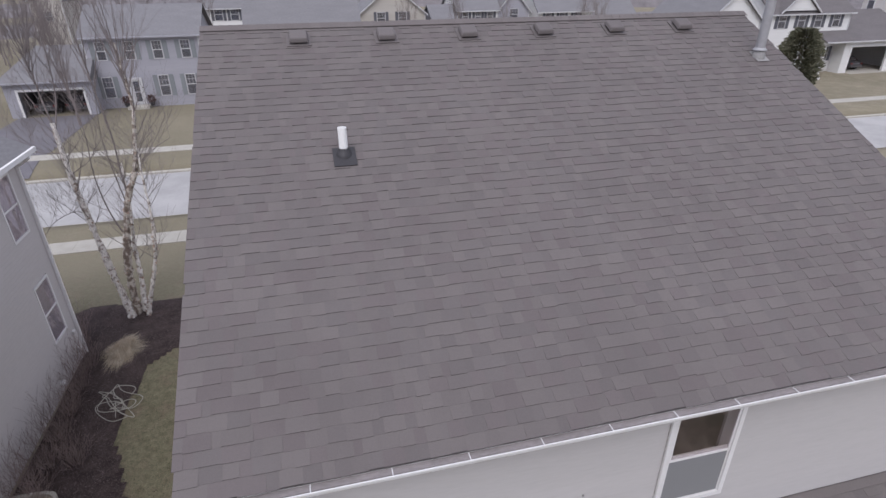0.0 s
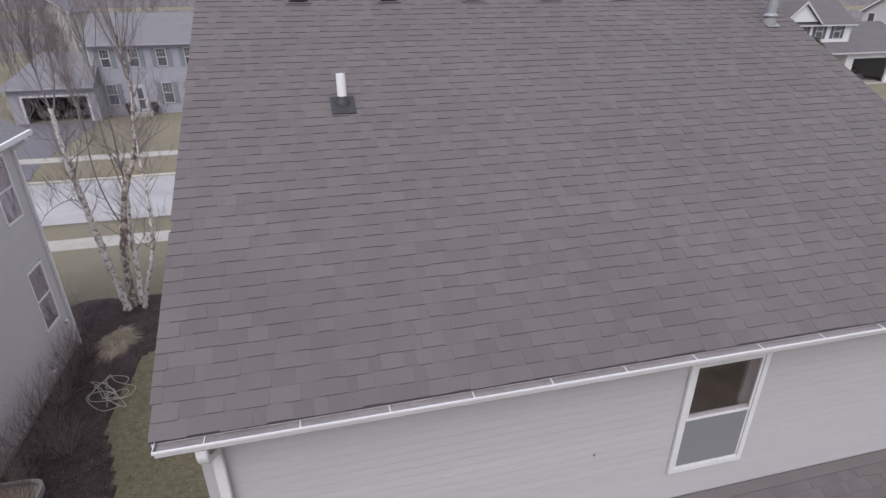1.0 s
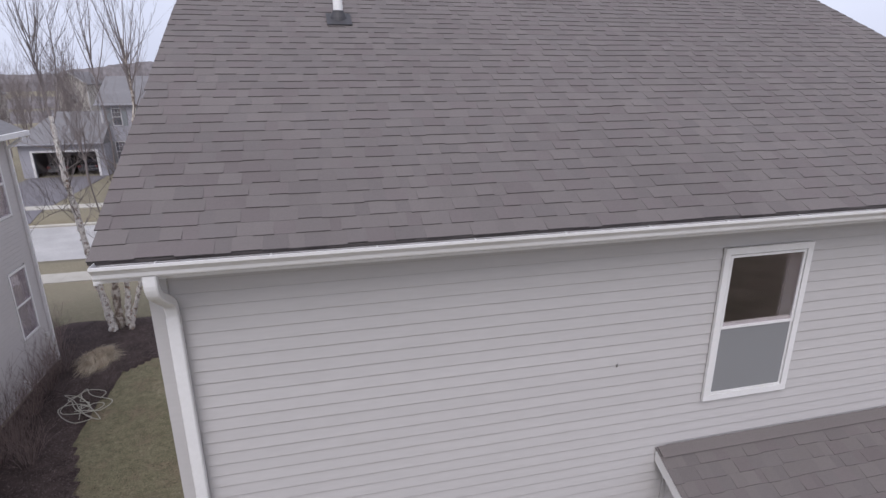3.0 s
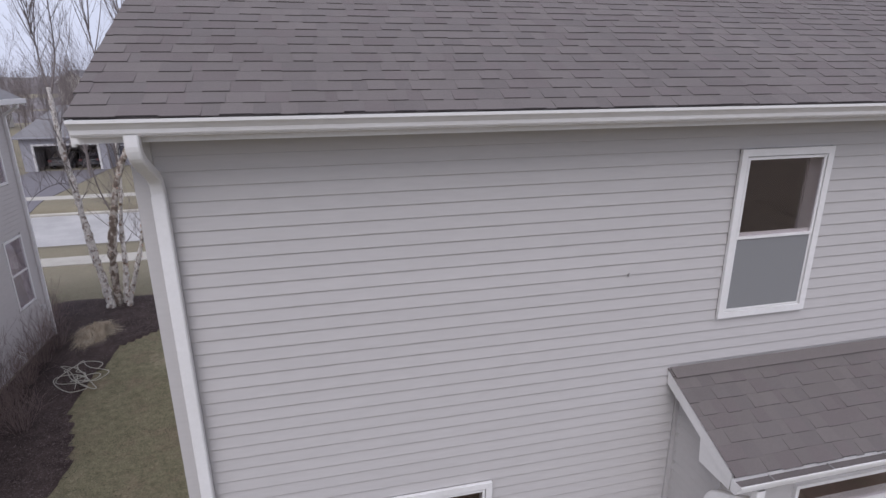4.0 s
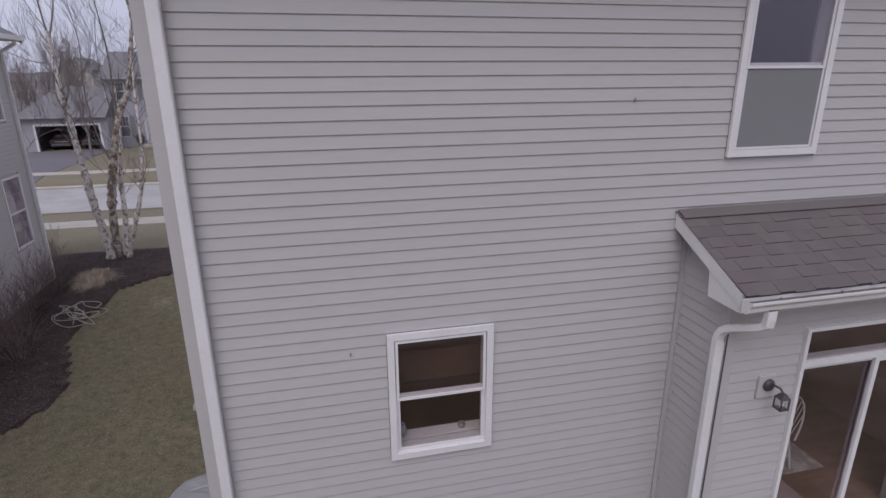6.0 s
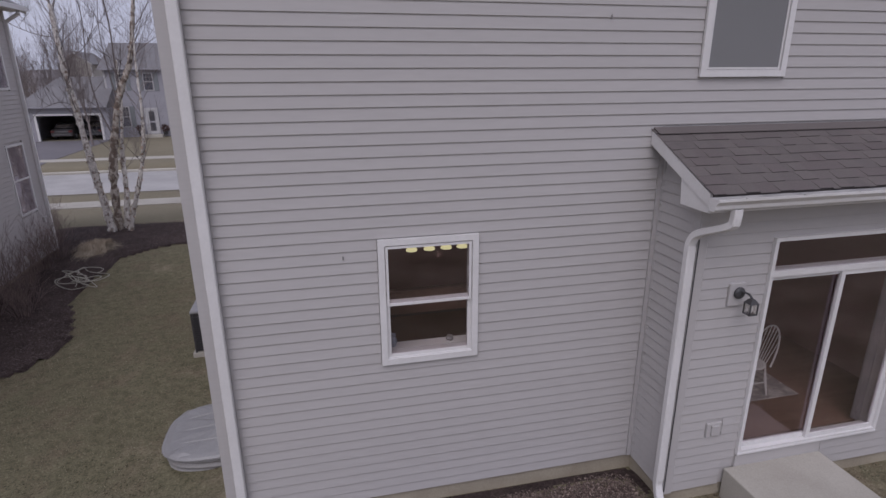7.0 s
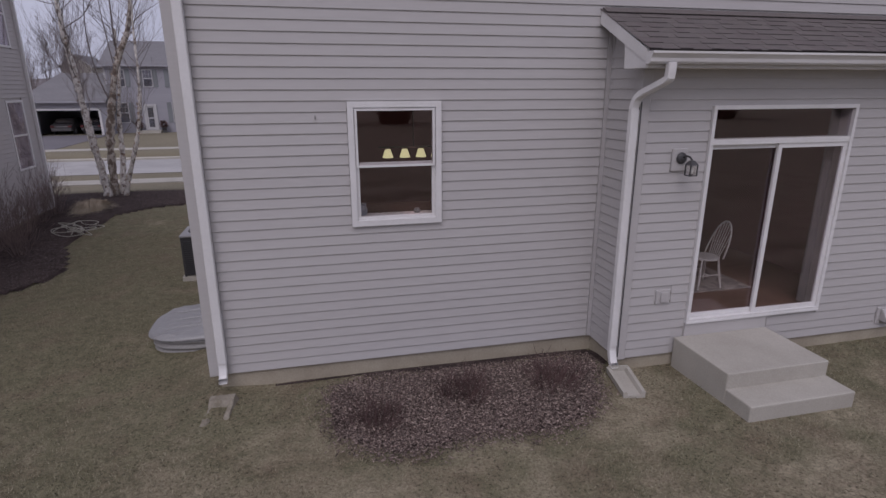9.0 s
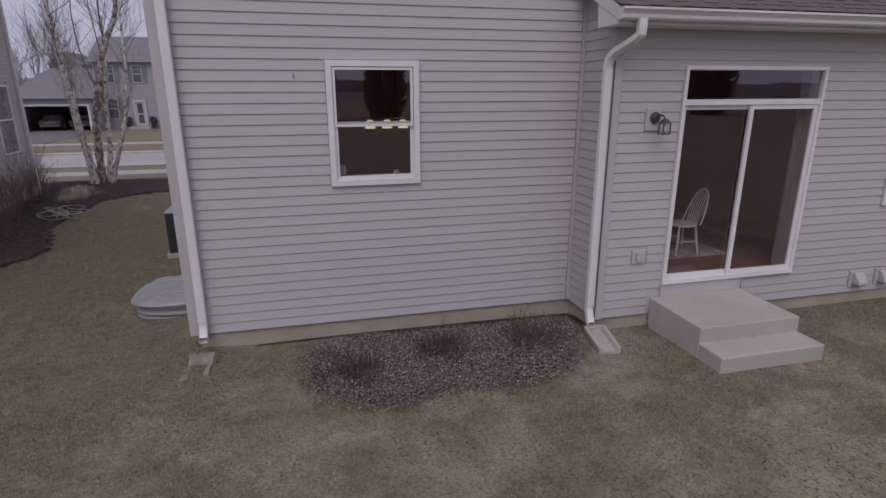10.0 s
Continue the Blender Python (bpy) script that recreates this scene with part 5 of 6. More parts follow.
limb_bm, twig_bm = bmesh.new(), bmesh.new()


def sprout(line, first, r, chance):
    for i in range(first, len(line)):
        if rng.random() < chance:
            a = rng.uniform(0, 6.283)
            lean = 1.0 if line[i].z < 6 else 0.5
            branch(limb_bm, rng, line[i], (math.cos(a) * lean, math.sin(a) * lean, rng.uniform(0.7, 1.1)), rng.uniform(0.8, 1.7), max(0.006, r * 0.35), 2, twig_bm, 0.42, 0.2, (3, 4), 0.0024)


for pts, r, taper in STEMS:
    sb = bmesh.new()
    fine = flowing(pts, 9)
    n = len(fine)
    radii, lump = [], 1.0
    for i in range(n):
        lump = 0.55 * lump + 0.45 * rng.choice((0.82, 0.9, 1.0, 1.12, 1.4))
        radii.append(max(0.014, r * (1.1 - taper * i / (n - 1)) * lump))
    tube(sb, fine, radii, 10, cap=False)
    for v in sb.verts:
        v.co += Vector((noise.noise(v.co * 9), noise.noise(v.co * 9 + Vector((5, 0, 0))), 0)) * r * 0.35
    stem = part("trunk", sb, BIRCH_DARK if r > 0.12 else BIRCH, birch, "stem with peeling cream and brown bark", smooth=True)
    # curls of loose bark
    cb = bmesh.new()
    for i in range(4, int(n * 0.75)):
        for k in range(rng.randint(0, 3)):
            a = rng.uniform(0, 6.283)
            out = Vector((math.cos(a), math.sin(a), 0))
            side_ = Vector((-out.y, out.x, 0)) * rng.uniform(0.02, 0.05)
            c = fine[i] + out * radii[i] * 0.95 + Vector((0, 0, rng.uniform(-0.06, 0.06)))
            tip = c + out * rng.uniform(0.02, 0.06) + Vector((0, 0, rng.uniform(-0.09, 0.09)))
            vs = [cb.verts.new(p) for p in (c - side_, c + side_, tip + side_ * 0.7, tip - side_ * 0.6)]
            cb.faces.new(vs)
    tagged(part("loose_bark", cb, BIRCH_CURL, stem, "curling brown strips of bark"), kind="stuff")
    sprout(fine, int(n * 0.5), r * 0.4, 0.5)
for pts, r in HEAVY_BOUGHS:
    line = flowing(pts, 5)
    n = len(line)
    tube(limb_bm, line, [max(0.006, r * (1.05 - 0.75 * i / (n - 1))) for i in range(n)], 7, cap=False)
    sprout(line, 3, r, 0.65)
# the upper crown: straight boughs fanning out of the two tall stems
for x, y, z, rise, count in ((-3.87, 14.25, 7.1, 1.3, 13), (-6.15, 14.2, 7.6, 1.1, 8), (-4.75, 14.3, 7.3, 1.0, 4)):
    for k in range(count):
        a = 2.4 * k + rng.uniform(-0.4, 0.4)
        lean = rng.uniform(0.14, 0.4)
        p = Vector((x, y, z + rise * k / count))
        out = Vector((math.cos(a), math.sin(a), 0))
        far = rng.uniform(1.7, 2.7)
        line = flowing([p, p + out * lean * far * 0.42 + Vector((0, 0, far * 0.33)), p + out * lean * far * 0.75 + Vector((0, 0, far * 0.66)), p + out * lean * far + Vector((0, 0, far))], 4)
        tube(limb_bm, line, [max(0.005, 0.017 * (1.0 - 0.8 * i / (len(line) - 1))) for i in range(len(line))], 5, cap=False)
        for i in range(4, len(line)):
            if rng.random() < 0.45:
                b = rng.uniform(0, 6.283)
                branch(limb_bm, rng, line[i], (math.cos(b) * 0.5 + out.x * 0.3, math.sin(b) * 0.5 + out.y * 0.3, 1.0), rng.uniform(0.4, 0.9), 0.006, 1, twig_bm, 0.4, 0.2, (2, 3), 0.0024)
part("branchwork", limb_bm, TWIG, birch, smooth=True)
part("crown", twig_bm, TWIG, birch, "bare fine twigs")


def twiggy_shrub(x, y, z, h, w, stems, seed, material, label, name="shrub", depth=1, base=0.25):
    rng = random.Random(seed)
    tb = bmesh.new()
    for i in range(stems):
        a, r = rng.uniform(0, 6.283), rng.uniform(0.1, 1) * w
        start = Vector((x + math.cos(a) * r * base, y + math.sin(a) * r * base, z - 0.05))
        branch(tb, rng, start, (math.cos(a) * r / w * 0.6, math.sin(a) * r / w * 0.6, 1.0), h * rng.uniform(0.6, 1.1), 0.006, depth, tb, 0.5, 0.2, (2, 4), 0.0022)
    return tagged(part(name, tb, material), label, "shrub", "bare shrubs")


for i, (x, y, h) in enumerate(((-6.05, 10.6, 0.9), (-6.05, 9.6, 0.8), (-5.95, 8.6, 1.0), (-5.9, 7.7, 0.95), (-5.3, 7.6, 0.7), (-6.0, 6.8, 1.0), (-5.6, 6.0, 0.8), (-5.9, 5.2, 0.9), (-6.1, 11.5, 0.8), (-6.7, 12.9, 0.9))):
    twiggy_shrub(x, y, ground_z(x, y) + 0.03, h, 0.62, 30, 40 + i, TWIG_TAN, "bare brown twiggy shrub in the mulch bed by the wall", depth=2)
for i, (x, y, h) in enumerate(((1.6, -1.08, 0.30), (2.6, -0.84, 0.34), (3.6, -0.82, 0.36))):
    twiggy_shrub(x, y, -0.01, h * 0.72, 0.27, 105, 70 + i, TWIG_RED, "low dead reddish shrub cut back in the wood chips", depth=1, base=0.85)


def grass_clump(x, y, z, r, h, blades, seed):
    """Last year's grass, beaten down in combed hanks that lie outwards."""
    rng = random.Random(seed)
    gb = bmesh.new()
    hanks = [(rng.uniform(0, 6.283), rng.uniform(0.5, 1.15), rng.uniform(0.4, 1.0)) for i in range(16)]
    for i in range(blades):
        a, reach, lift = rng.choice(hanks)
        a += rng.gauss(0, 0.12)
        q = rng.random() ** 0.5 * r * 0.35
        b = rng.uniform(0, 6.283)
        p = Vector((x + math.cos(b) * q, y + math.sin(b) * q * 1.3, z - 0.03))
        w = Vector((math.cos(a), math.sin(a) * 1.3, 0))
        side = Vector((-w.y, w.x, 0)) * 0.007
        hh, out = h * lift * rng.uniform(0.5, 1), r * reach * rng.uniform(0.5, 1.05)
        m1, m2 = p + w * out * 0.4 + Vector((0, 0, hh)), p + w * out + Vector((0, 0, hh * rng.uniform(0.1, 0.35)))
        vs = [gb.verts.new(c) for c in (p - side, p + side, m1 + side * 0.8, m1 - side * 0.8, m2)]
        gb.faces.new(vs[:4])
        gb.faces.new((vs[3], vs[2], vs[4]))
    return tagged(part("grass_clump", gb, STRAW), "flattened tan clump of dead ornamental grass on the mulch", "ornamental grass")


grass_clump(-5.3, 12.0, -0.27, 0.66, 0.34, 2400, 3)

hose = empty("garden_hose", -4.9, 9.3, -0.25)
tagged(hose, "pale garden hose lying in a loose tangled coil on the mulch", "hose")
rng = random.Random(8)
path = []
for i in range(300):
    q = i * 0.14
    loop = 0.16 + 0.27 * abs(math.sin(q * 0.29 + 0.6))
    px = -4.9 + 0.17 * math.sin(q * 0.21) + loop * math.cos(q) * (1 + 0.3 * math.sin(q * 0.53)) + 0.05 * math.sin(q * 3.1)
    py = 9.6 + 0.26 * math.sin(q * 0.37 + 1.0) + loop * 1.15 * math.sin(q * 0.93 + 0.5 * math.sin(q * 0.4)) + 0.05 * math.cos(q * 2.7)
    path.append((px, py, ground_z(px, py) + 0.075 + 0.05 * (1 + math.sin(i * 0.19)) * 0.5))
for i in range(12):
    path.append((path[-1][0] + 0.012, path[-1][1] - 0.05, ground_z(path[-1][0], path[-1][1]) + 0.08))
bm = bmesh.new()
tube(bm, path, 0.0105, 6)
part("coil", bm, HOSE, hose, smooth=True)


# ---- the house next door ----
nb = empty("neighbour_house", -6.45, 12.3, -0.3)
tagged(nb, "two-storey house with grey-beige lapped siding and white-framed windows", "house")
NX, NY0, NY1, NZ = -6.45, -2.0, 12.3, 6.15
N_WINDOWS = ((10.87, 11.77, 1.06, 2.88), (10.87, 11.77, 4.2, 5.88), (5.2, 6.1, 4.2, 5.85))
n_wall = boxes("wall", SIDING_N, nb, (-16.0, NX - 0.02, NY0, NY1 - 0.02, -0.6, NZ))
bm = bmesh.new()
z = -0.2125
while z < NZ:
    cuts = sorted((a, b) for a, b, c, d in N_WINDOWS if c < z + 0.05 < d)
    u = NY0
    for a, b in cuts + [(NY1 - 0.1, NY1 - 0.1)]:
        if a - u > 0.02:
            prism(bm, [(NX - 0.02, z), (NX + 0.016, z), (NX + 0.018, z + 0.006), (NX + 0.004, z + 0.113), (NX - 0.02, z + 0.113)], "y", u, a)
        u = b
    z += 0.1125
sd = part("siding", bm, SIDING_N, nb)
tagged(sd, kind="stuff")
boxes("corner_post", SIDING_N, nb, (NX - 0.08, NX + 0.025, NY1 - 0.1, NY1 + 0.01, -0.25, NZ))
boxes("foundation", FOUNDATION, nb, (-15.9, NX - 0.005, NY0, NY1 - 0.01, -0.7, -0.2125))
for y0, y1, z0, z1 in N_WINDOWS:
    wb = bmesh.new()
    w = 0.06
    box(wb, NX - 0.02, NX + 0.03, y0, y0 + w, z0, z1)
    box(wb, NX - 0.02, NX + 0.03, y1 - w, y1, z0, z1)
    box(wb, NX - 0.02, NX + 0.03, y0 + w, y1 - w, z0, z0 + w)
    box(wb, NX - 0.02, NX + 0.03, y0 + w, y1 - w, z1 - w, z1)
    zm = (z0 + z1) / 2
    box(wb, NX - 0.02, NX + 0.02, y0 + w, y1 - w, zm - 0.025, zm + 0.025)
    win = part("window", wb, BRIGHT, nb)
    boxes("backing", BLIND, win, (NX - 0.019, NX - 0.008, y0 + w, y1 - w, z0 + w, z1 - w))
    for za, zb in ((z0 + w, zm - 0.025), (zm + 0.025, z1 - w)):
        boxes("pane", GLASS, win, (NX + 0.002, NX + 0.006, y0 + w, y1 - w, za, zb))
    for q in (1 / 3, 2 / 3):
        yy = y0 + w + (y1 - y0 - 2 * w) * q
        boxes("muntin", BRIGHT, win, (NX - 0.001, NX + 0.001, yy - 0.009, yy + 0.009, zm + 0.025, z1 - w))
    boxes("muntin", BRIGHT, win, (NX - 0.0012, NX + 0.0012, y0 + w, y1 - w, (zm + z1) / 2 - 0.01, (zm + z1) / 2 + 0.01))
bm = bmesh.new()
prism(bm, [(-6.02, 6.22), (-6.02, 6.14), (-11.2, 9.0), (-16.4, 6.14), (-16.4, 6.22), (-11.2, 9.1)], "y", NY0 - 0.3, NY1 + 0.35)
n_roof = part("roof", bm, ROOF_FAR, nb)
bm = bmesh.new()
prism(bm, [(-6.0, 6.25), (-6.0, 6.13), (-6.1, 6.13), (-6.1, 6.25)], "y", NY0 - 0.3, NY1 + 0.37)
part("gutter", bm, BRIGHT, nb)
bm = bmesh.new()
prism(bm, [(-6.05, 6.21), (-6.05, 6.05), (-11.2, 8.9), (-16.35, 6.05), (-16.35, 6.21), (-11.2, 9.06)], "y", NY1 + 0.36, NY1 + 0.385)
part("rake_board", bm, BRIGHT, nb)
boxes("soffit", SOFFIT, nb, (NX + 0.02, -6.1, NY0 - 0.28, NY1 + 0.33, 6.12, 6.14))
bm = bmesh.new()
prism(bm, [(-15.9, NZ), (NX - 0.02, NZ), (-11.2, 8.85)], "y", NY1 - 0.2, NY1 - 0.02)
part("gable", bm, SIDING_N, nb)
bm = bmesh.new()
rect_tube(bm, [(-6.08, NY1 + 0.02, 6.12), (-6.08, NY1 - 0.02, 6.05), (NX + 0.06, NY1 - 0.05, 5.85), (NX + 0.06, NY1 - 0.05, 0.0), (NX + 0.06, NY1 - 0.05, -0.2)], 0.08, 0.06)
part("downspout", bm, BRIGHT, nb)
bm = bmesh.new()
turned(bm, (NX + 0.05, 10.43, 0.0), [(0.05, 0), (0.09, 0.05), (0.09, 0.11), (0.04, 0.16)], 12)
part("vent_hood", bm, BRIGHT, nb)


well_b = empty("window_well", NX + 0.5, 6.15, -0.3)
tagged(well_b, "open pale-rimmed window well with leaf litter beside the neighbouring wall", "window well")
outer, inner = [], []
for i in range(17):
    a = math.pi * i / 16
    c, s_ = math.cos(a), math.sin(a)
    outer.append((NX + 0.02 + 1.12 * abs(s_) ** 0.4, 6.12 + 0.62 * math.copysign(abs(c) ** 0.4, c)))
    inner.append((NX + 0.02 + 1.04 * abs(s_) ** 0.4, 6.12 + 0.54 * math.copysign(abs(c) ** 0.4, c)))
bm = bmesh.new()
prism(bm, outer + inner[::-1], "z", -0.6, -0.14)
part("rim", bm, CONCRETE, well_b)
bm = bmesh.new()
prism(bm, inner, "z", -0.5, -0.24)
part("litter", bm, STRAW, well_b, "brown dead leaves in the well")
for y_, z_ in ((11.95, 0.75), (11.9, 0.17)):
    boxes("meter_box", WHITE, nb, (NX + 0.018, NX + 0.09, y_ - 0.07, y_ + 0.07, z_ - 0.06, z_ + 0.07), bevel=0.01)


# ---- houses across the street ----
def far_window(parent, cx_, y, z0, w, h, shutters=True, frame_w=0.07, leaf=None):
    fb = bmesh.new()
    x0, x1, z1 = cx_ - w / 2, cx_ + w / 2, z0 + h
    box(fb, x0, x0 + frame_w, y - 0.06, y, z0, z1)
    box(fb, x1 - frame_w, x1, y - 0.06, y, z0, z1)
    box(fb, x0 + frame_w, x1 - frame_w, y - 0.06, y, z0, z0 + frame_w)
    box(fb, x0 + frame_w, x1 - frame_w, y - 0.06, y, z1 - frame_w, z1)
    zm = (z0 + z1) / 2
    box(fb, x0 + frame_w, x1 - frame_w, y - 0.05, y, zm - 0.04, zm + 0.04)
    win = part("window", fb, FAR_TRIM, parent)
    boxes("pane", GLASS_DARK, win, (x0 + frame_w, x1 - frame_w, y - 0.03, y - 0.02, z0 + frame_w, z1 - frame_w))
    boxes("backing", BLIND_DIM, win, (x0 + frame_w, x1 - frame_w, y - 0.012, y - 0.004, z0 + frame_w, z1 - frame_w))
    for q in (1 / 3, 2 / 3):
        xx = x0 + w * q
        boxes("muntin", FAR_TRIM, win, (xx - 0.012, xx + 0.012, y - 0.04, y - 0.032, zm + 0.04, z1 - frame_w))
    boxes("muntin", FAR_TRIM, win, (x0 + frame_w, x1 - frame_w, y - 0.041, y - 0.033, (zm + z1) / 2 - 0.012, (zm + z1) / 2 + 0.012))
    if shutters:
        for s0 in (x0 - 0.42, x1 + 0.04):
            boxes("shutter", leaf or SHUTTER, win, (s0, s0 + 0.38, y - 0.05, y, z0, z1))
    return win


def gable_roof(parent, x0, x1, y0, y1, z, rise, axis="x", over=0.35, material=ROOF_FAR, rake=FAR_TRIM, edge=FAR_TRIM):
    rb = bmesh.new()
    if axis == "x":
        m = (y0 + y1) / 2
        k = rise / (m - y0)
        prism(rb, [(y0 - over, z - over * k), (y0 - over, z - over * k - 0.15), (m, z + rise - 0.15), (y1 + over, z - over * k - 0.15), (y1 + over, z - over * k), (m, z + rise)], "x", x0 - over, x1 + over)
        r = part("roof", rb, material, parent)
        gb = bmesh.new()
        prism(gb, [(y0, z), (y1, z), (m, z + rise - 0.2)], "x", x0, x1)
        boxes("gutter", edge, r, (x0 - over, x1 + over, y0 - over - 0.1, y0 - over, z - over * k - 0.14, z - over * k))
    else:
        m = (x0 + x1) / 2
        k = rise / (m - x0)
        prism(rb, [(x0 - over, z - over * k), (x0 - over, z - over * k - 0.15), (m, z + rise - 0.15), (x1 + over, z - over * k - 0.15), (x1 + over, z - over * k), (m, z + rise)], "y", y0 - over, y1 + over)
        r = part("roof", rb, material, parent)
        gb = bmesh.new()
        prism(gb, [(x0, z), (x1, z), (m, z + rise - 0.2)], "y", y0, y1)
        rk = bmesh.new()
        prism(rk, [(x0 - over, z - over * k + 0.005), (x0 - over, z - over * k - 0.2), (m, z + rise - 0.2), (x1 + over, z - over * k - 0.2), (x1 + over, z - over * k + 0.005), (m, z + rise + 0.005)], "y", y0 - over - 0.03, y0 - over - 0.002)
        part("rake_board", rk, rake, r)
    return r, gb


def simple_house(x0, x1, y0, y1, z0, eave, rise, siding, label, windows=(), axis="x", door=None, shutters=True, name="house", rake=FAR_TRIM, cover=ROOF_FAR, leaf=None):
    h = empty(name, (x0 + x1) / 2, y0, z0)
    tagged(h, label, "house")
    boxes("wall", siding, h, (x0, x1, y0, y1, z0 - 0.6, eave))
    r, gb = gable_roof(h, x0, x1, y0, y1, eave, rise, axis, material=cover, rake=rake, edge=SIDING_B if leaf else FAR_TRIM)
    part("gable", gb, siding, h)
    for cx_, z, w, hh in windows:
        far_window(h, cx_, y0, z, w, hh, shutters, leaf=leaf)
    for xc in (x0, x1):
        boxes("corner_board", rake, h, (xc - 0.07, xc + 0.07, y0 - 0.03, y0 + 0.05, z0, eave - 0.1))
    if door:
        dx, dz, dw, dh = door
        d = boxes("door", FAR_TRIM, h, (dx - dw / 2 - 0.2, dx - dw / 2, y0 - 0.12, y0, dz, dz + dh + 0.2), (dx + dw / 2, dx + dw / 2 + 0.2, y0 - 0.12, y0, dz, dz + dh + 0.2), (dx - dw / 2, dx + dw / 2, y0 - 0.12, y0, dz + dh, dz + dh + 0.2))
        boxes("leaf", FAR_TRIM, d, (dx - dw / 2, dx + dw / 2, y0 - 0.05, y0, dz, dz + dh))
        boxes("pane", GLASS_DARK, d, (dx - dw * 0.32, dx + dw * 0.32, y0 - 0.075, y0 - 0.06, dz + 0.25, dz + dh * 0.48), (dx - dw * 0.32, dx + dw * 0.32, y0 - 0.075, y0 - 0.06, dz + dh * 0.53, dz + dh - 0.12))
        boxes("backing", BLIND_DIM, d, (dx - dw * 0.32, dx + dw * 0.32, y0 - 0.058, y0 - 0.051, dz + 0.25, dz + dh - 0.12))
        boxes("doorstep", CONCRETE, d, (dx - 0.9, dx + 0.9, y0 - 1.1, y0 - 0.13, dz - 0.5, dz - 0.02))
    return h


FZ = -1.0
house_a = simple_house(-17.0, -7.6, 52.4, 60.5, FZ, 5.38, 2.17, SIDING_B, "two-storey grey colonial house with grey-green shutters",
                       [(-15.75, 3.24, 0.8, 1.56), (-13.44, 3.24, 0.85, 1.56), (-11.15, 3.24, 0.85, 1.56), (-8.8, 3.24, 0.85, 1.56), (-15.85, 0.0, 0.9, 1.86), (-11.2, 0.0, 0.9, 1.86), (-8.9, 0.0, 0.9, 1.86)], leaf=SHUTTER_PALE, door=(-13.58, -0.65, 0.74, 2.15))


def planter(x, y, z, seed):
    p = empty("planter", x, y, z)
    tagged(p, "dark clipped shrub in a pot beside the front door", "planter", "planters by the door")
    pb = bmesh.new()
    turned(pb, (x, y, z), [(0.17, 0), (0.24, 0.3), (0.26, 0.32), (0.2, 0.32)], 14)
    part("pot", pb, BLACK, p)
    rng = random.Random(seed)
    lb = bmesh.new()
    for i in range(260):
        d = Vector((rng.gauss(0, 1), rng.gauss(0, 1), rng.gauss(0, 1))).normalized()
        c = Vector((x, y, z + 0.58)) + d * rng.uniform(0.1, 0.36)
        e = d.orthogonal().normalized() * 0.05
        lb.faces.new([lb.verts.new(q) for q in (c - e, c + e, c + d * 0.12)])
    part("foliage", lb, TWIG_RED, p)


planter(-14.62, 51.95, -0.72, 1)
planter(-12.5, 51.95, -0.72, 2)
# its garage wing, open, with two parked cars
gar = empty("garage", -19.8, 50.4, FZ)
tagged(gar, "open double garage with a dark interior and a gabled shingle roof", "garage")
boxes("wall", SIDING_B, gar, (-23.3, -22.27, 50.4, 50.6, FZ - 0.6, 2.15), (-17.35, -16.6, 50.4, 50.6, FZ - 0.6, 2.15), (-22.27, -17.35, 50.4, 50.6, 1.26, 2.15),
      (-23.3, -23.1, 50.6, 57.5, FZ - 0.6, 2.15), (-16.8, -16.6, 50.6, 57.5, FZ - 0.6, 2.15), (-23.3, -16.6, 57.5, 57.7, FZ - 0.6, 2.15))
boxes("frame", WHITE, gar, (-22.45, -22.27, 50.34, 50.4, FZ, 1.42), (-17.35, -17.17, 50.34, 50.4, FZ, 1.42), (-22.27, -17.35, 50.34, 50.4, 1.26, 1.42))
boxes("floor", CONCRETE, gar, (-23.1, -16.8, 50.3, 57.5, -1.2, -0.93))
boxes("ceiling", CEILPAINT, gar, (-23.1, -16.8, 50.6, 57.5, 1.75, 1.85))
bm = bmesh.new()
solid(bm, [(-23.7, 50.0, 1.88), (-16.5, 50.0, 1.88), (-16.5, 58.1, 1.88), (-23.7, 58.1, 1.88), (-21.2, 54.05, 4.5), (-16.5, 54.05, 4.5), (-23.7, 50.0, 2.04), (-16.5, 50.0, 2.04), (-16.5, 58.1, 2.04), (-23.7, 58.1, 2.04)],
      [(3, 2, 1, 0), (0, 1, 7, 6), (1, 2, 8, 7), (2, 3, 9, 8), (3, 0, 6, 9), (6, 7, 5, 4), (8, 9, 4, 5), (9, 6, 4), (7, 8, 5)])
g_roof = part("roof", bm, ROOF_FAR, gar)
boxes("gutter", SIDING_B, g_roof, (-23.7, -16.5, 49.9, 49.998, 1.91, 2.04))


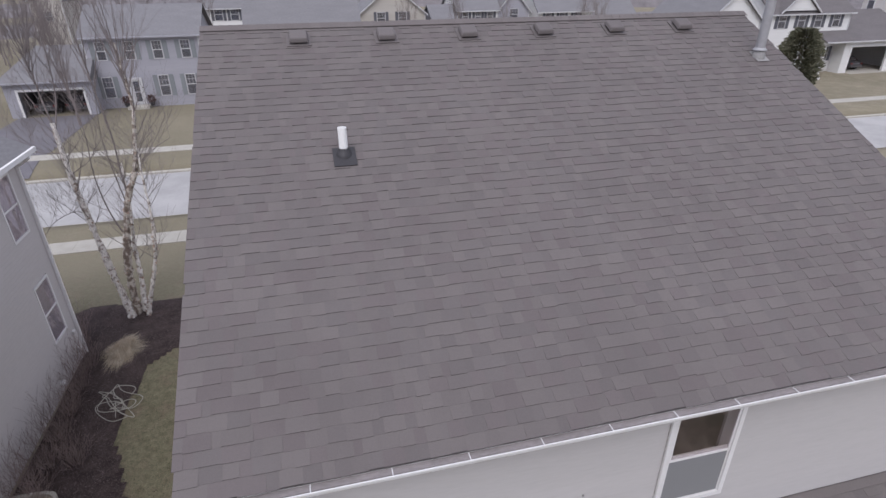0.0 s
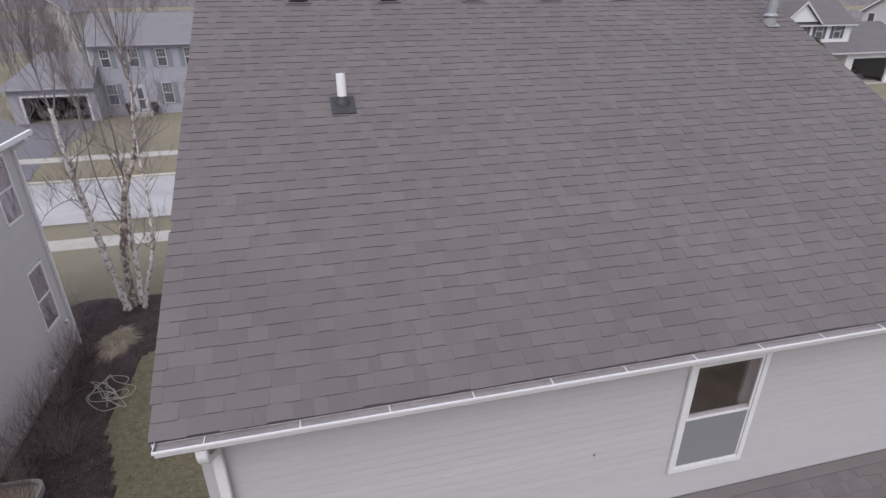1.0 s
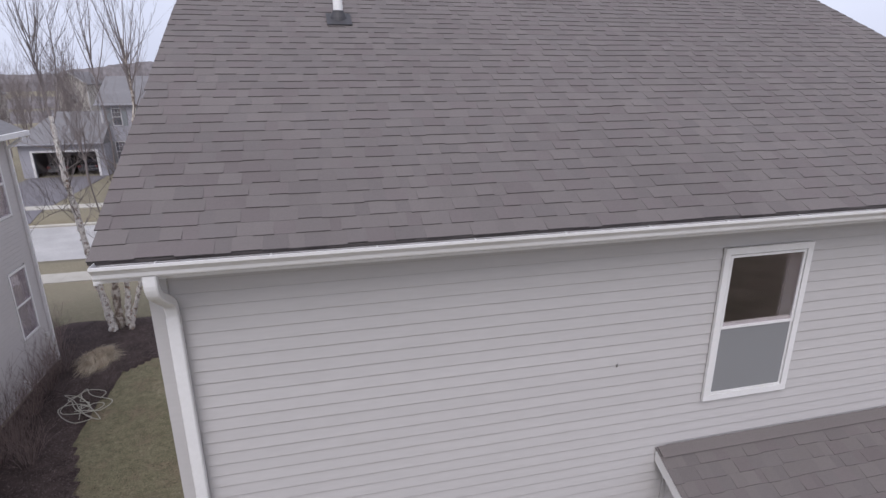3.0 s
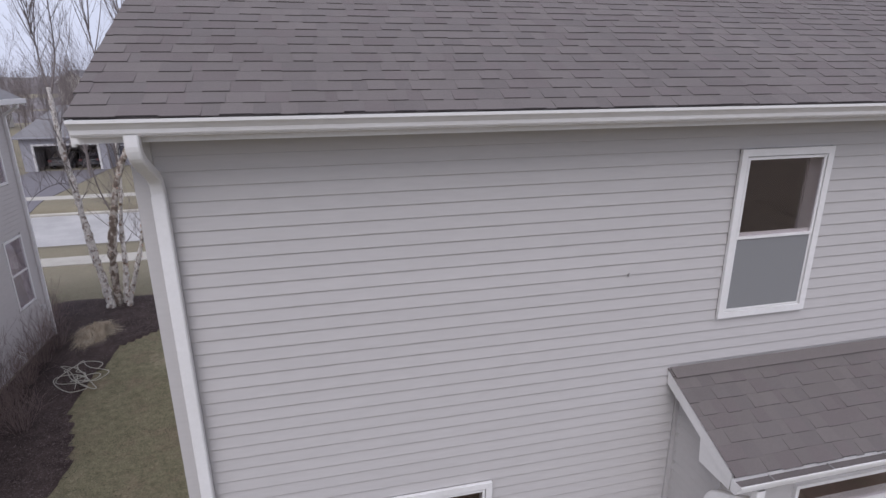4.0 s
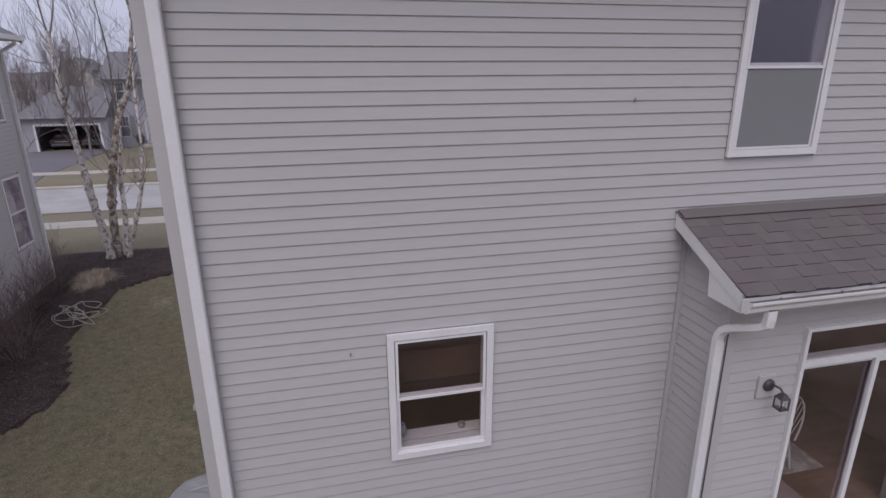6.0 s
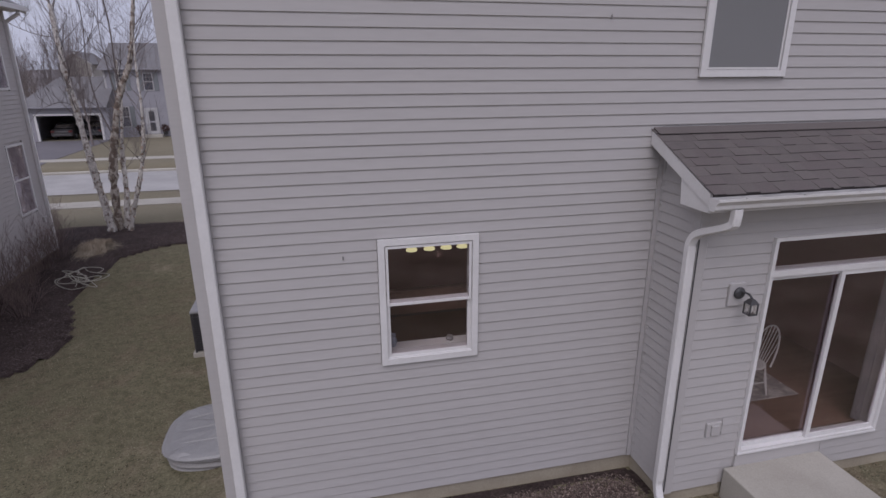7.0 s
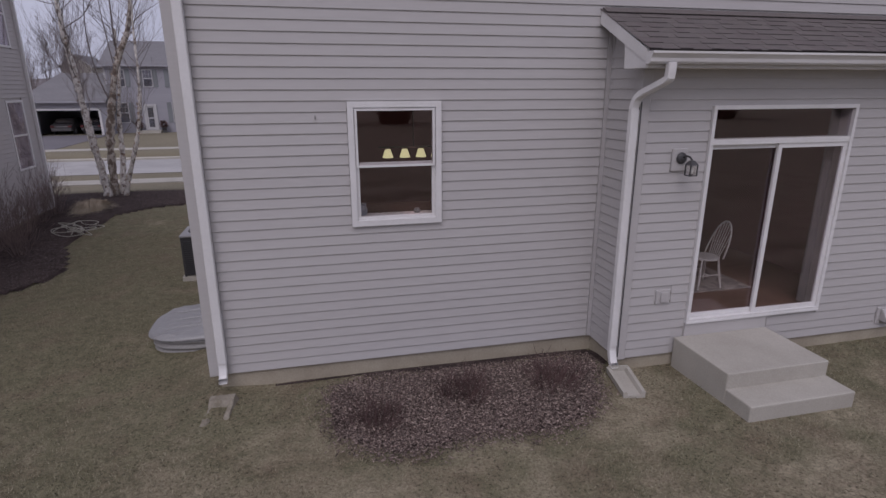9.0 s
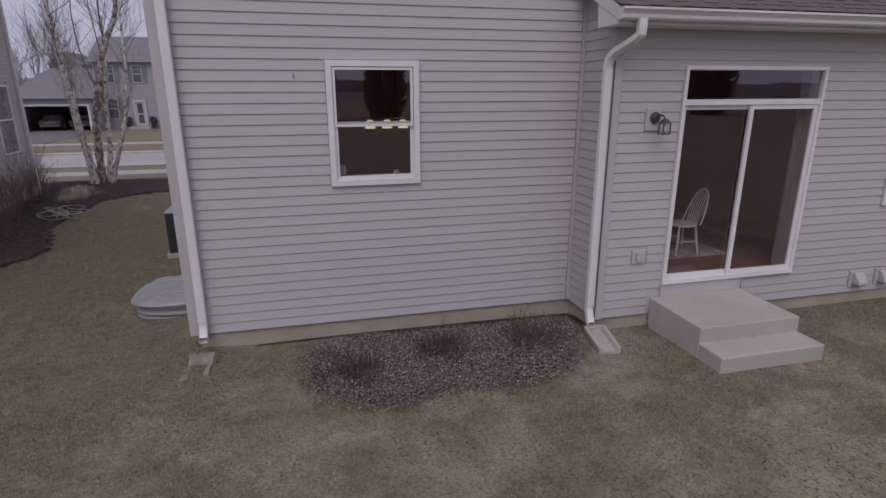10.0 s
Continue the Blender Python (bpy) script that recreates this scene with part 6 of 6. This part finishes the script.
def parked_car(x, y, z, paint, label):
    c = empty("car", x, y, z)
    tagged(c, label, "car", "cars in the garage")
    cb = bmesh.new()
    prism(cb, [(-2.1, 0.35), (-2.15, 0.75), (-1.95, 0.95), (-1.5, 1.0), (-0.9, 1.45), (0.6, 1.47), (1.2, 1.0), (2.1, 0.85), (2.2, 0.5), (2.1, 0.3)], "x", -0.87, 0.87)
    for v in cb.verts:
        if v.co.z > 1.1:
            v.co.x *= 0.8
        v.co += Vector((x, y, z))
    soften(cb, 0.05, 2)
    part("body", cb, paint, c, smooth=True)
    for sx in (-1, 1):
        for sy in (-1.35, 1.35):
            tb = bmesh.new()
            tube(tb, [(x + sx * 0.72, y + sy, z + 0.32), (x + sx * 0.88, y + sy, z + 0.32)], 0.32, 18)
            wheel = part("wheel", tb, RUBBER, c)
            rb = bmesh.new()
            tube(rb, [(x + sx * 0.88, y + sy, z + 0.32), (x + sx * 0.895, y + sy, z + 0.32)], 0.19, 14)
            part("rim", rb, GALV, wheel)
        boxes("tail_light", RED_LIGHT, c, (x + sx * 0.72 - 0.14, x + sx * 0.72 + 0.14, y - 2.19, y - 2.1, z + 0.68, z + 0.85))
    boxes("rear_window", GLASS_DARK, c, (x - 0.58, x + 0.58, y - 1.42, y - 1.40, z + 1.04, z + 1.3))
    boxes("bumper", paint, c, (x - 0.8, x + 0.8, y - 2.24, y - 2.1, z + 0.35, z + 0.55), bevel=0.03)
    return c


parked_car(-20.9, 53.4, -0.93, CAR_PAINT, "dark grey saloon car parked in the garage")
parked_car(-18.5, 53.5, -0.93, CAR_PAINT2, "black saloon car parked in the garage")

simple_house(-3.4, 6.9, 52.5, 61, FZ, 4.4, 3.9, SIDING_T, "two-storey tan house under a wide dark roof", [(-1.5, 2.6, 1, 1.5), (1.6, 2.6, 1, 1.5), (4.7, 2.6, 1, 1.5)])
simple_house(-10.5, -3.2, 82, 90, -1.4, 5.8, 2.8, SIDING_W, "white two-storey house with dark-shuttered windows", [(-9.0, 4.0, 1.1, 1.6), (-6.9, 4.0, 1.1, 1.6), (-4.8, 4.0, 1.1, 1.6), (-9.0, 1.0, 1.1, 1.7), (-4.8, 1.0, 1.1, 1.7)], door=(-6.9, 0.2, 1.0, 2.3))
simple_house(9.6, 18.8, 78, 88, -1.4, 4.8, 3.6, SIDING_T, "tan gabled house in the row behind", [(12.6, 3.3, 1.2, 1.6), (15.6, 3.3, 1.2, 1.6)], axis="y")
simple_house(19.8, 23.0, 76, 84, -1.4, 3.4, 2.2, SIDING_B, "low grey house in the row behind", [(21.4, 1.2, 1.0, 1.4)])
simple_house(23.6, 29.6, 78, 87, -1.4, 5.0, 3.0, SIDING_W, "white two-storey house with a row of windows", [(24.7, 3.2, 0.9, 1.6), (26.6, 3.2, 0.9, 1.6), (28.4, 3.2, 0.9, 1.6)])
simple_house(30.2, 35.2, 80, 88, -1.4, 4.6, 2.8, SIDING_B, "grey gabled house in the row behind", [(32.8, 3.2, 1.3, 1.6)], axis="y", shutters=False)
simple_house(36.0, 44.5, 78, 87, -1.4, 4.6, 3.2, SIDING_W, "white house with dark-shuttered upper windows", [(37.5, 2.9, 0.9, 1.6), (39.7, 2.9, 0.9, 1.6), (42.0, 2.9, 0.9, 1.6)])
simple_house(45.5, 53.0, 80, 88, -1.4, 3.6, 3.0, SIDING_T, "tan low house in the row behind", [(49, 1.4, 1.2, 1.4)])
simple_house(40.4, 46.6, 46.5, 56, FZ, 5.6, 2.7, SIDING_W, "white gabled house across the street", [(43.4, 3.0, 1.0, 1.5)], axis="y", shutters=False)
house_r = simple_house(52.1, 62.8, 51, 60, FZ, 5.75, 3.2, SIDING_W, "white two-storey house with black shutters and a front porch",
                       [(53.55, 4.0, 1.0, 1.55), (56.17, 4.0, 1.0, 1.55), (58.44, 4.0, 1.0, 1.55), (60.93, 4.0, 1.0, 1.55), (60.6, 0.3, 0.9, 1.6)], cover=ROOF_BROWN)
bm = bmesh.new()
prism(bm, [(53.2, 5.85), (57.6, 5.85), (55.4, 7.7)], "y", 50.7, 55.0)
dormer = part("dormer", bm, SIDING_W, house_r)
bm = bmesh.new()
prism(bm, [(52.8, 5.7), (52.8, 5.55), (55.4, 7.75), (58.0, 5.55), (58.0, 5.7), (55.4, 7.95)], "y", 50.5, 55.4)
part("dormer_roof", bm, ROOF_BROWN, dormer)
bm = bmesh.new()
prism(bm, [(52.75, 5.72), (52.75, 5.52), (55.4, 7.72), (58.05, 5.52), (58.05, 5.72), (55.4, 7.97)], "y", 50.42, 50.49)
part("rake_board", bm, FAR_TRIM, dormer)
gr = empty("garage", 66.0, 49.4, FZ)
tagged(gr, "white garage wing with an open bay beside a roofed porch", "garage")
boxes("wall", SIDING_W, gr, (61.6, 62.6, 49.4, 49.6, FZ - 0.6, 2.7), (67.9, 71.0, 49.4, 49.6, FZ - 0.6, 2.7), (62.6, 67.9, 49.4, 49.6, 1.9, 2.7), (63.2, 71.0, 56.6, 56.8, FZ - 0.6, 2.7), (61.6, 61.8, 49.6, 50.9, FZ - 0.6, 2.7), (70.8, 71.0, 49.6, 56.6, FZ - 0.6, 2.7))
boxes("ceiling", CEILPAINT, gr, (62.9, 70.8, 51.2, 56.6, 2.4, 2.5))
boxes("frame", WHITE, gr, (62.4, 62.6, 49.34, 49.4, FZ, 2.1), (67.9, 68.1, 49.34, 49.4, FZ, 2.1), (62.6, 67.9, 49.34, 49.4, 1.9, 2.1))
boxes("floor", CONCRETE, gr, (62.6, 70.8, 48.6, 56.5, -1.2, -0.9))
boxes("porch_post", WHITE, gr, (58.8, 59.0, 49.4, 49.6, FZ - 0.3, 2.55))
bm = bmesh.new()
prism(bm, [(48.9, 2.62), (48.9, 2.48), (51.0, 3.4), (55.0, 3.4), (55.0, 5.5)], "x", 58.4, 71.4)
g_roof = part("roof", bm, ROOF_BROWN, gr)
boxes("gutter", FAR_TRIM, g_roof, (58.4, 71.4, 48.78, 48.898, 2.5, 2.63))
bm = bmesh.new()
turned(bm, (56.35, 46.95, -1.2), [(0.17, 0), (0.17, 0.5), (0.14, 0.58), (0.05, 0.62)], 16)
tagged(part("utility_pedestal", bm, WHITE), "small white utility pedestal standing on the lawn", "pedestal")
parked_car(65.2, 52.6, -0.9, CAR_PAINT, "dark grey saloon car parked in the white garage")
tall = simple_house(74, 86, 50.5, 59.8, FZ, 6.66, 2.8, SIDING_P, "tall pale gabled house further down the street", [(78, 4.4, 0.9, 1.4), (82, 4.4, 0.9, 1.4)])
bm = bmesh.new()
prism(bm, [(50.1, 6.42), (50.1, 6.2), (55.15, 9.25), (60.2, 6.2), (60.2, 6.42), (55.15, 9.48)], "x", 73.6, 73.648)
part("rake_board", bm, WHITE, tall)
attic = boxes("attic_window", WHITE, tall, (73.93, 73.998, 58.0, 58.12, 5.0, 6.3), (73.93, 73.998, 58.98, 59.1, 5.0, 6.3), (73.93, 73.998, 58.12, 58.98, 5.0, 5.12), (73.93, 73.998, 58.12, 58.98, 6.18, 6.3))
boxes("pane", GLASS_DARK, attic, (73.95, 73.96, 58.12, 58.98, 5.12, 6.18))
boxes("backing", BLIND_DIM, attic, (73.97, 73.99, 58.12, 58.98, 5.12, 6.18))
simple_house(-61, -48.2, 96, 106, -1.4, 5.0, 4.0, SIDING_T, "tan gabled house down the street", [(-57, 3.2, 1, 1.5), (-52, 3.2, 1, 1.5)], axis="y", rake=SIDING_T)


simple_house(-36.2, -32.0, 95, 103, -1.4, 6.6, 1.6, SIDING_T, "small pale gabled house far behind the trees", [(-34.1, 3.6, 1, 1.3)], axis="y", shutters=False)

# ---- trees far off ----
def evergreen(x, y, z, h, w, seed, label):
    rng = random.Random(seed)
    t = empty("evergreen_tree", x, y, z)
    tagged(t, label, "tree")
    kb = bmesh.new()
    tube(kb, [(x, y, z - 0.3), (x, y, z + h * 0.5), (x, y, z + h * 0.95)], [0.16, 0.1, 0.02], 8)
    part("trunk", kb, TWIG, t)
    cb = bmesh.new()
    for i in range(6500):
        q = rng.random()
        zz = z + 0.25 + (h - 0.3) * q
        rad = w * (math.sin(math.pi * min(1, 0.16 + 0.80 * q)) ** 0.5) * rng.uniform(0.3, 1.05) * (1 + 0.22 * noise.noise(Vector((q * 6, rng.random() * 2, seed))))
        a = rng.uniform(0, 6.283)
        c = Vector((x + rad * math.cos(a), y + rad * math.sin(a), zz))
        d = Vector((math.cos(a), math.sin(a), rng.uniform(-0.2, 0.7))).normalized()
        s = d.orthogonal().normalized() * rng.uniform(0.05, 0.12)
        vs = [cb.verts.new(p) for p in (c - s, c + s, c + d * rng.uniform(0.2, 0.42))]
        cb.faces.new(vs)
        s2 = d.cross(s).normalized() * s.length
        vs = [cb.verts.new(p) for p in (c - s2, c + s2, c + d * rng.uniform(0.2, 0.42))]
        cb.faces.new(vs)
    part("crown", cb, EVERGREEN, t, "dense dark green needles")
    return t


fir = evergreen(48.0, 42.0, -1.1, 6.15, 1.95, 21, "broad dark green evergreen on the lawn across the street")
# the far end of the back gardens, mirrored in the panes
for x, y, k in ((-14, -44, 1.2), (2, -47, 1.35), (8.5, -45, 1.1), (19, -48, 1.5), (26, -44, 1.15), (43, -47, 1.4), (58, -45, 1.2)):
    c = copy_thing(fir, Matrix.Translation((x, y, -0.3)) @ Matrix.Rotation(x, 4, "Z"))
    c.scale = (k * 0.8, k * 0.8, k)
    tagged(c, "dark evergreen standing at the end of the back gardens", "tree", "evergreens behind the gardens")
yard = bare_tree("maple_tree", -16.9, 46.5, -1.1, 8.0, 31, "bare young tree on the lawn in front of the grey house", radius=0.09, depth=4, kids=(3, 4), spread=0.5, upward=0.5)
for x, y, s in ((-29, 45, 32), (-25.5, 63, 33), (-33, 50, 34), (-12.5, 66, 35), (-20, 70, 36), (13, 60, 37), (33, 55, 38), (49, 62, 39), (-31, 66, 40), (-27, 70, 41), (-23.5, 66, 42), (-36, 62, 43), (-16, 64, 44), (-9, 70, 45), (-40, 70, 46), (6, 70, 47), (20, 66, 48), (28, 70, 49), (60, 68, 50), (38, 68, 51), (-46, 56, 52), (-45, 90, 53), (-20, 92, 54), (-12, 96, 55), (0, 74, 56), (-34, 78, 57), (-30.5, 82, 58), (-37, 84, 59), (-27, 86, 60), (-41, 80, 61), (-33, 90, 62), (-47, 92, 63), (-42.5, 95, 65), (-39, 91, 66), (-49, 84, 67), (-46, 78, 68), (-29, 97, 72), (-25, 99, 73)):
    m = Matrix.Translation((x, y, -1.2)) @ Matrix.Rotation(s, 4, "Z") @ Matrix.Scale(0.8 + 0.06 * (s % 7), 4)
    c = copy_thing(yard, m)
    c.scale = [0.8 + 0.06 * (s % 7)] * 3
    tagged(c, "bare tree among the houses across the street")

# distant wooded hills all round, as a ring of uneven ridges with a twiggy edge
for ring, (dist, base, top, step) in enumerate(((128, -2.5, 4.0, 0.35), (190, -3, 5.5, 1.2), (420, -4, 12.5, 1.3), (700, -6, 25.0, 3.5))):
    rng = random.Random(90 + ring)
    bm = bmesh.new()
    count = int(2 * math.pi * dist / step)
    low, mid, high = [], [], []
    for i in range(count):
        a = 2 * math.pi * i / count
        c, s = math.cos(a), math.sin(a)
        hill = 0.55 + 0.45 * noise.noise(Vector((c * 2.2 + ring * 7, s * 2.2, 0.5)))
        az = math.degrees(a)
        rise = (8.5 * math.exp(-((az - 98) / 6) ** 2) + 7.5 * math.exp(-((az - 104.5) / 5.5) ** 2) + 2.5 * math.exp(-((az - 120) / 7) ** 2)) if ring == 2 else 0
        h = base + rise + (top - base) * max(0.12, hill) + rng.uniform(0, 1) ** 2 * step * 0.6 + (2.2 * max(0, noise.noise(Vector((c * 60, s * 60, 2.5)))) * math.exp(-((az - 100) / 14) ** 2) if ring == 2 else 0)
        low.append(bm.verts.new((dist * c, dist * s, base - 4)))
        mid.append(bm.verts.new(((dist + 8) * c, (dist + 8) * s, base + (h - base) * 0.6)))
        high.append(bm.verts.new(((dist + 16) * c, (dist + 16) * s, h)))
    for i in range(count):
        j = (i + 1) % count
        bm.faces.new((low[i], low[j], mid[j], mid[i]))
        bm.faces.new((mid[i], mid[j], high[j], high[i]))
    structure(part("backdrop", bm, WOODS), "distant leafless wooded hills on the horizon", "woods")

# ---- loose chips, grass blades and leaves, uncounted ----
def scatter(name, material, count, place, make, label, seed):
    rng = random.Random(seed)
    verts, faces = [], []
    tries = 0
    while count > 0 and tries < count * 30 + 200000:
        tries += 1
        p = place(rng)
        if p is None:
            continue
        v, f = make(rng, p)
        n = len(verts)
        verts += v
        faces += [tuple(n + i for i in q) for q in f]
        count -= 1
    me = bpy.data.meshes.new(name)
    me.from_pydata(verts, [], faces)
    me.materials.append(material)
    return tagged(new(name, me), label, name.replace("_", " "), kind="stuff")


def chip(rng, p):
    a = rng.uniform(0, 6.283)
    l, w = rng.uniform(0.008, 0.03), rng.uniform(0.0022, 0.0055)
    d, s = Vector((math.cos(a), math.sin(a), rng.uniform(-0.35, 0.35))) * l, Vector((-math.sin(a), math.cos(a), rng.uniform(-0.4, 0.4))) * w
    c = Vector(p) + Vector((0, 0, rng.uniform(0.005, 0.035)))
    up = Vector((0, 0, 0.006))
    return [c - d - s, c + d - s, c + d + s, c - d + s, c + up], [(0, 1, 4), (1, 2, 4), (2, 3, 4), (3, 0, 4)]


def in_wall(rng):
    x, y = rng.uniform(0.7, 4.6), rng.uniform(-2.0, -0.03)
    if x > 4.38 and y > -0.7:
        return None
    if y > -0.07 - 0.12 * math.exp(-((x - 2.8) / 0.7) ** 2) + 0.04 * math.sin(x * 5) + rng.gauss(0, 0.03):
        return None
    if not in_wall_bed(x + rng.gauss(0, 0.1), y + rng.gauss(0, 0.1)):
        return None
    return (x, y, ground_z(x, y) + 0.012)


scatter("wood_chips", CHIP, 27000, in_wall, chip, "loose weathered wood chips covering the bed", 5)


def in_side(rng):
    x, y = rng.uniform(-6.4, -2.2), rng.uniform(3.2, 15)
    if not in_side_bed(x, y):
        return None
    return (x, y, ground_z(x, y) + 0.045)


scatter("mulch_chips", surface("dark_chip", (0.056, 0.042, 0.04), (0.185, 0.146, 0.134), rough=0.95, big=40, fine=40, var=0.2, island=0.55), 22000, in_side, chip, "dark shredded mulch", 6)


def blade(rng, p):
    a = rng.uniform(0, 6.283)
    h = rng.uniform(0.012, 0.038)
    w = rng.uniform(0.0025, 0.0045)
    s = Vector((math.cos(a), math.sin(a), 0)) * w
    lean = Vector((rng.uniform(-1, 1), rng.uniform(-1, 1), 0)) * h * 0.9
    c = Vector(p)
    return [c - s, c + s, c + lean + Vector((0, 0, h))], [(0, 1, 2)]


def on_lawn(rng):
    if rng.random() < 0.8:
        x, y = rng.uniform(-4.5, 9.0), rng.uniform(-5.5, 0.0)
    else:
        x, y = rng.uniform(-4.5, 0.0), rng.uniform(0, 9.0)
    if (x > 0 and y > -0.02) or (x > 4.4 and y > -0.7) or in_wall_bed(x, y) or in_side_bed(x, y):
        return None
    if 5.17 < x < 6.42 and y > -1.97:
        return None
    if -1.1 < x < 0 and 1.1 < y < 2.4:
        return None
    if noise.noise(Vector((x * 0.9, y * 0.9, 7))) + rng.uniform(-0.5, 0.5) < -0.15:
        return None
    return (x, y, ground_z(x, y) - 0.004)


scatter("grass_blades", surface("grass_straw", (0.285, 0.25, 0.176), (0.205, 0.2, 0.13), rough=0.95, big=1.1, fine=30, var=0.2, island=0.4), 150000, on_lawn, blade, "short dormant grass blades of the lawn", 7)

# ---- pieces: siding courses ----
clad(wall_rear, 0.061, HOUSE_X1, SILL_Z, 6.324, 0.0, "x", -1, [KITCHEN, UPPER, (BUMP_X - 0.057, 9.9, 0.0, BAY_TOP + 0.012)])
clad(wall_bump, BUMP_X + 0.086, HOUSE_X1, SILL_Z, 3.37, BUMP_Y, "x", -1, [PATIO, SIDE_WIN, (4.88, 5.06, 2.33, 2.57), (4.87, 5.08, 0.795, 0.99), (5.145, 6.47, 0.0, 0.44), (8.15, 8.42, 0.22, 0.45), (8.58, 8.85, 0.22, 0.45)])
clad(wall_return, BUMP_Y + 0.086, -0.057, SILL_Z, 3.60, BUMP_X, "y", -1, [])


# ---- pieces: shingles ----
def shingle_corners(w, depth, low_up, run):
    """A flat wedge with its lower edge at the origin, lying up the slope in y: corners in x, run and lift."""
    return [(0, 0, 0), (w, 0, 0), (0, depth, 0), (w, depth, 0),
            (0, 0.001, low_up), (w, 0.001, low_up), (0, depth, 0.001), (w, depth, 0.001)]


FACES = [(0, 2, 3, 1), (4, 5, 7, 6), (0, 1, 5, 4), (2, 6, 7, 3), (0, 4, 6, 2), (1, 3, 7, 5)]
WIDTHS = (0.14, 0.17, 0.2, 0.24)
GAPS = (0.08, 0.11, 0.15, 0.2)


def lay(roof_ob, x0, x1, rows, expo, origin_y, origin_z, slope, is_part, name="shingle", seed=5):
    rng = random.Random(seed)
    k = 1 / math.sqrt(1 + slope ** 2)
    along, lift = Vector((0, k, slope * k)), Vector((0, -slope * k, k))
    meshes, verts, faces, mats = {}, [], [], []
    for r in range(rows):
        base = Vector((0, origin_y, origin_z)) + along * (r * expo)
        x = x0 - rng.uniform(0, 0.1)
        raised = rng.random() < 0.5
        while x < x1:
            w = rng.choice(WIDTHS if raised else GAPS)
            a, b = max(x, x0), min(x + w, x1)
            kind = 1 if raised else 0
            tone = 2 if rng.random() < 0.25 else (1 if rng.random() < 0.55 else 0)
            if is_part(r, x) and a == x and b == x + w:
                key = (w, tone, kind)
                if key not in meshes:
                    sbm = bmesh.new()
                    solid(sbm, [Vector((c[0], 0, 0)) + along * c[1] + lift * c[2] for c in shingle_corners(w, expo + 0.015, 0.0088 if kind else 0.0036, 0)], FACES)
                    meshes[key] = mesh_of(name, sbm, [(SHINGLE_LOW, SHINGLE, SHINGLE_WARM)[key[1]], SHINGLE_EDGE_SHADE if kind else SHINGLE_LOWEDGE])
                    # dark lower face: asphalt edge plus the tab's shadow, as colour
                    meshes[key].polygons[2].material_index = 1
                ob = new(name, meshes[key])
                ob.parent = roof_ob
                ob.location = base + Vector((x, 0, 0)) + along * rng.uniform(-0.008, 0.008)
            elif b - a > 0.02:
                n = len(verts)
                jig = along * rng.uniform(-0.008, 0.008)
                verts += [base + jig + Vector((a + c[0], 0, 0)) + along * c[1] + lift * c[2] for c in shingle_corners(b - a, expo + 0.015, 0.0088 if kind else 0.0036, 0)]
                faces += [tuple(n + i for i in f) for f in FACES]
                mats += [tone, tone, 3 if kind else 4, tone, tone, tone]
            x += w
            raised = rng.random() < (0.3 if raised else 0.84)
    if verts:
        me = bpy.data.meshes.new("shingles")
        me.from_pydata(verts, [], faces)
        me.materials.append(SHINGLE_LOW)
        for m in (SHINGLE, SHINGLE_WARM, SHINGLE_EDGE_SHADE, SHINGLE_LOWEDGE):
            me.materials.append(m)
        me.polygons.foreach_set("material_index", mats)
        ob = new("shingles", me)
        ob.parent = roof_ob
        tagged(ob, kind="stuff")


ROOF_EXPO = 0.1515
lay(roof, ROOF_X0 - 0.02, ROOF_X1 + 0.02, 47, ROOF_EXPO, EAVE_Y - 0.038, RIDGE_Z - (RIDGE_Y - EAVE_Y + 0.038) * SLOPE, SLOPE, lambda r, x: r < 11 and -0.3 < x < 4.9)
lay(bay_roof, 4.29, HOUSE_X1 + 0.2, 8, 0.1432, BAY_EAVE_Y - 0.03, BAY_EAVE_Z - 0.03 * BAY_SLOPE, BAY_SLOPE, lambda r, x: x < 9.4, seed=9)
bm = bmesh.new()
solid(bm, [(0, -0.13, -0.062), (0.155, -0.13, -0.062), (0, 0, 0.004), (0.155, 0, 0.0), (0, 0.13, -0.062), (0.155, 0.13, -0.062),
           (0, -0.13, -0.053), (0.155, -0.13, -0.056), (0, 0, 0.013), (0.155, 0, 0.008), (0, 0.13, -0.053), (0.155, 0.13, -0.056)],
      [(0, 6, 8, 2), (2, 8, 10, 4), (6, 7, 9, 8), (8, 9, 11, 10), (0, 1, 7, 6), (4, 10, 11, 5), (0, 2, 3, 1), (2, 4, 5, 3), (1, 3, 9, 7), (3, 5, 11, 9)])
cap = mesh_of("ridge_cap", bm, SHINGLE)
x = ROOF_X0 - 0.02
while x < ROOF_X1 - 0.1:
    ob = new("ridge_cap", cap)
    ob.parent = roof
    ob.location = (x, RIDGE_Y, RIDGE_Z + 0.018)
    x += 0.143
